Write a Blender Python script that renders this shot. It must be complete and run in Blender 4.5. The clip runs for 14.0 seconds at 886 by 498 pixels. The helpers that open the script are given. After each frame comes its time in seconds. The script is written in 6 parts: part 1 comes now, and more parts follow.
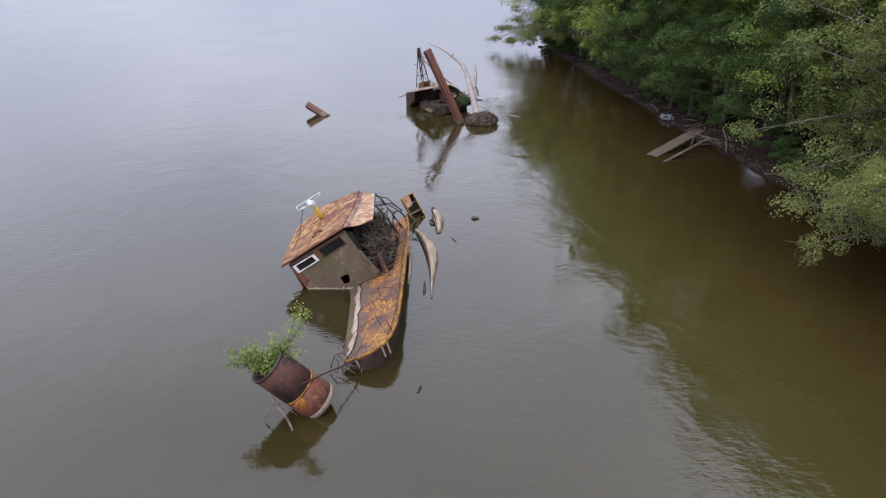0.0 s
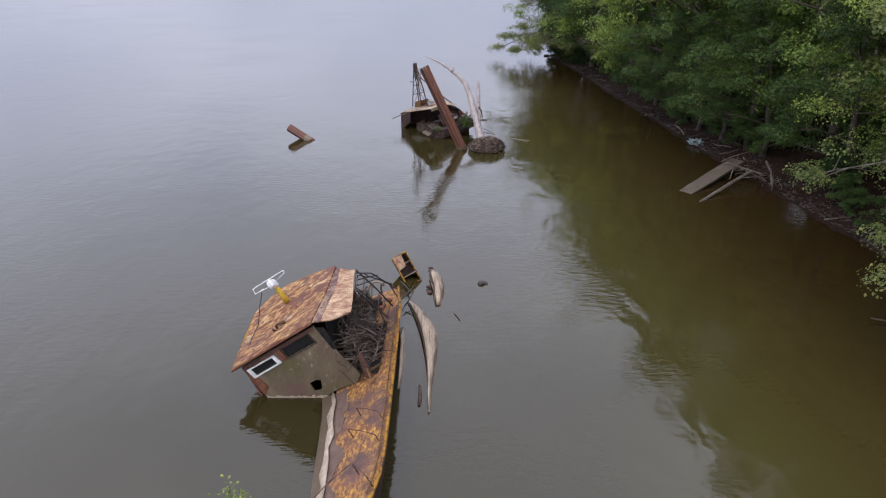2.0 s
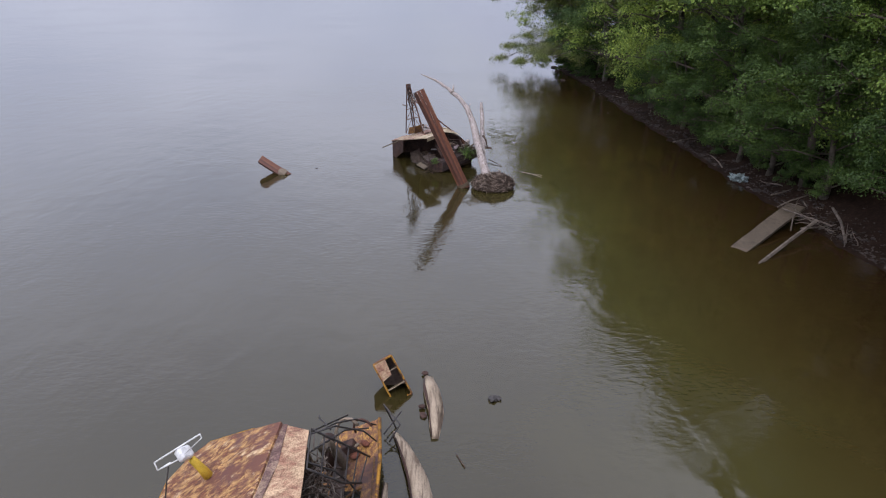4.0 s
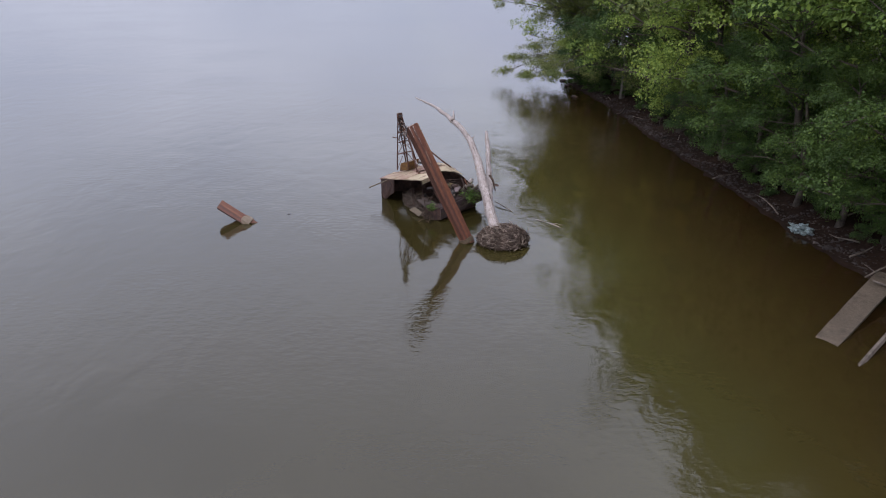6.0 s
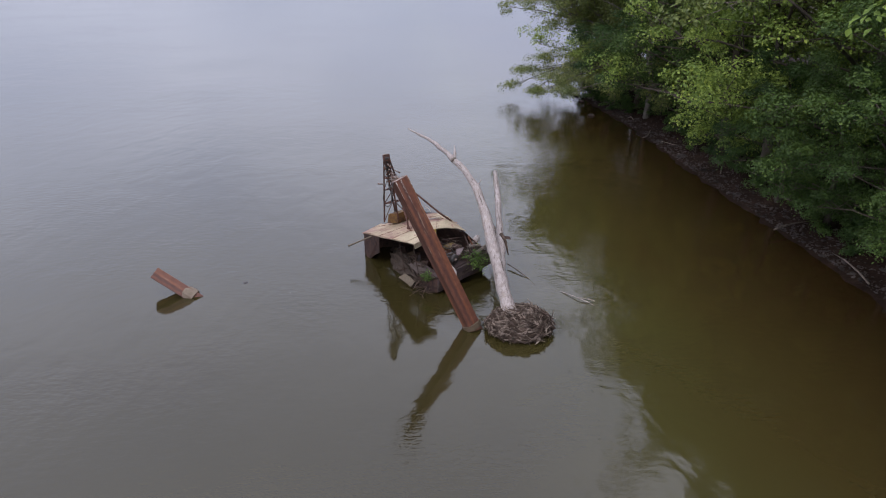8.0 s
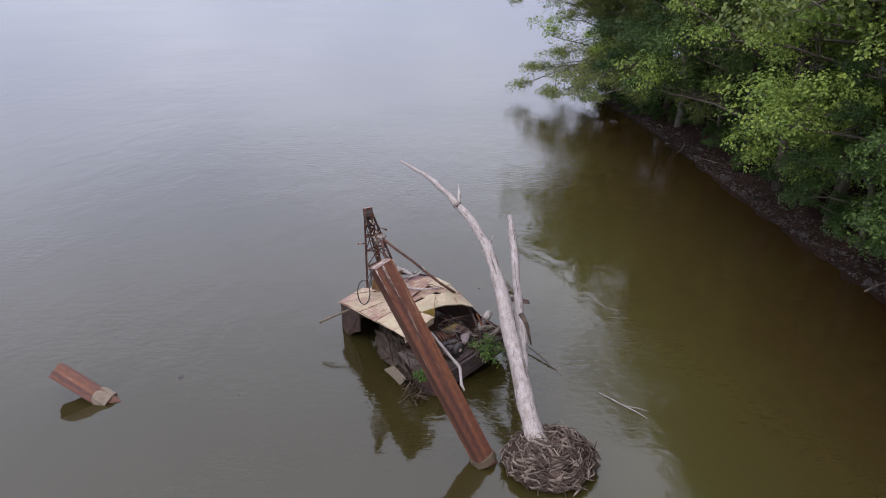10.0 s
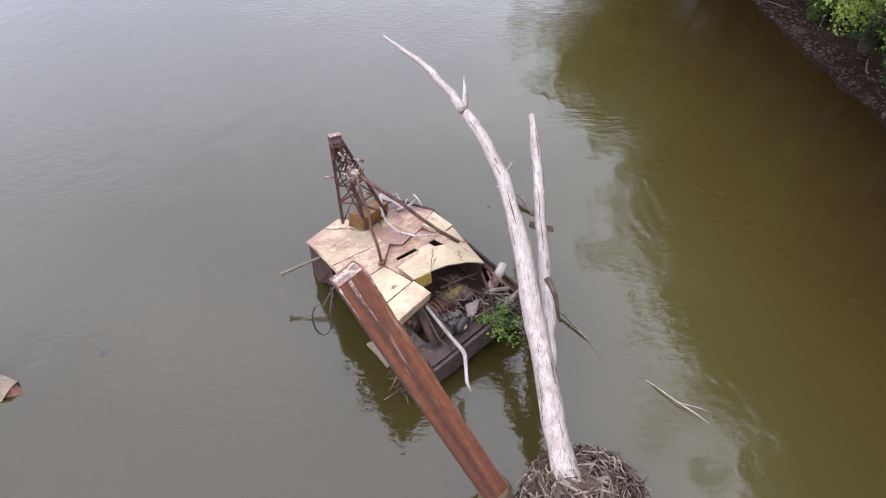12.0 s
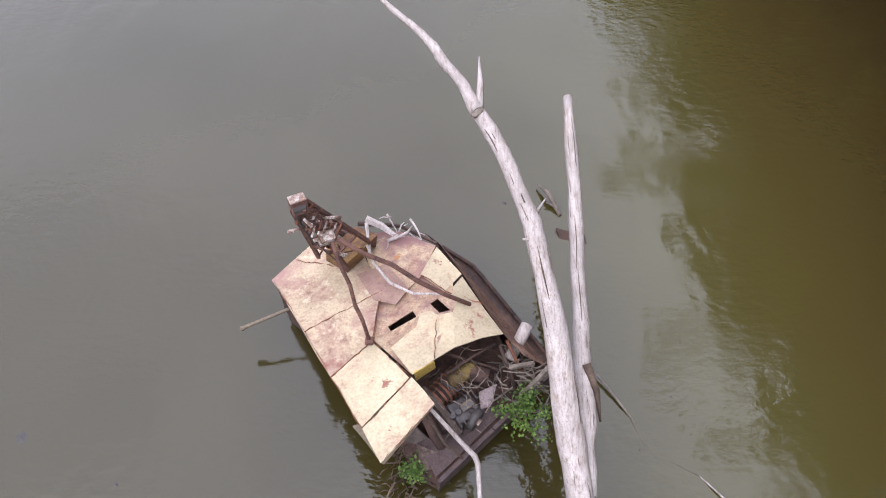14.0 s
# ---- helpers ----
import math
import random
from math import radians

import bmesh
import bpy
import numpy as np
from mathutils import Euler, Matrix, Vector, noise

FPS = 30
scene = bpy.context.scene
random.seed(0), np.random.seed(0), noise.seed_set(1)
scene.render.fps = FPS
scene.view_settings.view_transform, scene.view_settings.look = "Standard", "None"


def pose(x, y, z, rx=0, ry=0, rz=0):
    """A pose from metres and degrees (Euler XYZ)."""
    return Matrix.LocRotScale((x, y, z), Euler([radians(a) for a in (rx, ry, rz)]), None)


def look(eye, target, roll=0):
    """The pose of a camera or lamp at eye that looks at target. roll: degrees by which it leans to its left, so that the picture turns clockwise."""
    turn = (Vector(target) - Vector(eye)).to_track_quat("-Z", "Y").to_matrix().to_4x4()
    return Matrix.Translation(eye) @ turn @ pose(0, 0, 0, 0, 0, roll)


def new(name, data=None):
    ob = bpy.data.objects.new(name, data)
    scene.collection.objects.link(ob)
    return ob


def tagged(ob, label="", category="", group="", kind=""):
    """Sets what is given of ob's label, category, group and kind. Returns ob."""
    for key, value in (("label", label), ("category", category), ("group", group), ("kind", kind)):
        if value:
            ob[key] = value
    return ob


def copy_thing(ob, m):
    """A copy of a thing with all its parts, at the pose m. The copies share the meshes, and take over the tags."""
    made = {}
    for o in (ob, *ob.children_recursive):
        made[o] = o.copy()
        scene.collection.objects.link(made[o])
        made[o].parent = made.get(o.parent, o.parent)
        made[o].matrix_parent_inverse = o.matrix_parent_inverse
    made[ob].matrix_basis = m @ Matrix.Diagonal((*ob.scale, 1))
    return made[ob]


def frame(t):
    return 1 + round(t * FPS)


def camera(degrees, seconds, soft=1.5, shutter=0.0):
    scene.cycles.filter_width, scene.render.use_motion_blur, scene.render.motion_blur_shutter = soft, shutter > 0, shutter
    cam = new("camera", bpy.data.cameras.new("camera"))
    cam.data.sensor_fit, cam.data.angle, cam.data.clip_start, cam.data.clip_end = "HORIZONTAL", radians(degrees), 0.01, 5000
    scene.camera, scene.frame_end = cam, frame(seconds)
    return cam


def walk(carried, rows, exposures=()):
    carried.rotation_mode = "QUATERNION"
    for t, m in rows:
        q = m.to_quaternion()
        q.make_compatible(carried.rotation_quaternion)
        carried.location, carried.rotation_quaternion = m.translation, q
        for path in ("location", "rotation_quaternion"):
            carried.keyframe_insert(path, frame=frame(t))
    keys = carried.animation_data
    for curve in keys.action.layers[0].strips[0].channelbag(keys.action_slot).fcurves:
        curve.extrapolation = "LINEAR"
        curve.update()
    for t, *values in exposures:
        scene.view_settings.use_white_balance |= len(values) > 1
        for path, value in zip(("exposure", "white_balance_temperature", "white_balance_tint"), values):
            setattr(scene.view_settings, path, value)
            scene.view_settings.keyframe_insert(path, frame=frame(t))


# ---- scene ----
cam = camera(67.4, 14.0, soft=1.1)
METRES, EYE, TILT, LEAN, TURN = 70.0, 17.25, -24.45, 0.0, 0.0
ROWS = [
    (0.0, 0.0, 0.0, 0.0, 0.0, 0.0, -0.0),
    (0.5, -0.0004, 0.0273, 0.0138, -0.0, -0.03, 0.02),
    (1.0, -0.0009, 0.0567, 0.0283, -0.05, -0.0, 0.02),
    (1.5, -0.0015, 0.0885, 0.043, -0.09, 0.02, 0.07),
    (2.0, -0.0011, 0.1221, 0.0579, -0.11, 0.06, 0.07),
    (2.5, -0.0008, 0.1561, 0.0737, -0.14, 0.06, 0.11),
    (3.0, -0.001, 0.1909, 0.0884, -0.18, 0.13, 0.12),
    (5.5, -0.0006, 0.3656, 0.1676, -0.43, 0.31, 0.07),
    (6.0, -0.0009, 0.4009, 0.1836, -0.48, 0.36, 0.07),
    (6.5, -0.001, 0.4369, 0.1998, -0.52, 0.37, 0.04),
    (7.0, 0.0, 0.4743, 0.2158, -0.51, 0.37, 0.04),
    (7.5, 0.0009, 0.5112, 0.2313, -0.49, 0.42, 0.07),
    (8.0, 0.0018, 0.5473, 0.2471, -0.47, 0.45, 0.03),
    (8.5, 0.0019, 0.5831, 0.2627, -0.46, 0.47, -0.02),
    (11.0, 0.0029, 0.7425, 0.3388, -0.48, -6.34, -0.2),
    (11.5, 0.0029, 0.7717, 0.3517, -0.49, -11.18, -0.25),
    (12.0, 0.0034, 0.8022, 0.3647, -0.47, -17.26, -0.2),
    (12.5, 0.0031, 0.8312, 0.3774, -0.53, -23.17, -0.26),
    (13.0, 0.002, 0.8588, 0.3902, -0.63, -27.38, -0.4),
    (13.5, 0.0011, 0.8847, 0.4039, -0.66, -29.66, -0.49),
    (14.0, -0.0003, 0.9092, 0.4155, -0.78, -31.21, -0.59),
]
walk(cam, [(t, pose(0, 0, EYE, TILT, LEAN, TURN) @ pose(METRES * x, METRES * y, METRES * z, 90 + pitch, roll, yaw)) for t, x, y, z, yaw, pitch, roll in ROWS],
     exposures=[(0.0, 0.05), (1.5, -0.04), (3.2, -0.16), (5.5, -0.17), (8.5, -0.22), (11.0, 0.37), (12.0, 0.75), (13.0, 0.79), (14.0, 0.71)])

# ---- world and light ----
SUN_DIR = Vector((-0.42, -0.50, 0.76)).normalized()
world = bpy.data.worlds.new("overcast_sky")
scene.world = world
world.use_nodes = True
wn, wl = world.node_tree.nodes, world.node_tree.links
wn.clear()
w_out = wn.new("ShaderNodeOutputWorld")
w_bg = wn.new("ShaderNodeBackground")
w_bg.inputs["Strength"].default_value = 0.10
w_sky = wn.new("ShaderNodeTexSky")
w_sky.sky_type = "NISHITA"
w_sky.sun_disc = False
w_sky.sun_elevation = math.asin(SUN_DIR.z)
w_sky.sun_rotation = math.atan2(SUN_DIR.x, SUN_DIR.y)
w_co = wn.new("ShaderNodeTexCoord")
w_map = wn.new("ShaderNodeMapping")
w_map.inputs["Scale"].default_value = (1.0, 1.0, 2.6)
w_noise = wn.new("ShaderNodeTexNoise")
w_noise.inputs["Scale"].default_value = 2.2
w_noise.inputs["Detail"].default_value = 5
w_ramp = wn.new("ShaderNodeValToRGB")
w_ramp.color_ramp.elements[0].position, w_ramp.color_ramp.elements[0].color = 0.35, (0.615, 0.665, 0.875, 1)
w_ramp.color_ramp.elements[1].position, w_ramp.color_ramp.elements[1].color = 0.65, (0.85, 0.885, 1.085, 1)
# an overcast sky is two to three times as bright overhead as at the horizon
w_sep = wn.new("ShaderNodeSeparateXYZ")
w_up = wn.new("ShaderNodeValToRGB")
w_up.color_ramp.interpolation = "B_SPLINE"
for k, (height, light) in enumerate(((0.0, (0.27, 0.27, 0.28)), (0.12, (0.42, 0.42, 0.43)), (0.28, (0.75, 0.75, 0.75)), (0.60, (0.825, 0.81, 0.775)), (1.0, (1.02, 1.0, 0.955)))):
    e_ = w_up.color_ramp.elements[0] if k == 0 else w_up.color_ramp.elements.new(height) if k < 4 else w_up.color_ramp.elements[-1]
    e_.position, e_.color = height, (*light, 1)
w_full = wn.new("ShaderNodeVectorMath")
w_full.operation = "SCALE"
w_full.inputs["Scale"].default_value = 31.0
w_gain = wn.new("ShaderNodeVectorMath")
w_gain.operation = "MULTIPLY"
w_mix = wn.new("ShaderNodeMix")
w_mix.data_type = "RGBA"
w_mix.inputs["Factor"].default_value = 0.88
wl.new(w_co.outputs["Generated"], w_map.inputs["Vector"])
wl.new(w_co.outputs["Generated"], w_sep.inputs[0])
wl.new(w_sep.outputs["Z"], w_up.inputs["Fac"])
wl.new(w_up.outputs["Color"], w_full.inputs[0])
wl.new(w_full.outputs[0], w_gain.inputs[1])
wl.new(w_map.outputs[0], w_noise.inputs["Vector"])
wl.new(w_noise.outputs["Fac"], w_ramp.inputs["Fac"])
wl.new(w_ramp.outputs["Color"], w_gain.inputs[0])
wl.new(w_sky.outputs["Color"], w_mix.inputs["A"])
wl.new(w_gain.outputs[0], w_mix.inputs["B"])
wl.new(w_mix.outputs["Result"], w_bg.inputs["Color"])
wl.new(w_bg.outputs[0], w_out.inputs["Surface"])
sun = new("sun", bpy.data.lights.new("sun", "SUN"))
sun.data.energy, sun.data.angle, sun.data.color = 1.0, radians(30), (1.0, 0.95, 0.88)
sun.matrix_world = look(SUN_DIR * 200, (0, 0, 0))


# ---- materials ----
def mat_base(name):
    m = bpy.data.materials.new(name)
    m.use_nodes = True
    n = m.node_tree.nodes
    return m, n, m.node_tree.links, n["Principled BSDF"]


def tex(n, l, scale, detail=4.0, stretch=(1, 1, 1), rough=0.6, kind="noise", distortion=0.0):
    co = n.new("ShaderNodeTexCoord")
    mp = n.new("ShaderNodeMapping")
    mp.inputs["Scale"].default_value = stretch
    l.new(co.outputs["Object"], mp.inputs["Vector"])
    if kind == "voronoi":
        t = n.new("ShaderNodeTexVoronoi")
        t.inputs["Scale"].default_value = scale
        l.new(mp.outputs[0], t.inputs["Vector"])
        return t.outputs["Distance"]
    t = n.new("ShaderNodeTexNoise")
    t.inputs["Scale"].default_value = scale
    t.inputs["Detail"].default_value = detail
    t.inputs["Roughness"].default_value = rough
    t.inputs["Distortion"].default_value = distortion
    l.new(mp.outputs[0], t.inputs["Vector"])
    return t.outputs["Fac"]


def ramp(n, l, fac, stops):
    r = n.new("ShaderNodeValToRGB")
    e = r.color_ramp.elements
    while len(e) < len(stops):
        e.new(0.5)
    for i, (p, c) in enumerate(stops):
        e[i].position, e[i].color = p, (*c, 1)
    l.new(fac, r.inputs["Fac"])
    return r.outputs["Color"]


def mixc(n, l, fac, a, b, mode="MIX"):
    x = n.new("ShaderNodeMix")
    x.data_type, x.blend_type = "RGBA", mode
    if isinstance(fac, float):
        x.inputs["Factor"].default_value = fac
    else:
        l.new(fac, x.inputs["Factor"])
    for key, v in (("A", a), ("B", b)):
        if isinstance(v, tuple):
            x.inputs[key].default_value = (*v, 1)
        else:
            l.new(v, x.inputs[key])
    return x.outputs["Result"]


def bump(n, l, b, height, strength, distance):
    k = n.new("ShaderNodeBump")
    k.inputs["Strength"].default_value = strength
    k.inputs["Distance"].default_value = distance
    l.new(height, k.inputs["Height"])
    l.new(k.outputs[0], b.inputs["Normal"])


def flaked(name, paint, rust, dark, cover=0.5, scale=1.6, stretch=(1, 1, 1), rough=0.75, soft=0.05, fine=0.5):
    """Old paint that flakes off a rusty or dirty ground: patches, streaks and fine specks."""
    m, n, l, b = mat_base(name)
    patch = tex(n, l, scale, 7, stretch, 0.72, distortion=0.3)
    mask = ramp(n, l, patch, [(cover - soft, (0, 0, 0)), (cover + soft, (1, 1, 1))])
    rustv = ramp(n, l, tex(n, l, scale * 2.7, 6, stretch), [(0.3, dark), (0.62, rust)])
    tone = ramp(n, l, tex(n, l, scale * 0.55, 3), [(0.25, (0.62, 0.6, 0.58)), (0.75, (1.15, 1.12, 1.1))])
    painted = mixc(n, l, 1.0, paint, tone, "MULTIPLY")
    specks = ramp(n, l, tex(n, l, scale * 14, 3), [(0.36, (0.45, 0.42, 0.4)), (0.6, (1.1, 1.1, 1.1))])
    col = mixc(n, l, mask, painted, rustv)
    col = mixc(n, l, fine, col, mixc(n, l, 1.0, col, specks, "MULTIPLY"))
    l.new(col, b.inputs["Base Color"])
    b.inputs["Roughness"].default_value = rough
    b.inputs["Specular IOR Level"].default_value = 0.2
    bump(n, l, b, patch, 0.6, 0.03)
    return m


def glossy_plain(name, col, rough=0.5, metal=0.0, var=0.35, scale=6.0, bumpy=0.25):
    m, n, l, b = mat_base(name)
    lo = tuple(c * (1 - var) for c in col)
    hi = tuple(min(1, c * (1 + var)) for c in col)
    big = ramp(n, l, tex(n, l, scale, 5), [(0.3, lo), (0.7, hi)])
    sm = ramp(n, l, tex(n, l, scale * 9, 3), [(0.3, (0.7, 0.7, 0.7)), (0.7, (1.15, 1.15, 1.15))])
    l.new(mixc(n, l, 1.0, big, sm, "MULTIPLY"), b.inputs["Base Color"])
    b.inputs["Roughness"].default_value, b.inputs["Metallic"].default_value = rough, metal
    b.inputs["Specular IOR Level"].default_value = 0.5 if rough < 0.7 else 0.15
    bump(n, l, b, tex(n, l, scale * 5, 4), bumpy, 0.02)
    return m


YELLOW_DECK = flaked("flaking_yellow_deck", (0.64, 0.36, 0.085), (0.27, 0.115, 0.055), (0.085, 0.045, 0.036), 0.465, 5.2, (1.5, 0.7, 1.5), soft=0.08, fine=0.9)
YELLOW_ROOF = flaked("flaking_yellow_roof", (0.56, 0.335, 0.14), (0.215, 0.085, 0.05), (0.085, 0.04, 0.032), 0.49, 4.4, (0.45, 1.5, 0.8), soft=0.055, fine=0.9)
YELLOW_EDGE = flaked("yellow_painted_edge", (0.42, 0.21, 0.03), (0.15, 0.07, 0.035), (0.07, 0.04, 0.03), 0.52, 3.0)
RUST = flaked("brown_rust", (0.20, 0.085, 0.05), (0.15, 0.055, 0.03), (0.055, 0.03, 0.025), 0.50, 1.7)
RUST_DARK = flaked("dark_rust", (0.085, 0.05, 0.04), (0.06, 0.035, 0.03), (0.02, 0.016, 0.015), 0.50, 2.0)
RUST_BARREL = flaked("barrel_rust", (0.23, 0.085, 0.055), (0.13, 0.055, 0.038), (0.06, 0.034, 0.028), 0.50, 1.5, (1, 1, 0.6))
ORANGE_RUST = flaked("orange_rust", (0.42, 0.165, 0.04), (0.26, 0.09, 0.025), (0.10, 0.04, 0.02), 0.52, 2.6)
OLIVE_WALL = flaked("stained_olive_wall", (0.20, 0.16, 0.105), (0.12, 0.088, 0.055), (0.05, 0.04, 0.02), 0.52, 0.7, (1.4, 1.4, 0.5), soft=0.22, fine=0.15)
BEIGE_PLATE = flaked("faded_beige_plate", (0.43, 0.36, 0.25), (0.36, 0.265, 0.185), (0.22, 0.13, 0.095), 0.585, 1.1, (1, 1, 1), soft=0.07, fine=0.3)
PINK_PLATE = flaked("rust_stained_plate", (0.43, 0.33, 0.225), (0.29, 0.175, 0.125), (0.15, 0.08, 0.065), 0.49, 1.5, soft=0.09, fine=0.4)
MUD = flaked("dried_river_mud", (0.42, 0.34, 0.255), (0.20, 0.145, 0.105), (0.07, 0.05, 0.036), 0.52, 1.6, (3.2, 0.16, 1.8), soft=0.06, fine=0.4)
ROOT_STICK = glossy_plain("pale_root", (0.17, 0.13, 0.105), 0.85, var=0.7, scale=3.0)
DEAD_WOOD = flaked("bleached_dead_wood", (0.415, 0.37, 0.355), (0.30, 0.25, 0.23), (0.14, 0.10, 0.085), 0.54, 2.8, (4.5, 0.35, 3.2), soft=0.09, fine=0.35)
GREY_STICK = glossy_plain("weathered_stick", (0.135, 0.11, 0.092), 0.85, var=0.6, scale=2.5)
ROOT_WOOD = glossy_plain("dark_root", (0.075, 0.052, 0.04), 0.9, var=0.55, scale=2.0)
WHITE_PAINT = glossy_plain("dirty_white_paint", (0.66, 0.65, 0.64), 0.5, var=0.3, scale=3)
DARK_STEEL = glossy_plain("blackened_steel", (0.035, 0.028, 0.026), 0.6, var=0.5, scale=3)
# near-black, also used as the painted shade of gaps
DARK_INSIDE = glossy_plain("dark_interior", (0.02, 0.018, 0.016), 0.9, var=0.5)
ENGINE = glossy_plain("oily_engine_metal", (0.056, 0.045, 0.045), 0.5, 0.3, 0.5, 4)
CONCRETE = flaked("weathered_concrete", (0.185, 0.15, 0.112), (0.125, 0.098, 0.07), (0.06, 0.045, 0.032), 0.55, 0.9, soft=0.15)
BARK = glossy_plain("tree_bark", (0.09, 0.074, 0.06), 0.9, var=0.45, scale=2.0, bumpy=0.6)
PALE_BARK = glossy_plain("pale_bark", (0.15, 0.132, 0.112), 0.9, var=0.4, scale=2.0, bumpy=0.6)
STONE = glossy_plain("bank_stone", (0.052, 0.042, 0.038), 0.85, var=0.8, scale=1.0)
TARP = flaked("pale_blue_tarp", (0.30, 0.38, 0.40), (0.16, 0.20, 0.20), (0.06, 0.06, 0.055), 0.5, 3.0)
HULL_PLANK = flaked("weathered_hull_planking", (0.11, 0.082, 0.07), (0.075, 0.05, 0.042), (0.035, 0.026, 0.022), 0.5, 1.6, (1, 1, 2.5))
SILT = flaked("brown_river_silt", (0.125, 0.092, 0.06), (0.09, 0.066, 0.043), (0.07, 0.05, 0.035), 0.5, 1.2, soft=0.2, fine=0.2)
MUD_PALE = flaked("pale_dry_mud", (0.44, 0.36, 0.27), (0.34, 0.27, 0.20), (0.2, 0.15, 0.11), 0.6, 2.5, soft=0.1, fine=0.3)
OCHRE = flaked("ochre_over_rust", (0.20, 0.115, 0.04), (0.13, 0.065, 0.035), (0.06, 0.035, 0.025), 0.5, 1.8)
MAST_RUST = flaked("mauve_brown_rust", (0.15, 0.078, 0.06), (0.105, 0.052, 0.042), (0.04, 0.026, 0.024), 0.5, 2.2)
RIDGE_RUST = flaked("purple_rusted_strip", (0.33, 0.235, 0.175), (0.165, 0.095, 0.085), (0.09, 0.055, 0.05), 0.46, 2.4, (0.8, 1.3, 1.0), soft=0.06, fine=0.8)
PURPLE_PLATE = flaked("greyish_purple_plate", (0.20, 0.16, 0.165), (0.14, 0.10, 0.10), (0.07, 0.05, 0.05), 0.5, 2.0)
BRASS = flaked("dull_ochre_paint", (0.16, 0.115, 0.04), (0.10, 0.065, 0.03), (0.05, 0.035, 0.025), 0.5, 2.5)
PURPLE_GREY = flaked("dark_grey_sheet", (0.125, 0.10, 0.092), (0.09, 0.068, 0.06), (0.045, 0.035, 0.03), 0.5, 1.4)
DULL_YELLOW = flaked("dull_yellow_paint", (0.40, 0.28, 0.075), (0.26, 0.17, 0.06), (0.12, 0.075, 0.04), 0.55, 2.5)
SILT_DARK = flaked("dark_wet_silt", (0.075, 0.055, 0.042), (0.05, 0.037, 0.03), (0.025, 0.02, 0.017), 0.5, 2.2, soft=0.2)
RAMP_CONCRETE = flaked("damp_weathered_concrete", (0.14, 0.112, 0.085), (0.09, 0.07, 0.052), (0.045, 0.034, 0.026), 0.53, 1.4, soft=0.15)
RIDGE_MUD = flaked("dried_mud_line", (0.44, 0.37, 0.29), (0.32, 0.255, 0.19), (0.15, 0.11, 0.08), 0.54, 2.5, soft=0.12, fine=0.4)
GUANO = flaked("bird_stained_steel", (0.46, 0.42, 0.385), (0.22, 0.14, 0.11), (0.09, 0.05, 0.04), 0.47, 7.0, soft=0.06)
TAN_PLATE = flaked("tan_roof_plate", (0.42, 0.335, 0.235), (0.29, 0.19, 0.14), (0.16, 0.085, 0.065), 0.53, 1.0, soft=0.08, fine=0.35)
BARREL_DARK = flaked("dark_barrel_rust", (0.15, 0.062, 0.045), (0.085, 0.045, 0.036), (0.035, 0.024, 0.022), 0.5, 1.3, soft=0.12)
BAND_PAINT = flaked("flaking_band_paint", (0.50, 0.26, 0.05), (0.26, 0.10, 0.035), (0.10, 0.045, 0.025), 0.5, 4.0)
RING_MUD = flaked("grey_mud_ring", (0.29, 0.235, 0.18), (0.20, 0.155, 0.115), (0.11, 0.08, 0.06), 0.5, 2.0, soft=0.15)
SIDE_RUST = flaked("mottled_side_rust", (0.22, 0.14, 0.105), (0.15, 0.072, 0.05), (0.045, 0.03, 0.027), 0.47, 3.0, soft=0.1, fine=0.6)
DECK_DARK = flaked("dark_purplish_deck", (0.095, 0.07, 0.07), (0.07, 0.045, 0.042), (0.035, 0.025, 0.025), 0.52, 2.0, soft=0.15)
PATCH_MAUVE = flaked("mauve_bare_steel", (0.30, 0.20, 0.16), (0.235, 0.14, 0.118), (0.15, 0.085, 0.075), 0.5, 2.0, soft=0.2, fine=0.3)
FILM = flaked("mauve_silt_film", (0.165, 0.115, 0.092), (0.12, 0.078, 0.064), (0.10, 0.06, 0.05), 0.52, 2.2, (1.5, 0.7, 1.0), soft=0.15, fine=0.5)
TAN_ROOF = flaked("tan_flaking_roof", (0.58, 0.42, 0.27), (0.30, 0.15, 0.10), (0.15, 0.07, 0.05), 0.50, 1.8, (0.8, 1.4, 1.0), soft=0.10, fine=0.8)
YELLOW_PAINT = flaked("yellow_paint", (0.60, 0.40, 0.05), (0.36, 0.22, 0.05), (0.14, 0.08, 0.03), 0.62, 3.0)


def add_moss(m, col, scale, lo, hi, stretch=(1, 1, 0.7)):
    """Lays ragged moss or algae patches over a material's colour."""
    n, l = m.node_tree.nodes, m.node_tree.links
    b = n["Principled BSDF"]
    src = b.inputs["Base Color"].links[0].from_socket
    mask = ramp(n, l, tex(n, l, scale, 6, stretch, 0.7), [(lo, (0, 0, 0)), (hi, (1, 1, 1))])
    l.new(mixc(n, l, mask, src, col), b.inputs["Base Color"])


add_moss(YELLOW_ROOF, (0.135, 0.06, 0.044), 0.9, 0.49, 0.60, (0.7, 1.3, 0.7))
add_moss(YELLOW_ROOF, (0.60, 0.44, 0.26), 2.2, 0.57, 0.68, (0.6, 1.4, 0.7))
add_moss(YELLOW_ROOF, (0.30, 0.25, 0.12), 0.6, 0.60, 0.72)
add_moss(YELLOW_DECK, (0.165, 0.085, 0.065), 0.55, 0.51, 0.66)
add_moss(OLIVE_WALL, (0.085, 0.085, 0.02), 1.1, 0.5, 0.68)
add_moss(OLIVE_WALL, (0.30, 0.26, 0.20), 2.4, 0.60, 0.72)
add_moss(OLIVE_WALL, (0.125, 0.078, 0.06), 0.55, 0.47, 0.60)
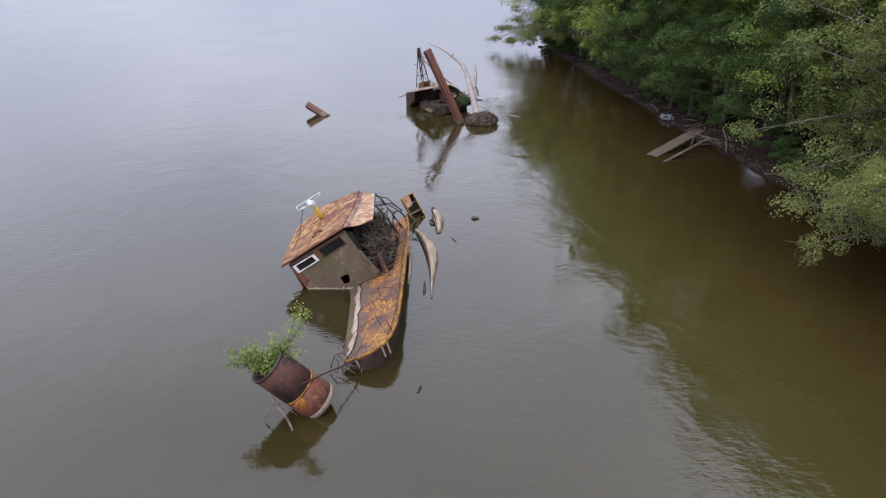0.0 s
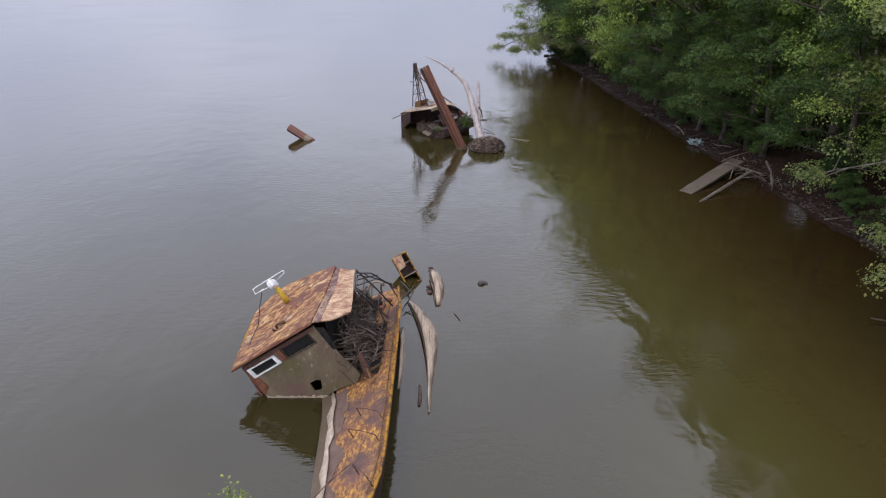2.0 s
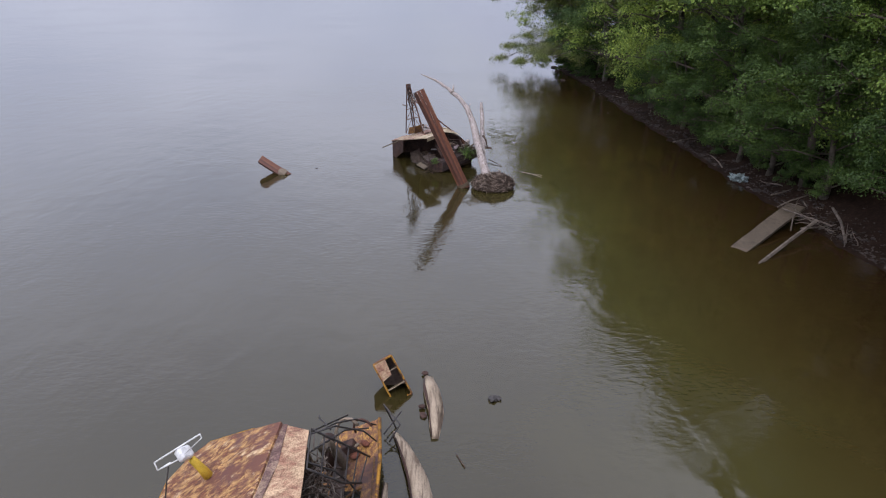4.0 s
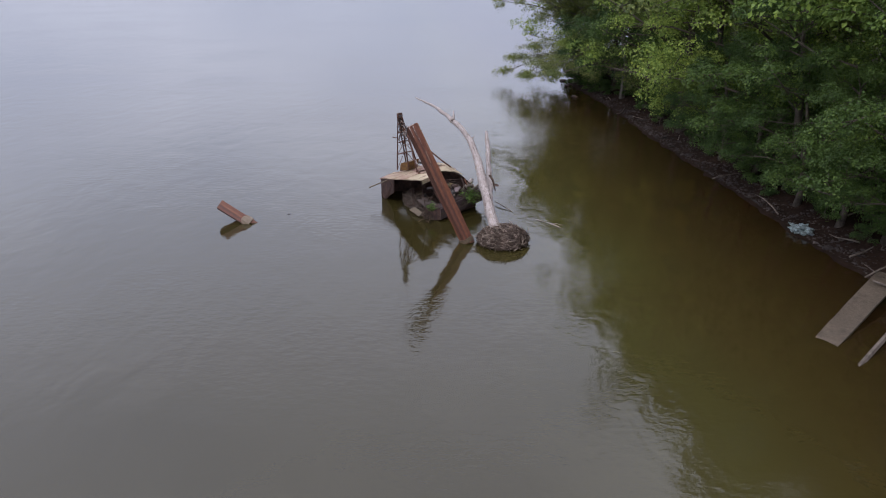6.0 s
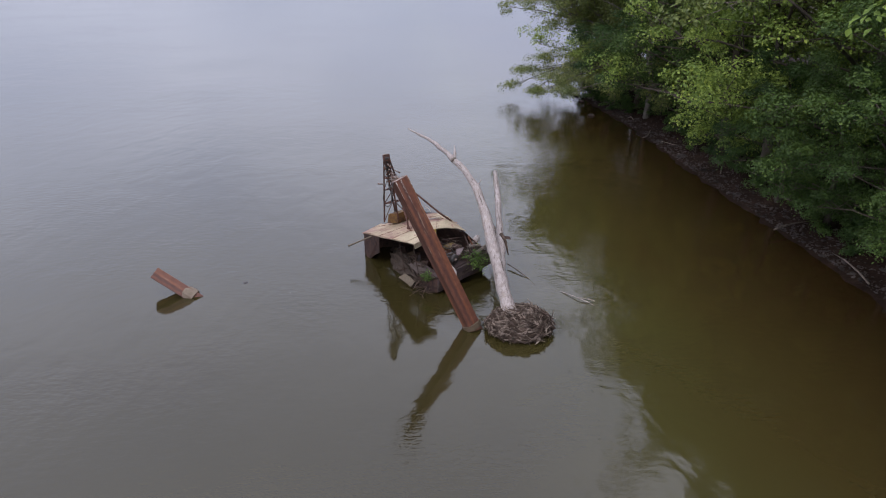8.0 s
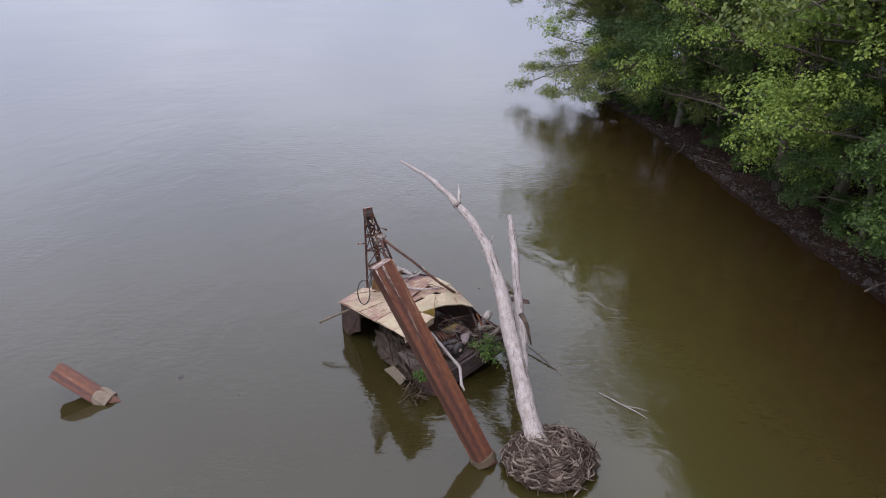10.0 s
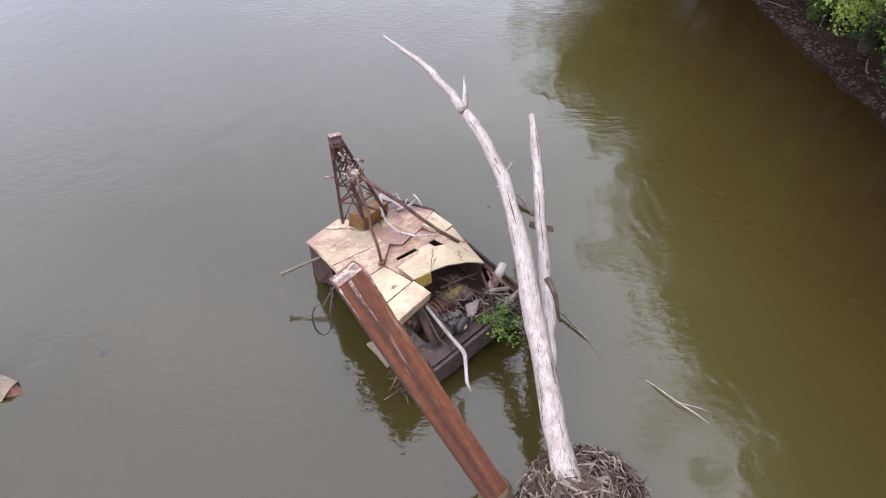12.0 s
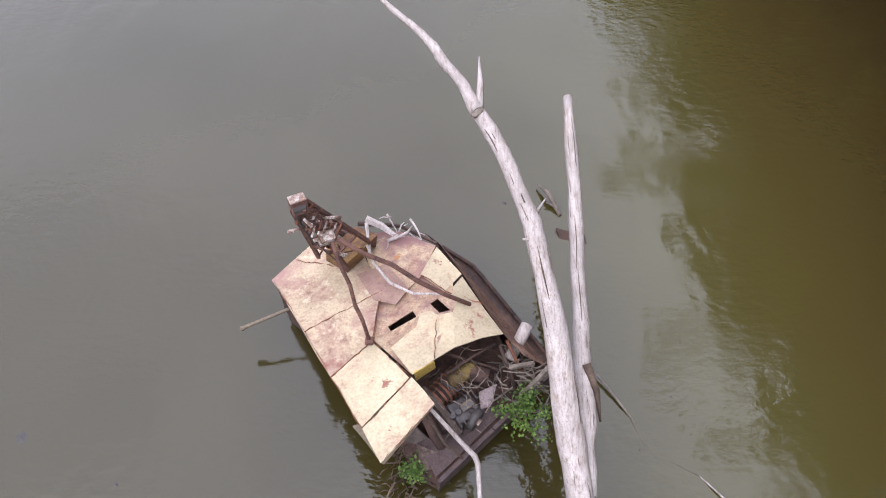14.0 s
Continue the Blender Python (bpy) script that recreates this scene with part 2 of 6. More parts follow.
add_moss(OLIVE_WALL, (0.045, 0.035, 0.025), 2.2, 0.60, 0.70, (2.2, 1, 0.35))
add_moss(DEAD_WOOD, (0.17, 0.13, 0.11), 6.5, 0.60, 0.64, (4.0, 0.45, 3.0))
add_moss(DEAD_WOOD, (0.10, 0.075, 0.065), 3.0, 0.63, 0.68, (5.0, 0.45, 4.0))
add_moss(DEAD_WOOD, (0.24, 0.18, 0.14), 0.7, 0.58, 0.72, (2.0, 0.5, 2.0))
add_moss(PINK_PLATE, (0.175, 0.095, 0.09), 0.5, 0.49, 0.60)
add_moss(PINK_PLATE, (0.27, 0.12, 0.05), 2.6, 0.62, 0.68)
add_moss(BEIGE_PLATE, (0.36, 0.235, 0.125), 1.3, 0.62, 0.76)
add_moss(TAN_PLATE, (0.44, 0.36, 0.26), 2.4, 0.55, 0.68)
add_moss(TAN_PLATE, (0.24, 0.14, 0.12), 0.45, 0.48, 0.62)
add_moss(BEIGE_PLATE, (0.20, 0.095, 0.07), 1.9, 0.63, 0.675)
add_moss(BEIGE_PLATE, (0.15, 0.09, 0.07), 9.0, 0.66, 0.72)
add_moss(TAN_PLATE, (0.19, 0.09, 0.07), 1.1, 0.55, 0.66)
add_moss(TAN_PLATE, (0.15, 0.09, 0.07), 8.0, 0.64, 0.70)
add_moss(RUST_BARREL, (0.36, 0.145, 0.04), 1.3, 0.56, 0.66)
add_moss(BARREL_DARK, (0.03, 0.025, 0.024), 0.8, 0.48, 0.6)
add_moss(RUST_BARREL, (0.33, 0.25, 0.19), 1.9, 0.66, 0.72)
add_moss(YELLOW_ROOF, (0.11, 0.055, 0.05), 0.8, 0.52, 0.66)
add_moss(YELLOW_DECK, (0.09, 0.055, 0.05), 0.6, 0.50, 0.64)


def make_pile_mat():
    m, n, l, b = mat_base("streaked_rusty_pile")
    streak = tex(n, l, 1.3, 4, (2.2, 2.2, 0.06), 0.5)
    col = ramp(n, l, streak, [(0.30, (0.05, 0.024, 0.018)), (0.45, (0.098, 0.036, 0.022)), (0.57, (0.145, 0.050, 0.026)), (0.74, (0.28, 0.105, 0.034))])
    spots = ramp(n, l, tex(n, l, 7.0, 5, (1, 1, 0.5)), [(0.30, (0.62, 0.58, 0.58)), (0.62, (1.08, 1.06, 1.06))])
    col = mixc(n, l, 1.0, col, spots, "MULTIPLY")
    pale = ramp(n, l, tex(n, l, 5.0, 5, (1.6, 1.6, 0.12)), [(0.62, (0, 0, 0)), (0.74, (1, 1, 1))])
    col = mixc(n, l, pale, col, (0.30, 0.22, 0.16))
    l.new(col, b.inputs["Base Color"])
    b.inputs["Roughness"].default_value = 0.62
    bump(n, l, b, streak, 0.4, 0.02)
    return m


PILE_RUST = make_pile_mat()


def make_glass(name):
    m, n, l, b = mat_base(name)
    b.inputs["Base Color"].default_value = (0.012, 0.012, 0.012, 1)
    b.inputs["Roughness"].default_value = 0.12
    bump(n, l, b, tex(n, l, 2.0, 2), 0.1, 0.02)
    return m


DARK_GLASS = make_glass("grimy_dark_glass")


def make_leaf(name, lo, hi, trans=0.35):
    m, n, l, b = mat_base(name)
    info = n.new("ShaderNodeObjectInfo")
    geo = n.new("ShaderNodeNewGeometry")
    tree = ramp(n, l, info.outputs["Random"], [(0.0, lo), (1.0, hi)])
    leafv = ramp(n, l, geo.outputs["Random Per Island"], [(0.0, (0.55, 0.6, 0.5)), (0.8, (1.1, 1.1, 1.0)), (1.0, (1.6, 1.4, 1.2))])
    patch = ramp(n, l, tex(n, l, 0.45, 3), [(0.3, (0.65, 0.7, 0.7)), (0.7, (1.3, 1.25, 1.1))])
    col = mixc(n, l, 1.0, mixc(n, l, 1.0, tree, leafv, "MULTIPLY"), patch, "MULTIPLY")
    l.new(col, b.inputs["Base Color"])
    b.inputs["Roughness"].default_value = 0.55
    b.inputs["Specular IOR Level"].default_value = 0.3
    tr = n.new("ShaderNodeBsdfTranslucent")
    l.new(col, tr.inputs["Color"])
    mx = n.new("ShaderNodeMixShader")
    mx.inputs["Fac"].default_value = trans
    l.new(b.outputs[0], mx.inputs[1])
    l.new(tr.outputs[0], mx.inputs[2])
    l.new(mx.outputs[0], n["Material Output"].inputs["Surface"])
    return m


LEAF = make_leaf("green_leaf", (0.150, 0.225, 0.052), (0.285, 0.365, 0.092))
LEAF_OLIVE = make_leaf("olive_leaf", (0.145, 0.178, 0.060), (0.215, 0.240, 0.085))
LEAF_BRIGHT = make_leaf("bright_leaf", (0.26, 0.33, 0.10), (0.30, 0.36, 0.13), 0.4)
# deep green, darkened further to put under-canopy shade into the leaf colour
LEAF_DEEP_SHADED = make_leaf("deep_green_shaded_leaf", (0.038, 0.076, 0.021), (0.080, 0.132, 0.034))


LEAF_SHRUB = make_leaf("shrub_leaf", (0.10, 0.17, 0.045), (0.13, 0.20, 0.05))


def make_water():
    m, n, l, b = mat_base("turbid_river_water")
    geo = n.new("ShaderNodeNewGeometry")
    sep = n.new("ShaderNodeSeparateXYZ")
    l.new(geo.outputs["Position"], sep.inputs[0])
    # body colour by x + 0.075 y, the distance along the bank's normal: lighter midway, then darker and redder
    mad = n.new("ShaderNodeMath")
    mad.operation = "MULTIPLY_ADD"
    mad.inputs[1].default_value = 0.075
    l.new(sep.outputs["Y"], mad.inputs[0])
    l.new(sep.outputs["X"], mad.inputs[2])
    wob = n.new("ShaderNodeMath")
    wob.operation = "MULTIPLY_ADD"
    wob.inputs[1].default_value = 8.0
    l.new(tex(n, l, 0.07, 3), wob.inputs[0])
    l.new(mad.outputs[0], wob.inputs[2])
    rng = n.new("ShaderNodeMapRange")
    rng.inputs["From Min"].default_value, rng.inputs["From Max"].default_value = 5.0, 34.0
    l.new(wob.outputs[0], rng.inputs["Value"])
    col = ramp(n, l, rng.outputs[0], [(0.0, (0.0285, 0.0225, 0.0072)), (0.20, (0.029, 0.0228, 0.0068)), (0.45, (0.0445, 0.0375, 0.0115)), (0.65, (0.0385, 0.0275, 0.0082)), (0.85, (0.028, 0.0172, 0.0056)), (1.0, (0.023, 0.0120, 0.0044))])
    cloud = ramp(n, l, tex(n, l, 0.035, 4), [(0.3, (0.88, 0.88, 0.9)), (0.7, (1.1, 1.1, 1.08))])
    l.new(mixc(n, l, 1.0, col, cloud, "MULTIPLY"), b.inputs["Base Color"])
    b.inputs["Roughness"].default_value = 0.07
    b.inputs["IOR"].default_value = 1.5
    swell = tex(n, l, 0.55, 2, (1, 0.6, 1), 0.5, distortion=0.4)
    rip = tex(n, l, 2.3, 3, (0.8, 1.3, 1), 0.55)
    calm = ramp(n, l, tex(n, l, 0.045, 3, (1, 1.4, 1)), [(0.42, (0.12, 0.12, 0.12)), (0.62, (1, 1, 1))])
    rippled = mixc(n, l, 1.0, rip, calm, "MULTIPLY")
    k1 = n.new("ShaderNodeBump")
    k1.inputs["Strength"].default_value, k1.inputs["Distance"].default_value = 1.0, 0.040
    l.new(swell, k1.inputs["Height"])
    k2 = n.new("ShaderNodeBump")
    k2.inputs["Strength"].default_value, k2.inputs["Distance"].default_value = 1.0, 0.028
    l.new(rippled, k2.inputs["Height"])
    l.new(k1.outputs[0], k2.inputs["Normal"])
    l.new(k2.outputs[0], b.inputs["Normal"])
    return m


WATER = make_water()


def make_ground():
    m, n, l, b = mat_base("muddy_bank")
    litter = ramp(n, l, tex(n, l, 1.3, 6), [(0.3, (0.014, 0.008, 0.005)), (0.55, (0.024, 0.014, 0.010)), (0.78, (0.042, 0.028, 0.021))])
    fine = ramp(n, l, tex(n, l, 9.0, 4), [(0.3, (0.55, 0.55, 0.55)), (0.7, (1.3, 1.25, 1.2))])
    l.new(mixc(n, l, 1.0, litter, fine, "MULTIPLY"), b.inputs["Base Color"])
    b.inputs["Roughness"].default_value = 0.9
    b.inputs["Specular IOR Level"].default_value = 0.1
    bump(n, l, b, tex(n, l, 4.0, 5), 0.7, 0.08)
    return m


GROUND = make_ground()

# ---- mesh helpers ----
ORIGIN = {}


def thing(name, at, label, category, group="", kind=""):
    ob = new(name)
    ob.location = at
    ob.empty_display_size = 0.3
    ORIGIN[ob] = Vector(at)
    return tagged(ob, label, category, group, kind)


def set_mesh(me, material, smooth):
    me.materials.append(material)
    if smooth:
        me.polygons.foreach_set("use_smooth", [True] * len(me.polygons))
    me.update()


def part(name, bm, material, parent, label="", smooth=False):
    """One mesh under a thing or a part; bm holds world places."""
    o = ORIGIN[parent]
    bmesh.ops.recalc_face_normals(bm, faces=bm.faces)
    bm.transform(Matrix.Translation(-o))
    me = bpy.data.meshes.new(name)
    bm.to_mesh(me)
    bm.free()
    set_mesh(me, material, smooth)
    ob = new(name, me)
    ob.parent = parent
    ORIGIN[ob] = o
    return tagged(ob, label)


def solo(name, bm, material, label, category, at=None, group="", kind="", smooth=False):
    """A thing that is one mesh; bm holds world places."""
    if at is None:
        cs = [v.co for v in bm.verts]
        at = Vector((sum(c.x for c in cs) / len(cs), sum(c.y for c in cs) / len(cs), min(c.z for c in cs)))
    bmesh.ops.recalc_face_normals(bm, faces=bm.faces)
    bm.transform(Matrix.Translation(-Vector(at)))
    me = bpy.data.meshes.new(name)
    bm.to_mesh(me)
    bm.free()
    set_mesh(me, material, smooth)
    ob = new(name, me)
    ob.location = at
    return tagged(ob, label, category, group, kind)


def tube(bm, pts, radii, segs=8, caps=True, flat=1.0):
    """A tapered tube along points."""
    pts = [Vector(p) for p in pts]
    if not isinstance(radii, (list, tuple)):
        radii = [radii] * len(pts)
    rings, side = [], None
    for i, p in enumerate(pts):
        d = (pts[min(i + 1, len(pts) - 1)] - pts[max(i - 1, 0)]).normalized()
        if side is None:
            side = d.orthogonal().normalized()
        side = (side - d * side.dot(d)).normalized()
        up = d.cross(side)
        rings.append([bm.verts.new(p + (side * math.cos(a) + up * math.sin(a) * flat) * radii[i]) for a in (2 * math.pi * k / segs for k in range(segs))])
    for a, b in zip(rings, rings[1:]):
        for k in range(segs):
            bm.faces.new((a[k], a[(k + 1) % segs], b[(k + 1) % segs], b[k]))
    if caps:
        bm.faces.new(rings[0][::-1])
        bm.faces.new(rings[-1])
    return bm


def slab(bm, poly, thick):
    """A plate: the polygon, and the same polygon shifted by the vector thick."""
    t = Vector(thick)
    a = [bm.verts.new(Vector(p)) for p in poly]
    b = [bm.verts.new(Vector(p) + t) for p in poly]
    bm.faces.new(a)
    bm.faces.new(b[::-1])
    for i in range(len(a)):
        j = (i + 1) % len(a)
        bm.faces.new((a[j], a[i], b[i], b[j]))
    return bm


def rough_slab(bm, poly, thick, cell=0.35, wob=0.03, seed=0):
    """A plate cut into a fine grid and slightly buckled."""
    slab(bm, poly, thick)
    bmesh.ops.triangulate(bm, faces=bm.faces[:])
    for _ in range(4):
        long = [e for e in bm.edges if e.calc_length() > cell * 1.6]
        if not long:
            break
        bmesh.ops.subdivide_edges(bm, edges=long, cuts=1)
        bmesh.ops.triangulate(bm, faces=[f for f in bm.faces if len(f.verts) > 3])
    for v in bm.verts:
        v.co += noise.noise_vector(v.co * 0.9 + Vector((seed, seed, seed))) * wob
    return bm


def wall_with_holes(bm, outer, holes, thick):
    """An upright plate with openings cut through it."""
    t = Vector(thick)
    loops = []
    for loop in (outer, *holes):
        a = [bm.verts.new(Vector(p)) for p in loop]
        loops.append(a)
        for i in range(len(a)):
            bm.edges.new((a[i], a[(i + 1) % len(a)]))
    bmesh.ops.triangle_fill(bm, edges=bm.edges[:], use_beauty=True)
    fr = bm.faces[:]
    mate = {v: bm.verts.new(v.co + t) for v in bm.verts[:]}
    for f in fr:
        bm.faces.new([mate[v] for v in reversed(f.verts)])
    for a in loops:
        for i in range(len(a)):
            j = (i + 1) % len(a)
            bm.faces.new((a[i], a[j], mate[a[j]], mate[a[i]]))
    return bm


def block(bm, m, size, bevel=0.0):
    geom = bmesh.ops.create_cube(bm, size=1.0, matrix=m @ Matrix.Diagonal((*size, 1)))
    if bevel:
        es = list({e for v in geom["verts"] for e in v.link_edges})
        bmesh.ops.bevel(bm, geom=es, offset=bevel, segments=2, affect="EDGES", profile=0.5)
    return bm


def B():
    return bmesh.new()


def lerp(a, b, t):
    return Vector(a) * (1 - t) + Vector(b) * t


def frame_bars(bm, corners, width, out):
    """Four bars round a quadrilateral opening, standing out by the vector out."""
    c = [Vector(p) for p in corners]
    mid = sum(c, Vector()) / len(c)
    big = [p + (p - mid).normalized() * width for p in c]
    for i in range(len(c)):
        j = (i + 1) % len(c)
        slab(bm, [c[i], c[j], big[j], big[i]], out)
    return bm


def crooked(a, b, n, amp, rng):
    """Points from a to b with a wandering bend."""
    a, b = Vector(a), Vector(b)
    out = []
    for i in range(n + 1):
        t = i / n
        o = Vector((rng.uniform(-1, 1), rng.uniform(-1, 1), rng.uniform(-1, 1))) * amp * math.sin(math.pi * t)
        out.append(a.lerp(b, t) + o)
    return out


# ---- leaves ----
def leaf_mesh(name, centres, size, rng, material, up=0.9, out=None):
    k = len(centres)
    if out is None:
        nrm = rng.normal(size=(k, 3))
        nrm[:, 2] = np.abs(nrm[:, 2]) + up
    else:
        nrm = out + rng.normal(size=(k, 3)) * 0.38
        nrm[:, 2] += 0.35
    nrm /= np.linalg.norm(nrm, axis=1)[:, None]
    a = np.cross(nrm, rng.normal(size=(k, 3)))
    a /= np.linalg.norm(a, axis=1)[:, None]
    b = np.cross(nrm, a)
    s = size * rng.uniform(0.6, 1.3, size=(k, 1))
    v = np.empty((k, 4, 3))
    v[:, 0] = centres - a * s * 0.5
    v[:, 1] = centres + b * s * 0.36 + nrm * s * 0.12
    v[:, 2] = centres + a * s * 0.55 - nrm * s * 0.08
    v[:, 3] = centres - b * s * 0.36 + nrm * s * 0.12
    me = bpy.data.meshes.new(name)
    me.from_pydata(v.reshape(-1, 3).tolist(), [], np.arange(4 * k).reshape(-1, 4).tolist())
    me.materials.append(material)
    me.update()
    return me


def make_tree(name, seed, height, radius, low, clumps, leaves, material, label, leaf=0.27, trunk_r=0.22, lean=(0, 0), group="bank trees", category="tree", sprawl=0.5, bark=BARK):
    """A tapered trunk with limbs and a crown of leaf sprays on their twigs. Stands at the origin."""
    rng = random.Random(seed)
    nr = np.random.RandomState(seed)
    root = thing(name, (0, 0, 0), label, category, group)
    bm = B()
    top = Vector((lean[0], lean[1], height * 0.93))
    spine = [Vector((0, 0, -0.5))] + [Vector((top.x * t * t + rng.uniform(-.18, .18), top.y * t * t + rng.uniform(-.18, .18), top.z * t)) for t in (0.12, 0.25, 0.4, 0.55, 0.7, 0.85, 1.0)]
    tube(bm, spine, [trunk_r * f for f in (1.5, 1.1, 1.0, 0.88, 0.7, 0.5, 0.3, 0.1)], 7)
    ends = []
    limbs = max(9, clumps // 6)
    for i in range(limbs):
        t = low + (1 - low) * (i + rng.random()) / limbs
        j = min(int(t * 7), 6)
        p = spine[j].lerp(spine[j + 1], t * 7 - j)
        az = i * 2.4 + rng.uniform(-0.5, 0.5)
        # wide in the middle of the crown, narrow at its top
        u = (t - low) / (1 - low)
        reach = radius * (1 - 0.35 * math.cos(az)) * (0.55 + 0.65 * math.sin(math.pi * min(1, 0.2 + 0.75 * u))) * rng.uniform(0.6, 1.2) * (1 - 0.55 * u * u)
        rise = reach * (rng.uniform(-0.05, 0.6) if u > 0.25 else rng.uniform(-0.25, 0.2)) + 0.3
        q = p + Vector((math.cos(az) * reach, math.sin(az) * reach, rise))
        if height > 8:
            q.z = max(q.z, 2.0)
        mid = p.lerp(q, 0.5) + Vector((0, 0, rng.uniform(0.0, 0.5)))
        tube(bm, [p, mid, q], [trunk_r * 0.36, trunk_r * 0.22, 0.015], 5)
        ends.append(q)
        for s in range(6):
            f = rng.uniform(0.25, 1.0)
            o = (p.lerp(mid, f * 2) if f < 0.5 else mid.lerp(q, f * 2 - 1))
            w = Vector((rng.uniform(-1, 1), rng.uniform(-1, 1), rng.uniform(-0.5, 0.8))) * sprawl * min(reach, 4.0) * 0.75
            tube(bm, [o, o + w], [0.035, 0.012], 3, False)
            tip = o + w
            if height > 8:
                tip.z = max(tip.z, 1.5)
            ends.append(tip)
    part("trunk", bm, bark, root, "grey-brown trunk with forking limbs", True)
    cs, outs = [], []
    for e in ends:
        k = int(leaves * rng.uniform(0.6, 1.35))
        r = rng.uniform(0.55, 1.1) * (0.42 + radius * 0.12)
        # a spray is a small dome of leaves, thin below, with a ragged hem
        d = nr.normal(size=(k, 3))
        d[:, 2] = np.where(nr.rand(k) < 0.8, np.abs(d[:, 2]), d[:, 2])
        d /= np.linalg.norm(d, axis=1)[:, None]
        lump = 1 + 0.28 * np.sin(d[:, 0] * 4 + e.x) * np.sin(d[:, 1] * 4 + e.y)
        rad = (r * lump * (0.62 + 0.48 * nr.rand(k) ** 0.6))[:, None]
        cs.append(d * rad * np.array([1.0, 1.0, 0.78]) + np.array(e))
        outs.append(d)
    me = leaf_mesh("crown", np.concatenate(cs), leaf, nr, material, out=np.concatenate(outs))
    ob = new("crown", me)
    ob.parent = root
    ORIGIN[ob] = Vector((0, 0, 0))
    return root


# ---- ground, bank and water ----
SHORE = [(-700, 60), (-100, 36), (0, 30.5), (30, 28.6), (45, 27.4), (55, 26.2), (65, 25.2), (70, 24.4), (80, 23.6), (95, 22.0), (110, 21.2), (120, 20.0), (128, 18.9), (133, 20.5), (140, 27), (155, 40), (200, 55), (500, 90), (1400, 160)]


def shore_x(y):
    for (y0, x0), (y1, x1) in zip(SHORE, SHORE[1:]):
        if y0 <= y <= y1:
            return x0 + (x1 - x0) * (y - y0) / (y1 - y0)
    return SHORE[0][1] if y < SHORE[0][0] else SHORE[-1][1]


PROFILE = [(-1500, -3.0), (-60, -3.0), (-20, -2.2), (-8, -1.3), (-4, -0.6), (-2, -0.26), (-1, -0.10), (-0.4, -0.03), (0.2, 0.03), (0.8, 0.12), (1.5, 0.3), (2.2, 0.55), (3.0, 0.9), (4.0, 1.3), (5.5, 2.0), (7.5, 2.7), (10, 3.2), (15, 3.6), (25, 4.0), (60, 4.5), (1500, 5.0)]


def bank_z(x, y):
    d = x - shore_x(y)
    for (d0, z0), (d1, z1) in zip(PROFILE, PROFILE[1:]):
        if d0 <= d <= d1:
            z = z0 + (z1 - z0) * (d - d0) / (d1 - d0)
            break
    else:
        z = PROFILE[-1][1]
    amp = 0.13 if -3 < d < 40 else 0.0
    return z + amp * noise.noise(Vector((x * 0.6, y * 0.6, 0))) * 2 * (0.25 if d < 1 else 1.2)


bm = B()
ys = [-700, -300, -100, -40, -10] + [5 + 2.0 * i for i in range(13)] + [31 + 0.9 * i for i in range(122)] + [142, 146, 152, 160, 180, 200, 260, 400, 700, 1400]
grid = [[bm.verts.new((shore_x(y) + d, y, bank_z(shore_x(y) + d, y))) for d, _ in PROFILE] for y in ys]
for ra, rb in zip(grid, grid[1:]):
    for i in range(len(PROFILE) - 1):
        bm.faces.new((ra[i], ra[i + 1], rb[i + 1], rb[i]))
solo("ground", bm, GROUND, "dark brown muddy river bank with leaf litter and stones", "ground", (0, 0, 0), kind="structure", smooth=True)

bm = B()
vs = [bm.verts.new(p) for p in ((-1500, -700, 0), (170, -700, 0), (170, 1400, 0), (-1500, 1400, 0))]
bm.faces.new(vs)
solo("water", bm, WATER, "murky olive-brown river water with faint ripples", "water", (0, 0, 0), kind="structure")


def stone(bm, at, r, rng):
    g = bmesh.ops.create_icosphere(bm, subdivisions=1, radius=1.0)
    sx, sy, sz = rng.uniform(0.7, 1.4) * r, rng.uniform(0.6, 1.1) * r, rng.uniform(0.35, 0.7) * r
    rot = Matrix.Rotation(rng.uniform(0, 6.3), 3, "Z")
    for v in g["verts"]:
        c = v.co * (1 + 0.35 * noise.noise(v.co * 1.7 + Vector(at)))
        v.co = rot @ Vector((c.x * sx, c.y * sy, c.z * sz)) + Vector(at)


def stone_mesh(places, rng):
    """Many small stones in one mesh, without a growing bmesh."""
    base = B()
    bmesh.ops.create_icosphere(base, subdivisions=1, radius=1.0)
    bv = np.array([v.co[:] for v in base.verts])
    bf = np.array([[v.index for v in f.verts] for f in base.faces])
    base.free()
    allv, allf = [], []
    for i, (x, y, z, r) in enumerate(places):
        s = np.array([rng.uniform(0.7, 1.4), rng.uniform(0.6, 1.1), rng.uniform(0.35, 0.7)]) * r
        a = rng.uniform(0, 6.3)
        q = bv * (1 + 0.25 * np.sin(bv[:, [1, 2, 0]] * 3 + i)) * s
        q = np.stack([q[:, 0] * math.cos(a) - q[:, 1] * math.sin(a), q[:, 0] * math.sin(a) + q[:, 1] * math.cos(a), q[:, 2]], 1)
        allv.append(q + np.array([x, y, z]))
        allf.append(bf + len(bv) * i)
    me = bpy.data.meshes.new("stones")
    me.from_pydata(np.concatenate(allv).tolist(), [], np.concatenate(allf).tolist())
    return me


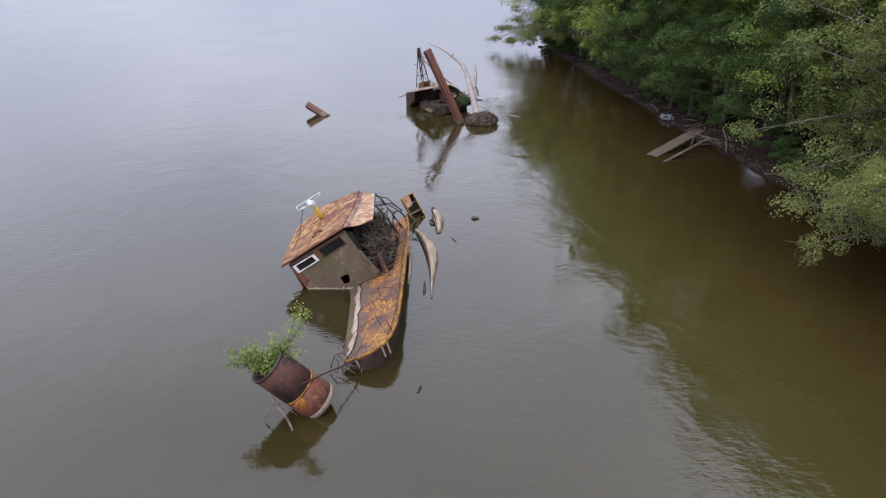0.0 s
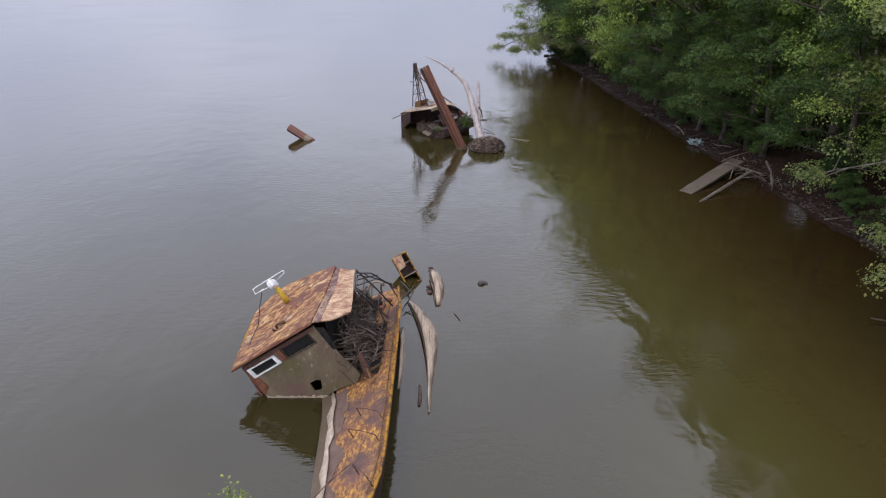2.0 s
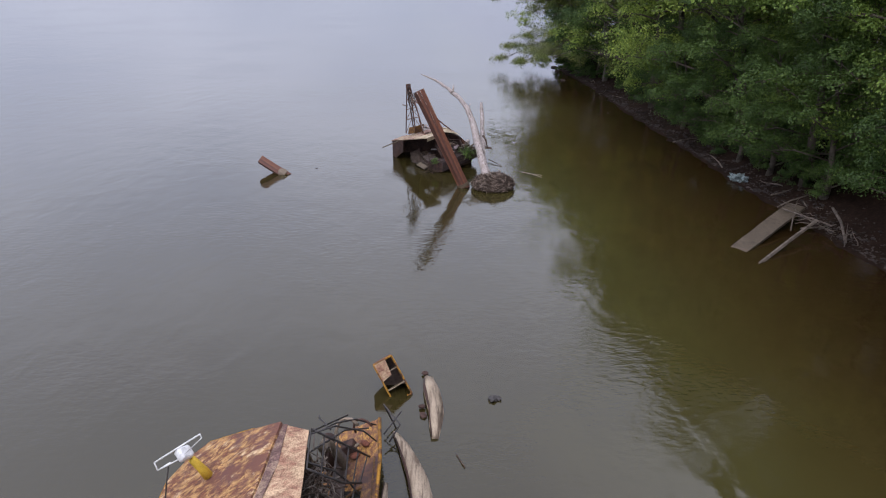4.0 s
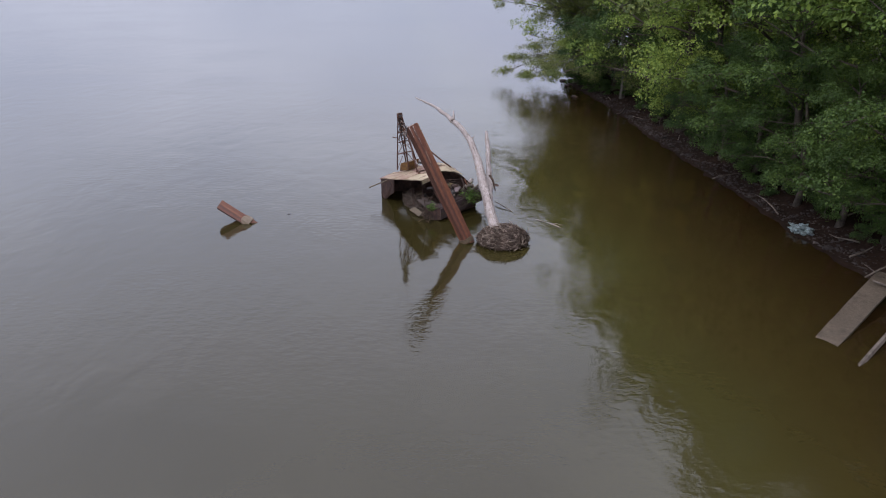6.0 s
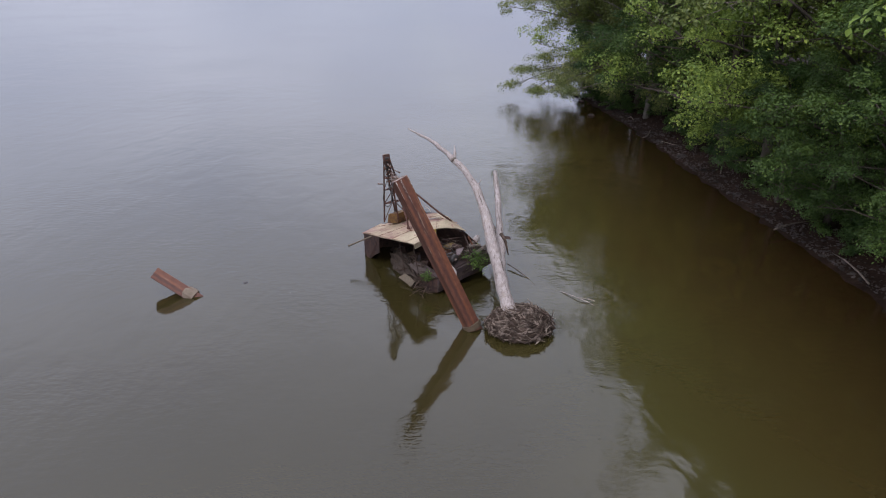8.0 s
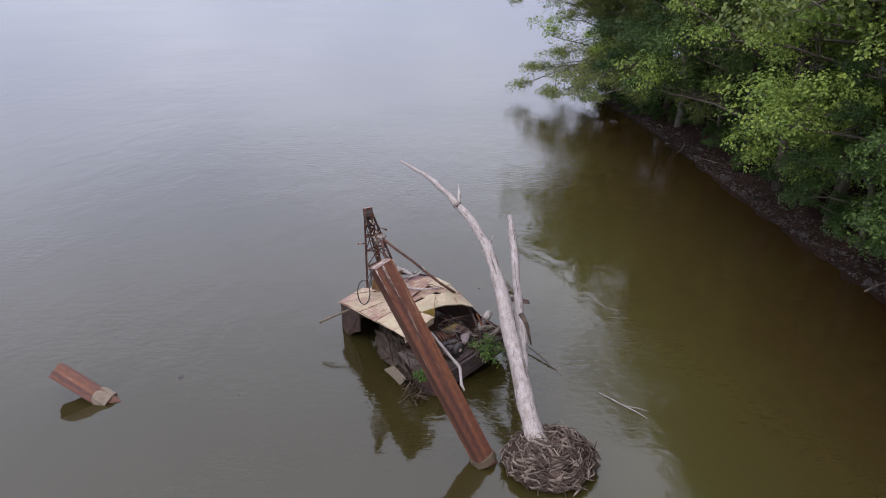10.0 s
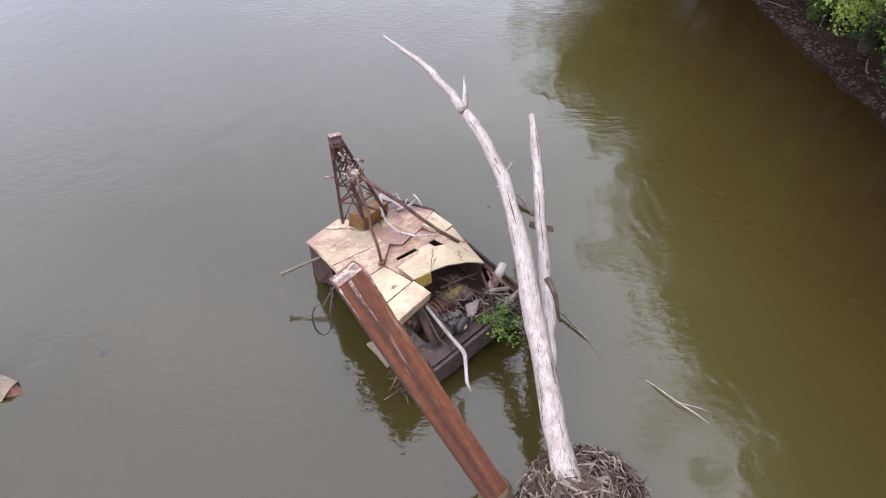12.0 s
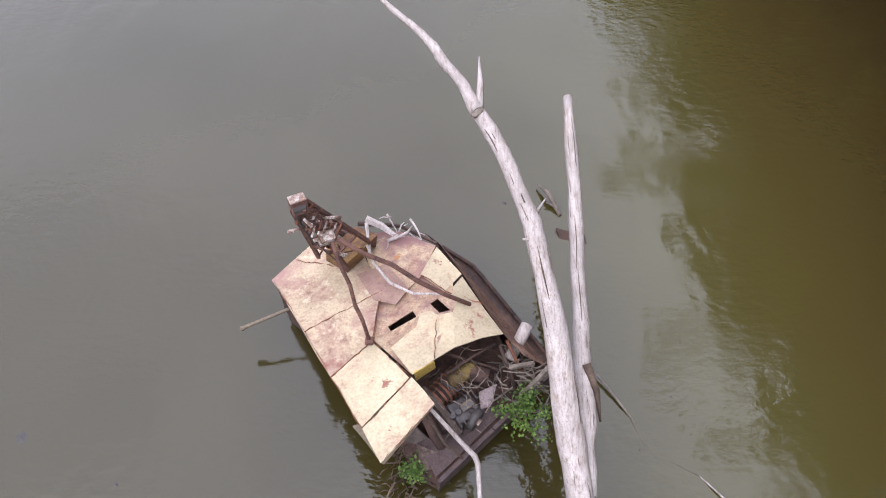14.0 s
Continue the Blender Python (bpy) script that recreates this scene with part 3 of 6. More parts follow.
rng = random.Random(5)
spots = []
for i in range(5200):
    y = rng.uniform(36, 134)
    d = abs(rng.gauss(0, 1)) * 1.3 + 0.25
    x = shore_x(y) + d
    spots.append((x, y, bank_z(x, y), rng.choice((0.04, 0.05, 0.06, 0.07, 0.09, 0.13)) * rng.uniform(0.7, 1.3)))
me = stone_mesh(spots, rng)
set_mesh(me, STONE, False)
tagged(new("shore_stones", me), "grey-brown stones strewn along the muddy waterline", "stones", kind="stuff")

# ---- sunken towboat ----
rng = random.Random(11)
boat = thing("sunken_towboat", (-4.6, 32.0, 0), "rusty yellow towboat wreck listing to port, half under water", "boat wreck")


def deck_z(x):
    return 2.39 + 0.46 * x


def dk(x, y, lift=0.0):
    return Vector((x - 0.42 * lift, y, deck_z(x) + 0.91 * lift))


deck_out = [(-2.35, 40.2), (-2.15, 38.0), (-2.10, 35.5), (-2.10, 33.3), (-2.10, 31.4), (-2.10, 29.0), (-2.12, 27.4), (-2.18, 26.6), (-2.36, 25.75), (-2.66, 25.2), (-3.1, 24.9), (-3.7, 24.78), (-4.35, 24.95)]
deck_in = [(-4.22, 25.6), (-4.12, 26.9), (-4.22, 28.2), (-4.28, 29.5), (-4.42, 31.0), (-4.55, 32.5), (-4.7, 34.5), (-4.6, 37.0), (-3.8, 40.3)]
part("deck", rough_slab(B(), [dk(x, y) for x, y in deck_out + deck_in], (0.05, 0, -0.11), 0.45, 0.03), YELLOW_DECK, boat, "deck plating with flaking yellow paint")
mud_out = [(-4.38, 24.97), (-4.24, 25.6), (-4.14, 26.9), (-4.24, 28.2), (-4.3, 29.5), (-4.44, 31.0), (-4.56, 32.45)]
mud_in = [(-5.12, 32.45), (-4.92, 31.0), (-4.78, 29.6), (-4.64, 27.6), (-4.52, 26.2), (-4.46, 25.2)]
bm = B()
tube(bm, [dk(x - 0.05 + 0.05 * math.sin(5 * y), y, 0.05) for x, y in [(-4.36, 25.0), (-4.2, 25.6), (-4.15, 26.3), (-4.12, 26.9), (-4.2, 27.6), (-4.24, 28.2), (-4.3, 28.9), (-4.28, 29.5), (-4.36, 30.2), (-4.44, 31.0), (-4.48, 31.7), (-4.56, 32.4)]], [0.09, 0.16, 0.25, 0.12, 0.24, 0.17, 0.11, 0.25, 0.14, 0.22, 0.12, 0.1], 8, flat=0.3)
part("mud_ridge", bm, RIDGE_MUD, boat, "ragged pale line of dried mud", True)
film_in = [(-4.40, 25.0), (-4.18, 25.6), (-4.10, 26.9), (-4.20, 28.2), (-4.26, 29.5), (-4.40, 31.0), (-4.52, 32.4)]
film_out = []
for k in range(46):
    y_ = 25.0 + 7.4 * k / 45
    film_out.append((-4.25 - 0.02 * (y_ - 25) + 0.45 + 0.5 * noise.noise(Vector((0.0, y_ * 0.9, 3.0))) + rng.uniform(-0.12, 0.12), y_))
part("silt_film", rough_slab(B(), [dk(x, y, 0.022) for x, y in film_in + film_out[::-1]], (0.004, 0, -0.010), 0.3, 0.012, 17), FILM, boat, "mauve-brown film of dried silt on the low side")
part("gunwale_side", slab(B(), [dk(x, y, 0.0) for x, y in mud_in] + [Vector((x - 0.02, y, -0.4)) for x, y in mud_in[::-1]], (0.05, 0, 0)), RUST_DARK, boat)
part("gunwale", rough_slab(B(), [dk(x, y, 0.02 + 0.03 * math.sin(3 * y)) for x, y in mud_out + mud_in], (0.05, 0, -0.12), 0.3, 0.02, 3), SILT, boat, "low deck edge caked with brown river silt")
# hull side under the high edge
edge = deck_out[:]
bm = B()
strip = []
for x0, y0 in edge:
    a = dk(x0, y0, -0.1)
    strip.append([bm.verts.new(a + Vector(o)) for o in ((0, 0, 0), (-0.10, 0.03, -1.1), (-0.18, 0.05, -2.2), (-0.25, 0.07, -2.2), (-0.16, 0.05, -1.1), (-0.06, 0.02, 0))])
for ra_, rb_ in zip(strip, strip[1:]):
    for k in range(6):
        bm.faces.new((ra_[k], ra_[(k + 1) % 6], rb_[(k + 1) % 6], rb_[k]))
bm.faces.new(strip[0])
bm.faces.new(strip[-1][::-1])
part("hull_side", bm, RUST_DARK, boat, "dark rusted hull side")
bm = B()
tube(bm, [dk(x + 0.02, y, 0.0) for x, y in edge], 0.065, 8)
part("rub_rail", bm, YELLOW_EDGE, boat, "rounded yellow rub rail", True)
bm = B()
tube(bm, [dk(x - 0.12, y, 0.10) for x, y in edge[1:9]], 0.028, 6)
part("toe_rail", bm, OCHRE, boat, smooth=True)

# wheelhouse
FRONT_Y = 32.6
win1 = [(-8.04, FRONT_Y, 1.42), (-7.10, FRONT_Y, 2.01), (-6.86, FRONT_Y, 1.73), (-7.80, FRONT_Y, 1.12)]
win2 = [(-6.68, FRONT_Y, 2.42), (-5.55, FRONT_Y, 3.12), (-5.24, FRONT_Y, 2.72), (-6.42, FRONT_Y, 1.98)]
hole = [(-5.66, FRONT_Y, 0.70), (-5.4, FRONT_Y, 0.86), (-5.17, FRONT_Y, 0.88), (-5.12, FRONT_Y, 0.52), (-5.2, FRONT_Y, 0.34), (-5.45, FRONT_Y, 0.28)]
rag_edge = [(-7.55 + 0.17 * i, FRONT_Y, 0.0 + 0.05 * rng.random()) for i in range(16)]
outer = [(-8.42, FRONT_Y, 1.48), (-5.28, FRONT_Y, 3.50), (-4.80, FRONT_Y, 2.85), (-4.14, FRONT_Y, 1.95), (-3.5, FRONT_Y, 1.12), (-3.62, FRONT_Y, 0.78), (-4.5, FRONT_Y, 0.38)] + rag_edge[::-1]
part("front_wall", wall_with_holes(B(), outer, [win1, win2, hole], (0, 0.09, 0)), OLIVE_WALL, boat, "stained olive-brown front wall with torn lower edge")
w1 = part("window_frame", frame_bars(B(), win1, 0.16, (0, -0.06, 0)), WHITE_PAINT, boat, "white window frame")
part("pane", slab(B(), [Vector(p) + Vector((0, 0.04, 0)) for p in win1], (0, 0.012, 0)), DARK_GLASS, w1)
w2 = part("window_frame", frame_bars(B(), win2, 0.055, (0, -0.045, 0)), RUST_DARK, boat, "dark rusty window frame")
part("pane", slab(B(), [Vector(p) + Vector((0, 0.04, 0)) for p in win2], (0, 0.012, 0)), DARK_GLASS, w2)
part("panel", slab(B(), [(-8.36, FRONT_Y - 0.02, 1.44), (-8.2, FRONT_Y - 0.02, 1.55), (-7.35, FRONT_Y - 0.02, 0.55), (-7.55, FRONT_Y - 0.02, 0.1)], (0, 0.015, 0)), RUST, boat, "reddish-brown corner panel")
bm = B()
x = -7.5
while x < -5.0:
    w_t, h_t = rng.uniform(0.06, 0.26), rng.uniform(0.03, 0.13)
    slab(bm, [(x, FRONT_Y - 0.012, h_t), (x + w_t * 0.6, FRONT_Y - 0.012, h_t * rng.uniform(0.5, 1.1)), (x + w_t, FRONT_Y - 0.012, h_t * rng.uniform(0.3, 0.9)), (x + w_t * 0.8, FRONT_Y - 0.012, 0.0), (x + 0.02, FRONT_Y - 0.012, -0.02)], (0, -0.03 - 0.03 * rng.random(), 0))
    x += w_t * rng.uniform(0.6, 1.0)
part("torn_edge", bm, RIDGE_MUD, boat, "pale torn plating edge at the waterline")
part("eave_board", slab(B(), [(-8.40, FRONT_Y - 0.022, 1.46), (-5.32, FRONT_Y - 0.022, 3.47), (-5.24, FRONT_Y - 0.022, 3.33), (-8.30, FRONT_Y - 0.022, 1.33)], (0, 0.016, 0)), MAST_RUST, boat, "brown board under the eave")
part("window_post", slab(B(), [(-6.93, FRONT_Y - 0.03, 2.26), (-6.74, FRONT_Y - 0.03, 2.38), (-6.46, FRONT_Y - 0.03, 1.97), (-6.66, FRONT_Y - 0.03, 1.84)], (0, 0.025, 0)), RUST, boat, "reddish-brown post between the windows")
# side and back walls, mostly hidden below the roof
part("side_wall", slab(B(), [(-8.4, 32.7, 1.45), (-8.35, 36.0, 2.0), (-7.5, 36.0, -0.6), (-7.55, 32.7, -0.6)], (0.08, 0, 0.03)), RUST, boat)
part("back_wall", slab(B(), [(-8.3, 36.05, 1.95), (-5.7, 36.1, 3.9), (-4.2, 35.9, 4.1), (-3.4, 35.9, 0.9), (-7.5, 36.05, -0.6)], (0, 0.08, 0)), OLIVE_WALL, boat)
part("inner_wall", slab(B(), [(-4.75, 32.75, 3.55), (-4.85, 35.8, 3.9), (-4.25, 35.8, 0.6), (-4.2, 32.75, 0.5)], (-0.06, 0, 0)), DARK_INSIDE, boat, "dark interior bulkhead")
# black sheet filling the open gap, its shade put in as colour
part("door_gap_shade", slab(B(), [(-5.2, FRONT_Y - 0.015, 3.42), (-4.85, FRONT_Y - 0.015, 3.45), (-4.35, FRONT_Y - 0.015, 2.45), (-4.55, FRONT_Y - 0.015, 2.4)], (0, 0.02, 0)), DARK_INSIDE, boat, "black sheet standing in for the shaded gap beside the wall")
# roof: the wide port slope and the short torn starboard slope
roof_l = [(-8.76, 32.5, 1.40), (-7.2, 32.47, 2.48), (-5.30, 32.45, 3.72), (-5.0, 34.0, 4.02), (-4.75, 36.0, 4.50), (-5.67, 36.15, 4.10), (-7.34, 36.8, 3.05), (-8.0, 36.7, 2.55), (-8.65, 36.2, 1.98), (-8.80, 34.5, 1.52)]
part("roof", rough_slab(B(), roof_l, (-0.04, 0, 0.07), 0.5, 0.025, 7), YELLOW_ROOF, boat, "wide port roof slope, flaking yellow over rust")
roof_r = [(-5.28, 32.45, 3.72), (-4.45, 32.42, 3.88), (-3.72, 32.75, 4.06), (-3.80, 34.2, 4.26), (-3.90, 35.65, 4.46), (-4.72, 36.02, 4.36)]
part("roof", rough_slab(B(), roof_r, (0, 0, 0.06), 0.3, 0.04, 9), TAN_ROOF, boat, "short starboard roof slope with torn edge")
part("ridge_strip", rough_slab(B(), [(-5.2, 32.44, 3.77), (-4.92, 32.44, 3.83), (-4.80, 33.6, 4.04), (-4.60, 34.6, 4.21), (-4.60, 35.98, 4.46), (-4.86, 36.0, 4.44), (-4.88, 34.6, 4.18)], (0, 0, 0.02), 0.3, 0.03, 2), RIDGE_RUST, boat, "purple-brown rusted ridge strip")
part("eave_trim", tube(B(), [(-8.78, 32.47, 1.40), (-7.1, 32.44, 2.54), (-5.3, 32.42, 3.72)], [0.05, 0.05, 0.05], 6), RUST, boat, smooth=True)
part("eave_trim", tube(B(), [(-8.78, 32.5, 1.42), (-8.82, 34.5, 1.58), (-8.67, 36.2, 2.02), (-8.0, 36.72, 2.58), (-7.34, 36.82, 3.08), (-5.67, 36.18, 4.13)], 0.045, 6), YELLOW_EDGE, boat, smooth=True)
# radar on its yellow pedestal
ped = part("radar_pedestal", tube(B(), [(-6.92, 35.28, 3.15), (-7.08, 35.24, 3.5), (-7.28, 35.2, 3.86)], [0.15, 0.125, 0.11], 10), YELLOW_PAINT, boat, "yellow radar pedestal", True)
part("gearbox", block(B(), Matrix.Translation((-7.45, 35.18, 4.08)) @ Matrix.Rotation(radians(35), 4, "Y") @ Matrix.Rotation(radians(-35), 4, "Z"), (0.38, 0.42, 0.27), 0.06), WHITE_PAINT, ped, "white radar housing", True)
bm = B()
ra, rb = Vector((-8.25, 34.95, 3.95)), Vector((-6.95, 35.3, 4.68))
off = Vector((0.10, -0.10, -0.20))
tube(bm, [ra, rb], 0.026, 6)
tube(bm, [ra + off, rb - (rb - ra) * 0.72 + off], 0.022, 6)
tube(bm, [ra, ra + off], 0.022, 5)
tube(bm, [ra + off, ra + (rb - ra) * 0.45 + off * 1.2], 0.02, 5)
tube(bm, [rb, rb + off * 0.5, ra + (rb - ra) * 0.62 + off], 0.016, 5)
part("scanner_bar", bm, WHITE_PAINT, ped, "bent white scanner bar", True)
part("cable", tube(B(), [(-7.9, 35.0, 3.75), (-8.05, 34.95, 3.1), (-8.15, 34.7, 2.3), (-8.3, 34.0, 2.0), (-8.4, 33.2, 1.62)], 0.022, 5), DARK_STEEL, boat, smooth=True)
bm = B()
tube(bm, [(-7.0, 33.75, 2.62), (-7.1, 33.7, 2.85), (-6.95, 33.7, 2.98), (-6.7, 33.8, 3.0)], [0.05, 0.05, 0.06, 0.09], 7)
tube(bm, [(-7.1, 33.6, 2.52), (-7.2, 33.55, 2.8), (-7.0, 33.5, 2.72)], 0.035, 6)
part("horn", bm, OCHRE, boat, "bent rusty horn bracket", True)
# rails and bent stanchions
RAILS = [
    [(-3.9, 35.6, 4.4), (-3.3, 36.6, 3.9), (-2.6, 37.8, 2.7), (-2.3, 38.6, 1.6)],
    [(-3.85, 34.6, 4.3), (-3.2, 35.4, 3.2), (-2.9, 36.0, 2.2), (-2.7, 36.4, 1.3)],
    [(-3.75, 33.0, 4.0), (-3.4, 33.6, 3.0), (-3.05, 34.3, 2.0), (-2.75, 34.8, 1.25)],
    [(-3.6, 36.2, 4.1), (-3.5, 37.6, 3.2), (-3.0, 38.8, 2.4), (-2.4, 39.6, 1.5)],
    [(-3.5, 36.8, 3.6), (-4.1, 38.0, 3.1), (-4.3, 39.0, 2.4)],
    [(-4.2, 36.2, 3.9), (-4.2, 37.2, 3.2), (-3.2, 38.4, 2.9)],
    [(-3.2, 32.9, 1.3), (-2.9, 33.9, 1.5), (-2.85, 35.0, 1.6), (-2.75, 36.4, 1.9)],
    [(-3.9, 35.7, 3.7), (-3.1, 37.0, 3.4), (-2.5, 38.2, 2.5)],
]
for pts in RAILS:
    part("rail", tube(B(), pts, 0.03, 5), DARK_STEEL, boat, smooth=True)
for x0, y0, x1, y1, h in ((-4.25, 25.6, -2.9, 26.9, 0.55), (-3.35, 29.0, -2.25, 28.1, 0.45), (-3.2, 30.2, -2.3, 29.5, 0.4), (-2.9, 26.9, -2.3, 26.0, 0.55)):
    part("rail", tube(B(), [dk(x0, y0, 0.02), dk(x0, y0, h), dk((x0 + x1) / 2, (y0 + y1) / 2, h * 1.15), dk(x1, y1, h), dk(x1, y1, 0.02)], 0.019, 5), MAST_RUST, boat, smooth=True)
# dark sheet laid over the uncut deck, painting in a hole's shade
part("deck_gap_shade", slab(B(), [dk(-3.22, 32.9, 0.05), dk(-2.72, 32.7, 0.05), dk(-2.62, 36.6, 0.05), dk(-3.25, 36.9, 0.05)], (0, 0, 0.012)), DARK_INSIDE, boat, "dark sheet standing in for the shade where deck plating is gone")
for k, y in enumerate((33.0, 33.7, 34.4, 35.1, 35.8, 36.5)):
    part("deck_beam", tube(B(), [dk(-3.3, y - 0.1, 0.10), dk(-2.6, y + 0.22, 0.12)], 0.055, 4), OCHRE, boat)
part("coaming", rough_slab(B(), [(-3.18, 33.3, 0.98), (-3.34, 38.5, 0.92), (-3.66, 38.4, 1.55), (-3.52, 33.3, 1.62)], (0.05, 0, 0.02), 0.5, 0.03, 19), PURPLE_GREY, boat, "grey-mauve coaming plate beside the driftwood")
part("plank", tube(B(), [(-3.45, 33.05, 1.78), (-3.2, 32.55, 1.45), (-2.92, 32.05, 1.12)], 0.055, 4), OCHRE, boat, "ochre-stained plank across the deck")
part("sill_rail", tube(B(), [(-4.15, 32.62, 1.86), (-3.7, 33.3, 1.52), (-3.2, 34.4, 1.15)], 0.05, 5), CONCRETE, boat, "pale sill rail at the wall's edge", True)
cage_a, cage_b = [(-3.86, 35.75, 4.48), (-3.1, 36.9, 2.9), (-2.5, 38.1, 1.35)], [(-3.74, 34.3, 4.30), (-3.0, 35.4, 2.75), (-2.62, 36.7, 1.5)]
for pts in (cage_a, cage_b):
    part("cage_rail", tube(B(), pts, 0.036, 6), DARK_STEEL, boat, smooth=True)
for k in range(6):
    u_ = k / 5 * 1.9
    pa_, pb_ = (lerp(q[0], q[1], u_) if u_ < 1 else lerp(q[1], q[2], u_ - 1) for q in (cage_a, cage_b))
    part("cage_rung", tube(B(), [pa_, pb_], 0.026, 5), DARK_STEEL, boat)
for p_, r_ in (((-3.05, 38.5, 1.1), 0.22), ((-2.75, 38.9, 1.25), 0.16), ((-3.3, 39.0, 1.0), 0.16)):
    bm = B()
    stone(bm, p_, r_, rng)
    part("rust_lump", bm, RUST_BARREL, boat, "orange-brown rusted lump on the after deck")
# fender posts under the bow
for x, y, l_ in ((-2.55, 25.35, 0.4), (-2.75, 25.1, 0.35), (-3.9, 24.9, 0.3)):
    part("fender_post", tube(B(), [dk(x, y, -0.05), dk(x, y, -0.05) + Vector((0.2, -0.3, -l_))], [0.05, 0.04], 6), RING_MUD, boat, "muddy broken fender post")
part("deck_box", block(B(), Matrix.Translation(dk(-3.15, 38.7, 0.35)) @ Matrix.Rotation(radians(-24), 4, "Y"), (0.5, 0.42, 0.36), 0.05), RUST_DARK, boat)
part("hoop", tube(B(), [dk(-3.0 + 0.42 * math.cos(a_), 38.9 + 0.3 * math.sin(a_), 0.75 + 0.45 * math.sin(a_)) for a_ in (0.3 + 0.62 * k for k in range(9))], 0.06, 6), RING_MUD, boat, "pale bent hoop", True)
part("hoop", tube(B(), [dk(-2.6 + 0.3 * math.cos(a_), 39.2, 0.45 + 0.5 * math.sin(a_)) for a_ in (0.1 + 0.5 * k for k in range(7))], 0.045, 6), MAST_RUST, boat, smooth=True)
part("torn_plate", rough_slab(B(), [(-3.52, 32.5, 2.15), (-3.42, 32.6, 2.2), (-3.05, 32.6, 1.3), (-2.95, 32.55, 0.98), (-3.2, 32.5, 1.02), (-3.36, 32.5, 1.5)], (0.02, 0.05, 0.0), 0.25, 0.03, 8), MAST_RUST, boat, "torn rusty plate at the wall's end")
part("exhaust_stack", tube(B(), [dk(-3.7, 38.0, 0.1), dk(-3.6, 38.2, 0.9), dk(-3.3, 38.3, 1.35)], [0.26, 0.24, 0.2], 10), RUST_DARK, boat, smooth=True)
part("vent_hood", tube(B(), [dk(-3.1, 37.6, 0.4), dk(-3.1, 37.6, 1.5), dk(-3.1, 37.4, 1.75), dk(-3.1, 37.1, 1.75)], [0.14, 0.14, 0.17, 0.2], 9), CONCRETE, boat, smooth=True)


def stick_heap(name, spots, count, length, radius, material, label, seed, flat=0.35):
    r = random.Random(seed)
    bm2 = B()
    for _ in range(count):
        c = Vector(r.choice(spots)) + Vector((r.gauss(0, 0.28), r.gauss(0, 0.35), r.gauss(0, 0.2)))
        d = Vector((r.gauss(0, 1), r.gauss(0, 1), r.gauss(0, flat))).normalized() * length * r.uniform(0.4, 1.2)
        rad = radius * r.uniform(0.5, 1.4)
        tube(bm2, crooked(c - d * 0.5, c + d * 0.5, 3, length * 0.09, r), [rad, rad * 0.9, rad * 0.7, rad * 0.35], 4, False)
    return solo(name, bm2, material, label, "driftwood", kind="stuff")


heap = [(-3.95, 33.1 + 0.45 * k, 1.1 + 0.42 * j + 0.08 * k) for k in range(7) for j in range(5)] + [(-3.4, 33.6 + 0.5 * k, 1.0 + 0.3 * j) for k in range(5) for j in range(3)]
stick_heap("driftwood_pile", heap, 340, 1.2, 0.024, ROOT_WOOD, "dark twigs and roots wedged inside the wheelhouse cage", 23)
stick_heap("driftwood_pile", heap, 300, 1.2, 0.024, GREY_STICK, "tangle of grey driftwood sticks jammed against the wheelhouse", 21)
stick_heap("driftwood_pile", [(-4.2, 25.0, 0.45), (-4.7, 24.8, 0.3), (-4.4, 24.7, 0.3)], 26, 1.0, 0.022, GREY_STICK, "thin driftwood sticks caught at the bow", 22)

# ---- tilted mooring barrel with its shrub ----
barrel = thing("mooring_barrel", (-5.2, 22.4, 0), "tilted rusty steel mooring barrel standing in the river", "barrel")
AX0, AX1 = Vector((-5.12, 22.4, 0.12)), Vector((-6.95, 21.95, 2.26))
axd = (AX1 - AX0).normalized()


def ring_shell(bm2, c0, c1, r0, r1, wall, segs=28):
    """An open pipe with a wall thickness."""
    d = (c1 - c0).normalized()
    u = d.orthogonal().normalized()
    w = d.cross(u)
    def circ(c, r):
        return [bm2.verts.new(c + (u * math.cos(a) + w * math.sin(a)) * r) for a in (2 * math.pi * k / segs for k in range(segs))]
    rings = [circ(c0, r0), circ(c1, r1), circ(c1, r1 - wall), circ(c0, r0 - wall)]
    for a, b in zip(rings, rings[1:] + rings[:1]):
        for k in range(segs):
            bm2.faces.new((a[k], a[(k + 1) % segs], b[(k + 1) % segs], b[k]))
    return bm2


mid_b = AX0.lerp(AX1, 0.42)
part("lower_shell", ring_shell(B(), AX0, mid_b, 0.87, 0.80, 0.05), RUST_BARREL, barrel, "red-brown rusted lower shell", True)
part("upper_shell", ring_shell(B(), mid_b, AX1, 0.80, 0.80, 0.05), BARREL_DARK, barrel, "darker red-brown upper shell", True)
part("band", ring_shell(B(), mid_b - axd * 0.04, mid_b + axd * 0.04, 0.82, 0.825, 0.05), BAND_PAINT, barrel, "flaking yellow-orange band", True)
part("rim", ring_shell(B(), AX1 - axd * 0.05, AX1 + axd * 0.02, 0.83, 0.83, 0.07), DARK_STEEL, barrel, "blackened top rim", True)
bm = B()
ring_shell(bm, AX0 - axd * 0.02, AX0 + axd * 0.21, 0.885, 0.875, 0.03)
part("bottom", tube(B(), [AX0 + axd * 0.02, AX0 + axd * 0.06], [0.80, 0.80], 24), RUST_DARK, barrel)
part("mud_ring", bm, RING_MUD, barrel, "pale mud line above the water", True)
bm = B()
tube(bm, [AX0.lerp(AX1, 0.70), AX0.lerp(AX1, 0.74)], [0.74, 0.74], 20)
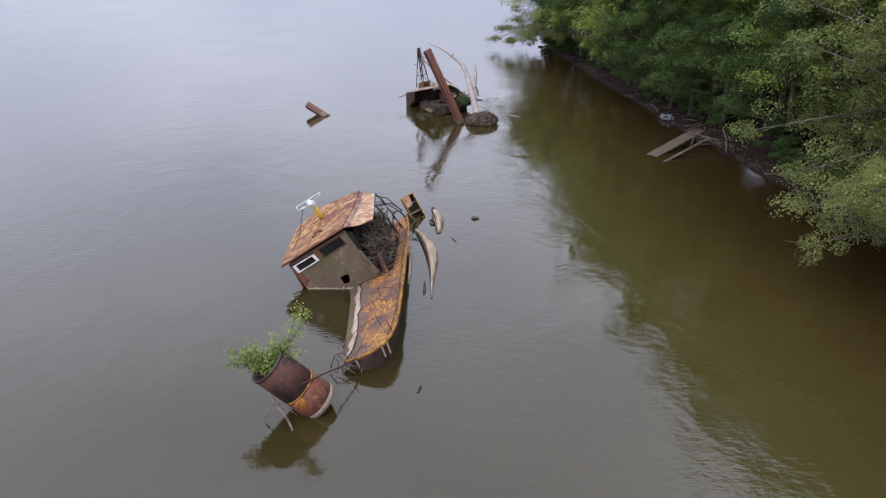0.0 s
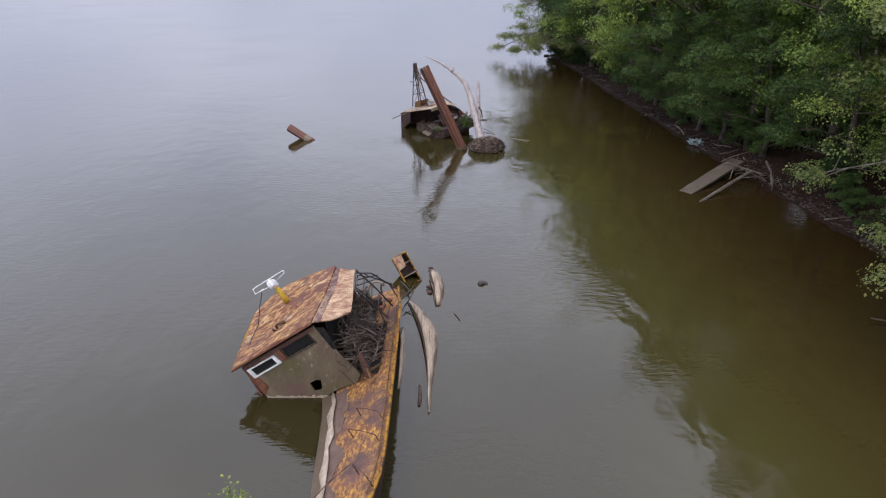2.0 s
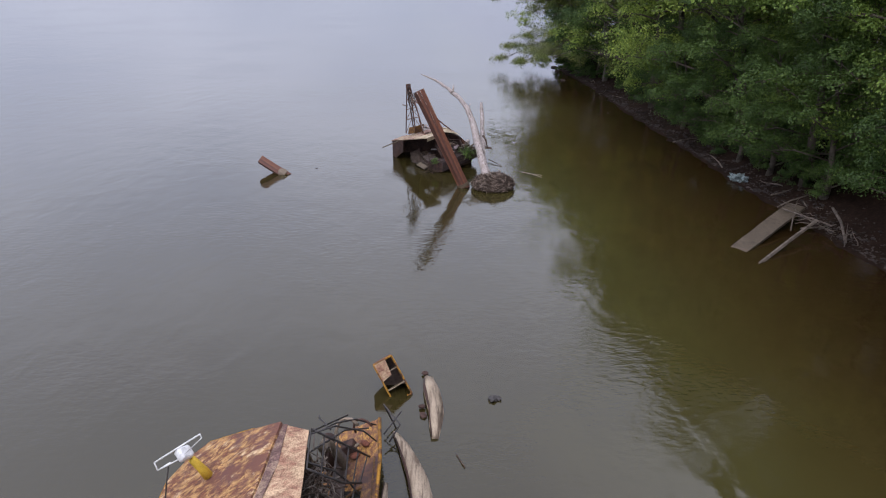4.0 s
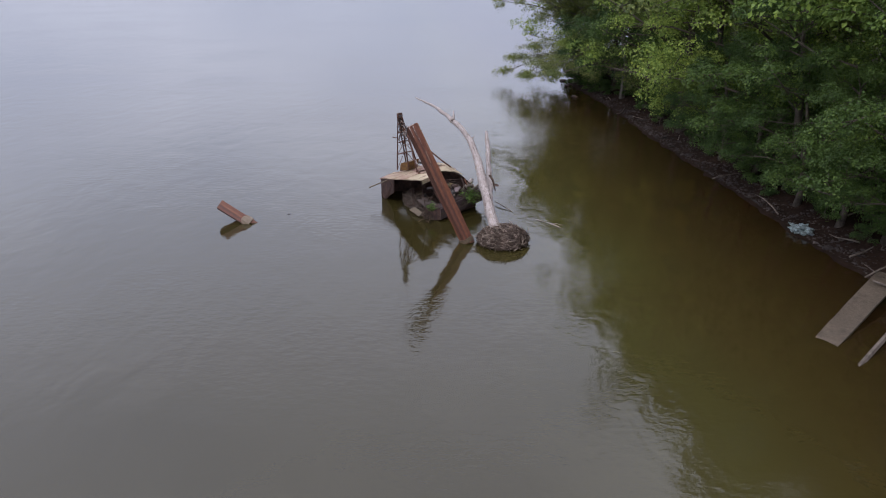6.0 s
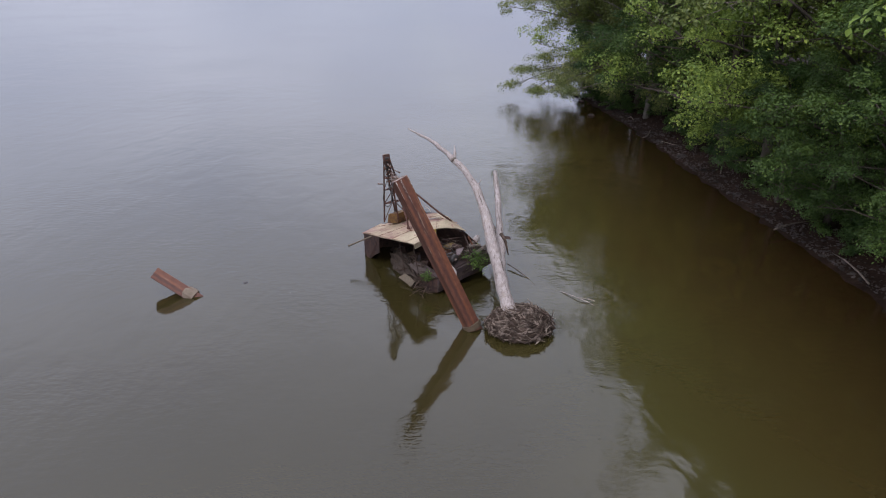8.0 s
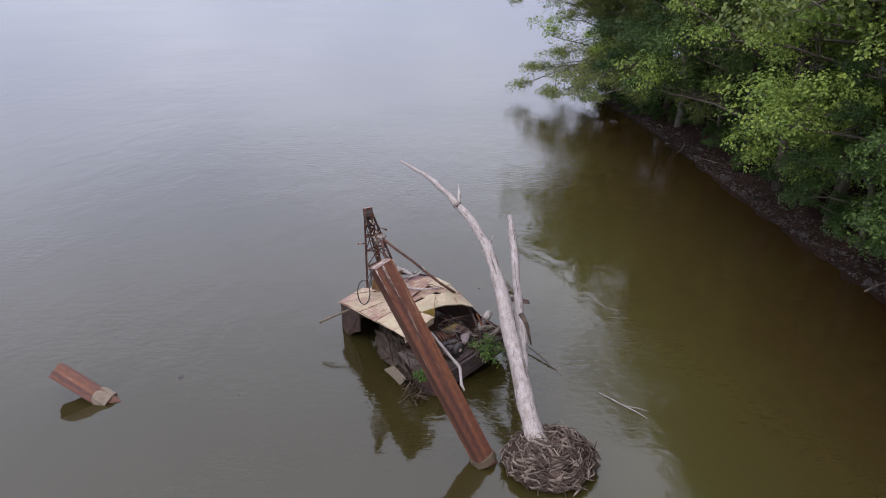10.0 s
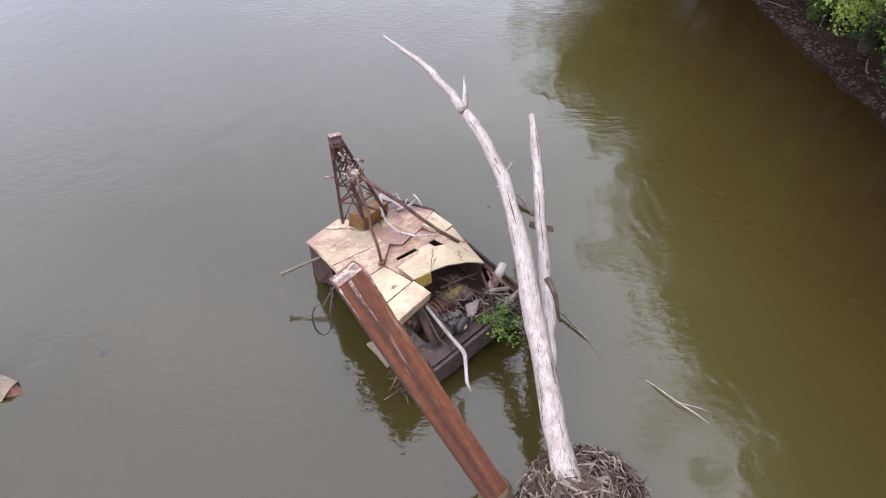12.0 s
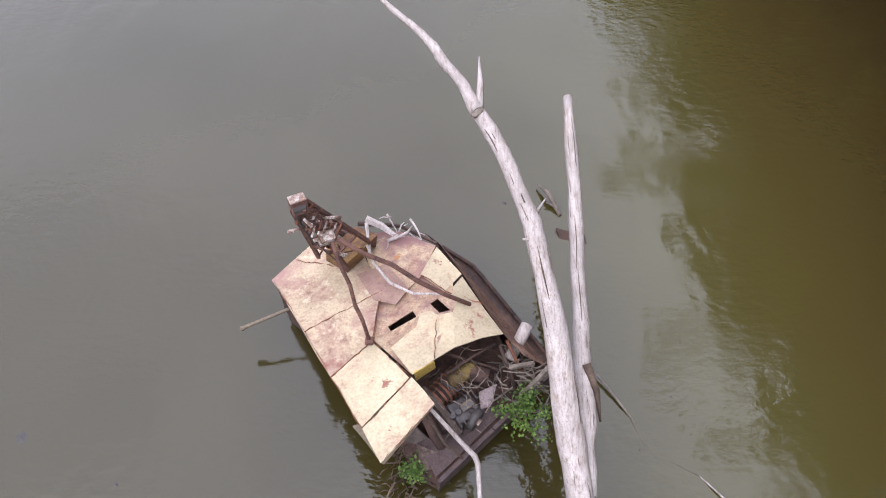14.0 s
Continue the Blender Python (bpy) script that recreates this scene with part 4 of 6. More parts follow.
part("soil", bm, GROUND, barrel, "soil filling the barrel")
for k in range(6):
    out = Vector((-0.12 + 0.07 * k, -0.92, -0.18 + 0.04 * (k % 3)))
    out = (out - axd * out.dot(axd)).normalized()
    bm = B()
    m_ = Matrix.Translation(AX0.lerp(AX1, 0.25 + 0.045 * (k % 3)) + out * 0.815) @ out.to_track_quat("Z", "Y").to_matrix().to_4x4()
    bmesh.ops.create_icosphere(bm, subdivisions=2, radius=0.11 + 0.03 * (k % 3), matrix=m_ @ Matrix.Diagonal((1.0, 1.3, 0.45, 1)))
    part("rust_blister", bm, ORANGE_RUST, barrel, "orange rust blister", True)
bm = B()
tube(bm, [(-6.9, 21.75, 1.0), (-6.65, 21.45, 0.75), (-6.2, 21.1, 0.42), (-5.95, 20.85, 0.08), (-5.9, 20.7, -0.1)], [0.05, 0.06, 0.055, 0.045, 0.03], 6)
tube(bm, [(-6.7, 21.5, 0.8), (-7.0, 21.4, 0.4), (-7.1, 21.3, 0.1)], [0.04, 0.03, 0.02], 5)
tube(bm, [(-6.65, 21.5, 0.8), (-6.25, 21.4, 0.65), (-5.8, 21.3, 0.3)], [0.04, 0.03, 0.02], 5)
solo("driftwood_branch", bm, ROOT_STICK, "forked greyish driftwood branch leaning on the barrel", "driftwood", smooth=True)


def shrub(name, base, tips, leaves, leaf, material, label, seed, spread=0.32, parent=None):
    r, nr = random.Random(seed), np.random.RandomState(seed)
    root = thing(name, base, label, "shrub")
    bm2, cs = B(), []
    for tip in tips:
        pts = crooked(base, tip, 4, 0.10, r)
        tube(bm2, pts, [0.03, 0.022, 0.016, 0.011, 0.005], 4, False)
        for f in np.linspace(0.25, 1.0, 8):
            i = min(int(f * 4), 3)
            c = pts[i].lerp(pts[i + 1], f * 4 - i)
            k = int(leaves * r.uniform(0.5, 1.3))
            cs.append(nr.normal(size=(k, 3)) * spread * (0.35 + 0.4 * r.random()) + np.array(c) - np.array(base))
    part("stem", bm2, BARK, root, smooth=True)
    ob = new("foliage", leaf_mesh("foliage", np.concatenate(cs), leaf, nr, material, 0.5))
    ob.parent = root
    return root


shrub("shrub", (-6.65, 22.05, 1.95), [(-8.4, 22.2, 2.7), (-7.9, 22.0, 2.9), (-8.3, 21.8, 2.4), (-7.6, 22.3, 3.0), (-6.7, 22.5, 3.2), (-5.7, 22.9, 4.3), (-5.4, 22.8, 4.05), (-7.5, 22.0, 2.6), (-6.9, 22.3, 2.4), (-6.4, 22.2, 2.4), (-6.2, 22.5, 3.1), (-5.9, 22.3, 2.6), (-7.0, 21.9, 2.5), (-7.5, 21.9, 2.4), (-6.9, 22.2, 2.7), (-7.9, 21.8, 2.7), (-6.6, 22.0, 2.35)], 34, 0.105, LEAF_BRIGHT, "light green leafy shrub growing out of the barrel", 31, 0.25)
solo("mooring_cable", tube(B(), [(-5.62, 21.5, 1.62), (-5.2, 22.0, 1.55), (-4.79, 22.8, 1.3), (-4.4, 23.6, 1.0), (-4.05, 24.3, 0.78), (-3.8, 24.85, 0.68)], 0.035, 5), RUST_DARK, "sagging rusty cable from barrel to bow", "cable", smooth=True)
solo("mooring_cable", tube(B(), [(-5.0, 24.7, 0.25), (-4.8, 24.9, 0.75), (-4.45, 25.0, 0.8), (-4.2, 25.0, 0.5)], 0.024, 5), RUST_DARK, "bent rusty cable end at the bow", "cable", smooth=True)

# ---- half-sunken cabinet and hull pieces beside the towboat ----
cab = thing("sunken_cabinet", (-2.1, 44.2, 0), "rusty open metal cabinet tipped in the water", "cabinet")
c_z = Vector((-0.50, 0.42, 0.80)).normalized()
c_y = Vector((-0.35, 0.9, 0.0))
c_y = (c_y - c_z * c_y.dot(c_z)).normalized()
c_x = c_y.cross(c_z)
c_m = Matrix.Translation((-2.12, 44.0, 0.42)) @ Matrix((c_x, c_y, c_z)).transposed().to_4x4()
def in_cab(x, y, z):
    return c_m @ Vector((x, y, z))
W_, D_, H_ = 0.43, 0.34, 0.92
part("back", slab(B(), [in_cab(-W_, D_, -H_), in_cab(W_, D_, -H_), in_cab(W_, D_, H_), in_cab(-W_, D_, H_)], c_m.to_3x3() @ Vector((0, 0.04, 0))), HULL_PLANK, cab, "dark muddy back panel")
for s in (-1, 1):
    part("side", slab(B(), [in_cab(s * W_, -D_, -H_), in_cab(s * W_, D_, -H_), in_cab(s * W_, D_, H_), in_cab(s * W_, -D_, H_)], c_m.to_3x3() @ Vector((0.03 * s, 0, 0))), OCHRE, cab, "rust-stained ochre side")
part("top", slab(B(), [in_cab(-W_, -D_, H_), in_cab(W_, -D_, H_), in_cab(W_, D_, H_), in_cab(-W_, D_, H_)], c_m.to_3x3() @ Vector((0, 0, 0.04))), RUST, cab, "dark rusty top")
for z in (-0.35, 0.35):
    part("shelf", slab(B(), [in_cab(-W_, -D_, z), in_cab(W_, -D_, z), in_cab(W_, D_, z), in_cab(-W_, D_, z)], c_m.to_3x3() @ Vector((0, 0, 0.03))), MUD, cab, "muddy shelf")


for a_, b_ in (((-W_, -H_), (-W_, H_)), ((W_, -H_), (W_, H_)), ((-W_, H_), (W_, H_)), ((-W_, -H_), (W_, -H_))):
    part("front_edge", tube(B(), [in_cab(a_[0], -D_ - 0.02, a_[1]), in_cab(b_[0], -D_ - 0.02, b_[1])], 0.045, 4), YELLOW_EDGE, cab, "flaking ochre front edge")
part("door_remnant", slab(B(), [in_cab(-W_, -D_ - 0.03, 0.1), in_cab(0.05, -D_ - 0.03, 0.2), in_cab(0.12, -D_ - 0.03, H_), in_cab(-W_, -D_ - 0.03, H_)], c_m.to_3x3() @ Vector((0, -0.02, 0))), TAN_ROOF, cab, "rusted tan half of a door")


def hull_piece(name, spine, widths, ridge, label, seed, mat=MUD):
    """A curved, mud-covered strip of hull that rises just above the water."""
    bm2 = B()
    rows_ = []
    n_ = len(spine)
    for i, (x, y) in enumerate(spine):
        w = widths[i]
        t = i / (n_ - 1)
        h = ridge * math.sin(math.pi * (0.08 + 0.84 * t)) ** 0.7
        cross = [(-w, -0.25), (-w * 0.85, h * 0.75), (-w * 0.35, h), (w * 0.2, h * 0.72), (w * 0.7, h * 0.3), (w, -0.2)]
        rows_.append([bm2.verts.new((x + a + 0.05 * noise.noise(Vector((x, y * 2, a + seed))), y, z + 0.05 * noise.noise(Vector((x * 3, y, a * 4 + seed))))) for a, z in cross])
    for a, b in zip(rows_, rows_[1:]):
        for k in range(5):
            bm2.faces.new((a[k], a[k + 1], b[k + 1], b[k]))
    bm2.faces.new(rows_[0])
    bm2.faces.new(rows_[-1][::-1])
    strip_ = thing(name, (spine[n_ // 2][0], spine[n_ // 2][1], 0), label, "hull fragment")
    part("mud_crust", bm2, mat, strip_, smooth=True)
    rim = [(x - widths[i] * 0.86, y, ridge * math.sin(math.pi * (0.08 + 0.84 * i / (n_ - 1))) ** 0.7 * 0.72 + 0.02 * math.sin(7 * y)) for i, (x, y) in enumerate(spine)]
    part("rim", tube(B(), rim, [0.02 + 0.10 * widths[i] + 0.015 * math.sin(5 * i) for i in range(n_)], 6, flat=0.7), RUST_DARK, strip_, "dark rusted rim", True)
    return strip_


hull_piece("hull_fragment", [(-0.6, 31.6), (-0.6, 32.6), (-0.58, 33.6), (-0.55, 34.6), (-0.55, 35.6), (-0.6, 36.6), (-0.7, 37.6), (-0.9, 38.6), (-1.15, 39.4), (-1.45, 40.2), (-1.8, 40.9)], [0.05, 0.09, 0.14, 0.22, 0.31, 0.40, 0.45, 0.43, 0.36, 0.26, 0.13], 0.38, "curved hull strip coated in pale dried mud", 1)
hull_piece("hull_fragment", [(-0.25, 40.6), (-0.22, 41.4), (-0.2, 42.2), (-0.28, 43.0), (-0.4, 43.8), (-0.55, 44.6)], [0.16, 0.28, 0.36, 0.42, 0.40, 0.22], 0.42, "short mud-coated hull strip in the water", 2)
hull_piece("hull_fragment", [(-1.95, 33.2), (-1.92, 34.2), (-1.9, 35.2), (-1.92, 36.2), (-1.95, 37.2), (-1.98, 38.2)], [0.06, 0.10, 0.13, 0.14, 0.14, 0.08], 0.30, "narrow mud-coated plate along the boat's side", 3)
solo("driftwood_branch", tube(B(), [(-1.03, 32.0, 0.02), (-1.0, 32.6, 0.12), (-1.05, 33.3, 0.08)], [0.07, 0.08, 0.05], 6), ROOT_WOOD, "short dark stump lying beside the hull strip", "driftwood", smooth=True)
for pts in ([(-1.75, 41.2, -0.1), (-2.3, 41.6, 0.9), (-1.6, 40.6, 0.7), (-2.0, 40.2, 0.2)], [(-1.6, 41.4, 0.7), (-2.2, 40.3, 0.5)]):
    solo("steel_bracket", tube(B(), pts, 0.035, 5), DARK_STEEL, "bent dark steel bracket above the water", "bracket", smooth=True)
for p, r_ in (((-0.75, 42.0, 0.05), 0.22), ((-0.8, 42.5, 0.1), 0.16), ((-0.72, 44.9, 0.1), 0.16)):
    bm = B()
    stone(bm, p, r_, rng)
    solo("debris_lump", bm, RUST_DARK, "dark rusted lump beside the hull strip", "debris", group="debris lumps")
solo("float_lump", (lambda b_: (stone(b_, (2.18, 43.05, 0.08), 0.24, rng), stone(b_, (2.36, 43.12, 0.05), 0.18, rng), b_)[2])(B()), DARK_STEEL, "dark lump of drift poking out of the water", "debris")
solo("drift_twig", tube(B(), [(0.55, 39.7, 0.01), (0.85, 39.0, 0.04)], 0.025, 4), ROOT_WOOD, "small dark twig adrift", "driftwood")
solo("drift_twig", tube(B(), [(-1.1, 23.2, 0.0), (-1.0, 23.4, 0.12), (-0.95, 23.6, 0.02)], 0.035, 4), ROOT_WOOD, "small dark twig adrift", "driftwood")

# ---- steel piles ----


def box_pile(name, foot, top, width, depth, label, spin=0.0, cap=GUANO):
    foot, top = Vector(foot), Vector(top)
    d = (top - foot).normalized()
    length = (top - foot).length
    x = Vector((0, 1, 0)).cross(d).normalized()
    x = Matrix.Rotation(radians(spin), 3, d) @ x
    y = d.cross(x)
    root = thing(name, foot, label, "steel pile")
    rot = Matrix((x, y, d)).transposed().to_4x4()

    def loc(m):
        return rot @ m
    # four plates with open top
    w, dp, th = width / 2, depth / 2, 0.035
    profile = [(-w, -dp), (-w * 0.15, -dp * 1.06), (w, -dp), (w * 1.04, 0), (w, dp), (-w, dp), (-w * 1.04, 0)]
    inner = [(a * 0.88, b * 0.88) for a, b in profile]
    bm2 = B()
    n_ = 14
    rings = []
    for i in range(n_ + 1):
        z = length * i / n_
        rings.append([bm2.verts.new((a * (1 + 0.02 * noise.noise(Vector((a, b, z)))), b * (1 + 0.02 * noise.noise(Vector((b, a, z)))), z)) for a, b in profile])
    rings.append([bm2.verts.new((a, b, length)) for a, b in inner])
    rings.append([bm2.verts.new((a, b, length - 0.5)) for a, b in inner])
    k_ = len(profile)
    for a, b in zip(rings, rings[1:]):
        for k in range(k_):
            bm2.faces.new((a[k], a[(k + 1) % k_], b[(k + 1) % k_], b[k]))
    bm2.faces.new(rings[0][::-1])
    bm2.faces.new(rings[-1])
    bmesh.ops.recalc_face_normals(bm2, faces=bm2.faces)
    me2 = bpy.data.meshes.new("shaft")
    bm2.to_mesh(me2)
    bm2.free()
    set_mesh(me2, PILE_RUST, False)
    sh = new("shaft", me2)
    sh.parent = root
    sh.matrix_basis = rot
    sh["label"] = "streaked rusty steel shaft"
    bm2 = B()
    block(bm2, Matrix.Translation((0, 0, length - 0.035)), (width * 0.9, depth * 0.9, 0.05))
    me3 = bpy.data.meshes.new("cap_plate")
    bm2.to_mesh(me3)
    bm2.free()
    set_mesh(me3, cap, False)
    cp = new("cap_plate", me3)
    cp.parent = root
    cp.matrix_basis = rot
    if cap is GUANO:
        rs = random.Random(88)
        for _ in range(16):
            k = rs.choice((0, 1, 2, 3, 6))
            u = rs.choice((0.0, 0.03, rs.random()))
            (xa, ya), (xb, yb) = profile[k], profile[(k + 1) % k_]
            px, py = (xa + (xb - xa) * u) * 1.005, (ya + (yb - ya) * u) * 1.005
            drop = rs.uniform(0.25, 1.7)
            bm2 = B()
            tube(bm2, [(px, py, length - 0.03), (px, py, length - drop * 0.6), (px, py, length - drop)], [rs.uniform(0.012, 0.03), rs.uniform(0.006, 0.018), 0.004], 5)
            me4 = bpy.data.meshes.new("bird_streak")
            bm2.to_mesh(me4)
            bm2.free()
            set_mesh(me4, GUANO, True)
            st = new("bird_streak", me4)
            st.parent = root
            st.matrix_basis = rot
    cp["label"] = "pale bird-stained plate in the open top" if cap is GUANO else "dark rusted plate in the open top"
    return root


box_pile("leaning_pile", (2.18, 70.75, -0.6), (-1.70, 71.9, 7.44), 0.68, 0.58, "tall rusty steel box pile leaning over the barge", 35)
box_pile("broken_pile", (-12.6, 74.2, -0.5), (-15.3, 74.8, 1.1), 0.64, 0.56, "short broken steel box pile tilted out of the water", 35, RUST_DARK)
bfoot, bdir = Vector((-13.45, 74.39, 0.0)), Vector((-2.7, 0.6, 1.6)).normalized()
solo("mud_collar", tube(B(), [bfoot - bdir * 0.3, bfoot + bdir * 0.0, bfoot + bdir * 0.22, bfoot + bdir * 0.34], [0.44, 0.44, 0.41, 0.34], 10), RING_MUD, "grey dried mud crust round the broken pile's foot", "mud")
for k in range(4):
    a_ = 0.7 + 1.5 * k
    p_ = Vector((-15.3, 74.8, 1.1)) + Vector((0.12 * math.cos(a_), 0.26 * math.sin(a_), 0.2 * math.cos(a_)))
    solo("torn_shard", tube(B(), [p_ - bdir * 0.1, p_ + bdir * (0.06 + 0.05 * (k % 2))], [0.05, 0.012], 4), RUST_DARK, "torn rusty shard on the broken pile's end", "shard", group="torn shards")
pb_ = lerp((2.18, 70.75, -0.6), (-1.70, 71.9, 7.44), 0.078)
pt_ = lerp((2.18, 70.75, -0.6), (-1.70, 71.9, 7.44), 0.105)
bm = B()
tube(bm, [pb_, pt_], [0.50, 0.48], 9)
solo("mud_collar", bm, SILT, "pale silt collar round the pile's foot", "mud")
loop_pts = [Vector((-2.2 + 0.20 * math.cos(a_), 71.2 + 0.05 * math.sin(a_), 6.75 + 0.42 * math.sin(a_))) for a_ in (1.2 + 0.5 * k for k in range(12))]
solo("wire_bundle", tube(B(), [Vector((-1.98 + 0.05 * math.sin(3.1 * k), 71.5 + 0.05 * math.cos(2.3 * k), 7.38 - 0.028 * k)) for k in range(20)], 0.016, 5), DARK_STEEL, "tangled rusty wire round the pile's corner", "wire", smooth=True)
solo("wire_loop", tube(B(), [(-1.9, 71.6, 7.4)] + loop_pts + [(-1.95, 71.5, 7.3)], 0.02, 5), DARK_STEEL, "rusty wire loop hanging from the pile top", "wire", smooth=True)

# ---- dead tree with its root ball ----
snag = thing("dead_tree", (3.9, 71.2, 0), "bleached dead tree leaning out of its root ball", "dead tree")
rng = random.Random(77)


def wob_path(pts, radii, sub=4, amp=0.04):
    out, rr = [], []
    for i in range(len(pts) - 1):
        for s in range(sub):
            t = s / sub
            p = Vector(pts[i]).lerp(Vector(pts[i + 1]), t)
            out.append(p + noise.noise_vector(p * 1.3) * amp)
            rr.append((radii[i] * (1 - t) + radii[i + 1] * t) * (1 + 0.22 * noise.noise(p * 2.1)))
    out.append(Vector(pts[-1]))
    rr.append(radii[-1])
    return out, rr


MAIN = [(3.84, 70.5, 0.5), (3.53, 71.7, 1.3), (3.30, 73.6, 2.0), (3.10, 75.2, 2.62), (2.90, 77.2, 3.5), (2.42, 79.6, 4.4), (1.76, 81.4, 4.95), (1.16, 82.6, 5.2)]
p_, r_ = wob_path(MAIN, [0.42, 0.36, 0.33, 0.31, 0.27, 0.23, 0.20, 0.185])
part("trunk", tube(B(), p_, r_, 12), DEAD_WOOD, snag, "silver-grey barkless trunk", True)


def splits(path, radii, count, size):
    """Dark drying splits along the upper side of a limb."""
    for _ in range(count):
        i = rng.randrange(1, len(path) - 3)
        a = rng.uniform(-1.2, 1.2)
        off = Vector((math.sin(a), -0.35 * math.cos(a), math.cos(a)))
        pts = [path[i + q] + off.normalized() * radii[i + q] * 0.985 + Vector((rng.uniform(-0.012, 0.012), 0, 0)) for q in range(rng.choice((2, 3)))]
        if rng.random() < 0.6:
            pts = [pts[0], pts[0].lerp(pts[1], rng.uniform(0.3, 0.7))]
        part("split", tube(B(), pts, [size * 0.4] + [size * rng.uniform(0.5, 1.0) for _ in pts[2:]] + [size * 0.25], 4), ROOT_WOOD, snag)


splits(p_, r_, 26, 0.03)
bm = B()
stone(bm, (1.14, 82.45, 5.32), 0.2, rng)
part("knot", bm, GREY_STICK, snag, "dark knot where the upper limbs part")
p_, r_ = wob_path([(1.16, 82.6, 5.2), (0.75, 83.4, 5.4), (0.02, 84.5, 5.75), (-0.75, 85.3, 6.0), (-1.86, 86.4, 6.3)], [0.19, 0.155, 0.13, 0.10, 0.035], 4, 0.07)
part("limb", tube(B(), p_, r_, 8), DEAD_WOOD, snag, "long tapering upper limb", True)
p_, r_ = wob_path([(3.48, 73.8, 1.85), (3.64, 75.9, 2.25), (3.76, 78.5, 2.68), (3.90, 81.5, 3.22), (3.98, 84.7, 3.78)], [0.25, 0.225, 0.20, 0.18, 0.14], 4, 0.05)
part("limb", tube(B(), p_, r_, 10), DEAD_WOOD, snag, "second straight limb with broken top", True)
splits(p_, r_, 12, 0.022)
part("spike", tube(B(), [(1.2, 82.6, 5.2), (1.24, 83.3, 5.55), (1.22, 84.05, 5.78)], [0.13, 0.085, 0.012], 6), DEAD_WOOD, snag, smooth=True)
part("spike", tube(B(), [(2.45, 79.2, 4.3), (2.15, 79.1, 4.45)], [0.07, 0.02], 5), DEAD_WOOD, snag, smooth=True)
part("spike", tube(B(), [(2.55, 79.9, 4.45), (2.75, 80.1, 4.75)], [0.06, 0.015], 5), DEAD_WOOD, snag, smooth=True)
part("broken_limb", tube(B(), [(3.72, 76.7, 2.62), (3.92, 76.1, 2.42), (4.06, 75.55, 1.85)], [0.12, 0.09, 0.03], 6), ROOT_WOOD, snag, "dark splintered side limb", True)
# root ball: a low mound wrapped in roots
bm = B()
g = bmesh.ops.create_icosphere(bm, subdivisions=4, radius=1.0)
for v in g["verts"]:
    c = v.co.copy()
    v.co = Vector((c.x * 1.5, c.y * 1.25, c.z * 0.85)) * (1 + 0.18 * noise.noise(c * 2.5)) + Vector((4.2, 70.6, 0.15))
part("root_ball", bm, ROOT_WOOD, snag, "dark earth-filled root ball")
ROOT_C = Vector((4.2, 70.65, 0.15))
for name_, count_, mat_, lab_ in (("root_tangle", 330, ROOT_WOOD, "tangle of dark roots"), ("drift_tangle", 260, ROOT_STICK, "pale drift sticks woven round the root ball")):
    bm = B()
    for i in range(count_):
        az, el = rng.uniform(0, 2 * math.pi), math.asin(rng.uniform(0.0, 0.98))
        d = Vector((math.cos(az) * math.cos(el) * 1.6, math.sin(az) * math.cos(el) * 1.34, math.sin(el) * 0.93))
        c = ROOT_C + d
        tdir = d.cross(Vector((rng.gauss(0, 0.35), rng.gauss(0, 0.35), rng.gauss(0, 1)))).normalized()
        if rng.random() < 0.25:
            tdir = (tdir + d.normalized() * 0.8).normalized()
        ln = rng.uniform(0.35, 1.15)
        rad = rng.uniform(0.014, 0.045)
        nd = d.normalized()
        a, b = c - tdir * ln / 2 - nd * 0.05, c + tdir * ln / 2 - nd * 0.05
        mid = c + nd * rng.uniform(0.02, 0.2)
        tube(bm, [a, a.lerp(mid, 0.55), mid, b.lerp(mid, 0.4), b], [rad * 0.6, rad, rad, rad * 0.8, rad * 0.3], 4, False)
    tagged(part(name_, bm, mat_, snag, lab_), kind="stuff")

# ---- sunken crane barge ----
barge = thing("sunken_crane_barge", (-0.8, 78.3, 0), "rusted derelict crane barge settled in the river", "barge wreck")


def bz(x, y):
    return 1.35 + 0.208 * (x - 3.15) - 0.066 * (y - 77.3)


def bp(x, y, lift=0.0):
    return Vector((x, y, bz(x, y) + lift))


hull = [(0.12, 74.45), (3.2, 77.25), (2.3, 78.85), (1.25, 80.7), (0.3, 81.6), (-2.4, 81.9), (-3.4, 80.8), (-0.45, 74.75)]
part("hull", rough_slab(B(), [bp(x, y, -0.06) for x, y in hull], (0, 0, -0.75), 0.6, 0.03, 4), RUST_DARK, barge, "dark rusted hull box")
keel = [(-0.6 + (x + 0.6) * 0.9, 78.3 + (y - 78.3) * 0.9) for x, y in hull]
part("hull_bottom", slab(B(), [bp(x, y, -0.6) for x, y in keel], (-0.1, 0.15, -1.9)), RUST_DARK, barge, "dark hull bottom running into the water")
bm = B()
for (x0, y0), (x1, y1) in zip(hull[1:5], hull[2:6]):
    tube(bm, [bp(x0, y0, 0.02), bp(x1, y1, 0.02)], 0.06, 6)
part("bulwark", bm, RUST_DARK, barge, "rusty hull rim", True)
f0, f1 = Vector((0.12, 74.42, 0)), Vector((3.22, 77.22, 0))
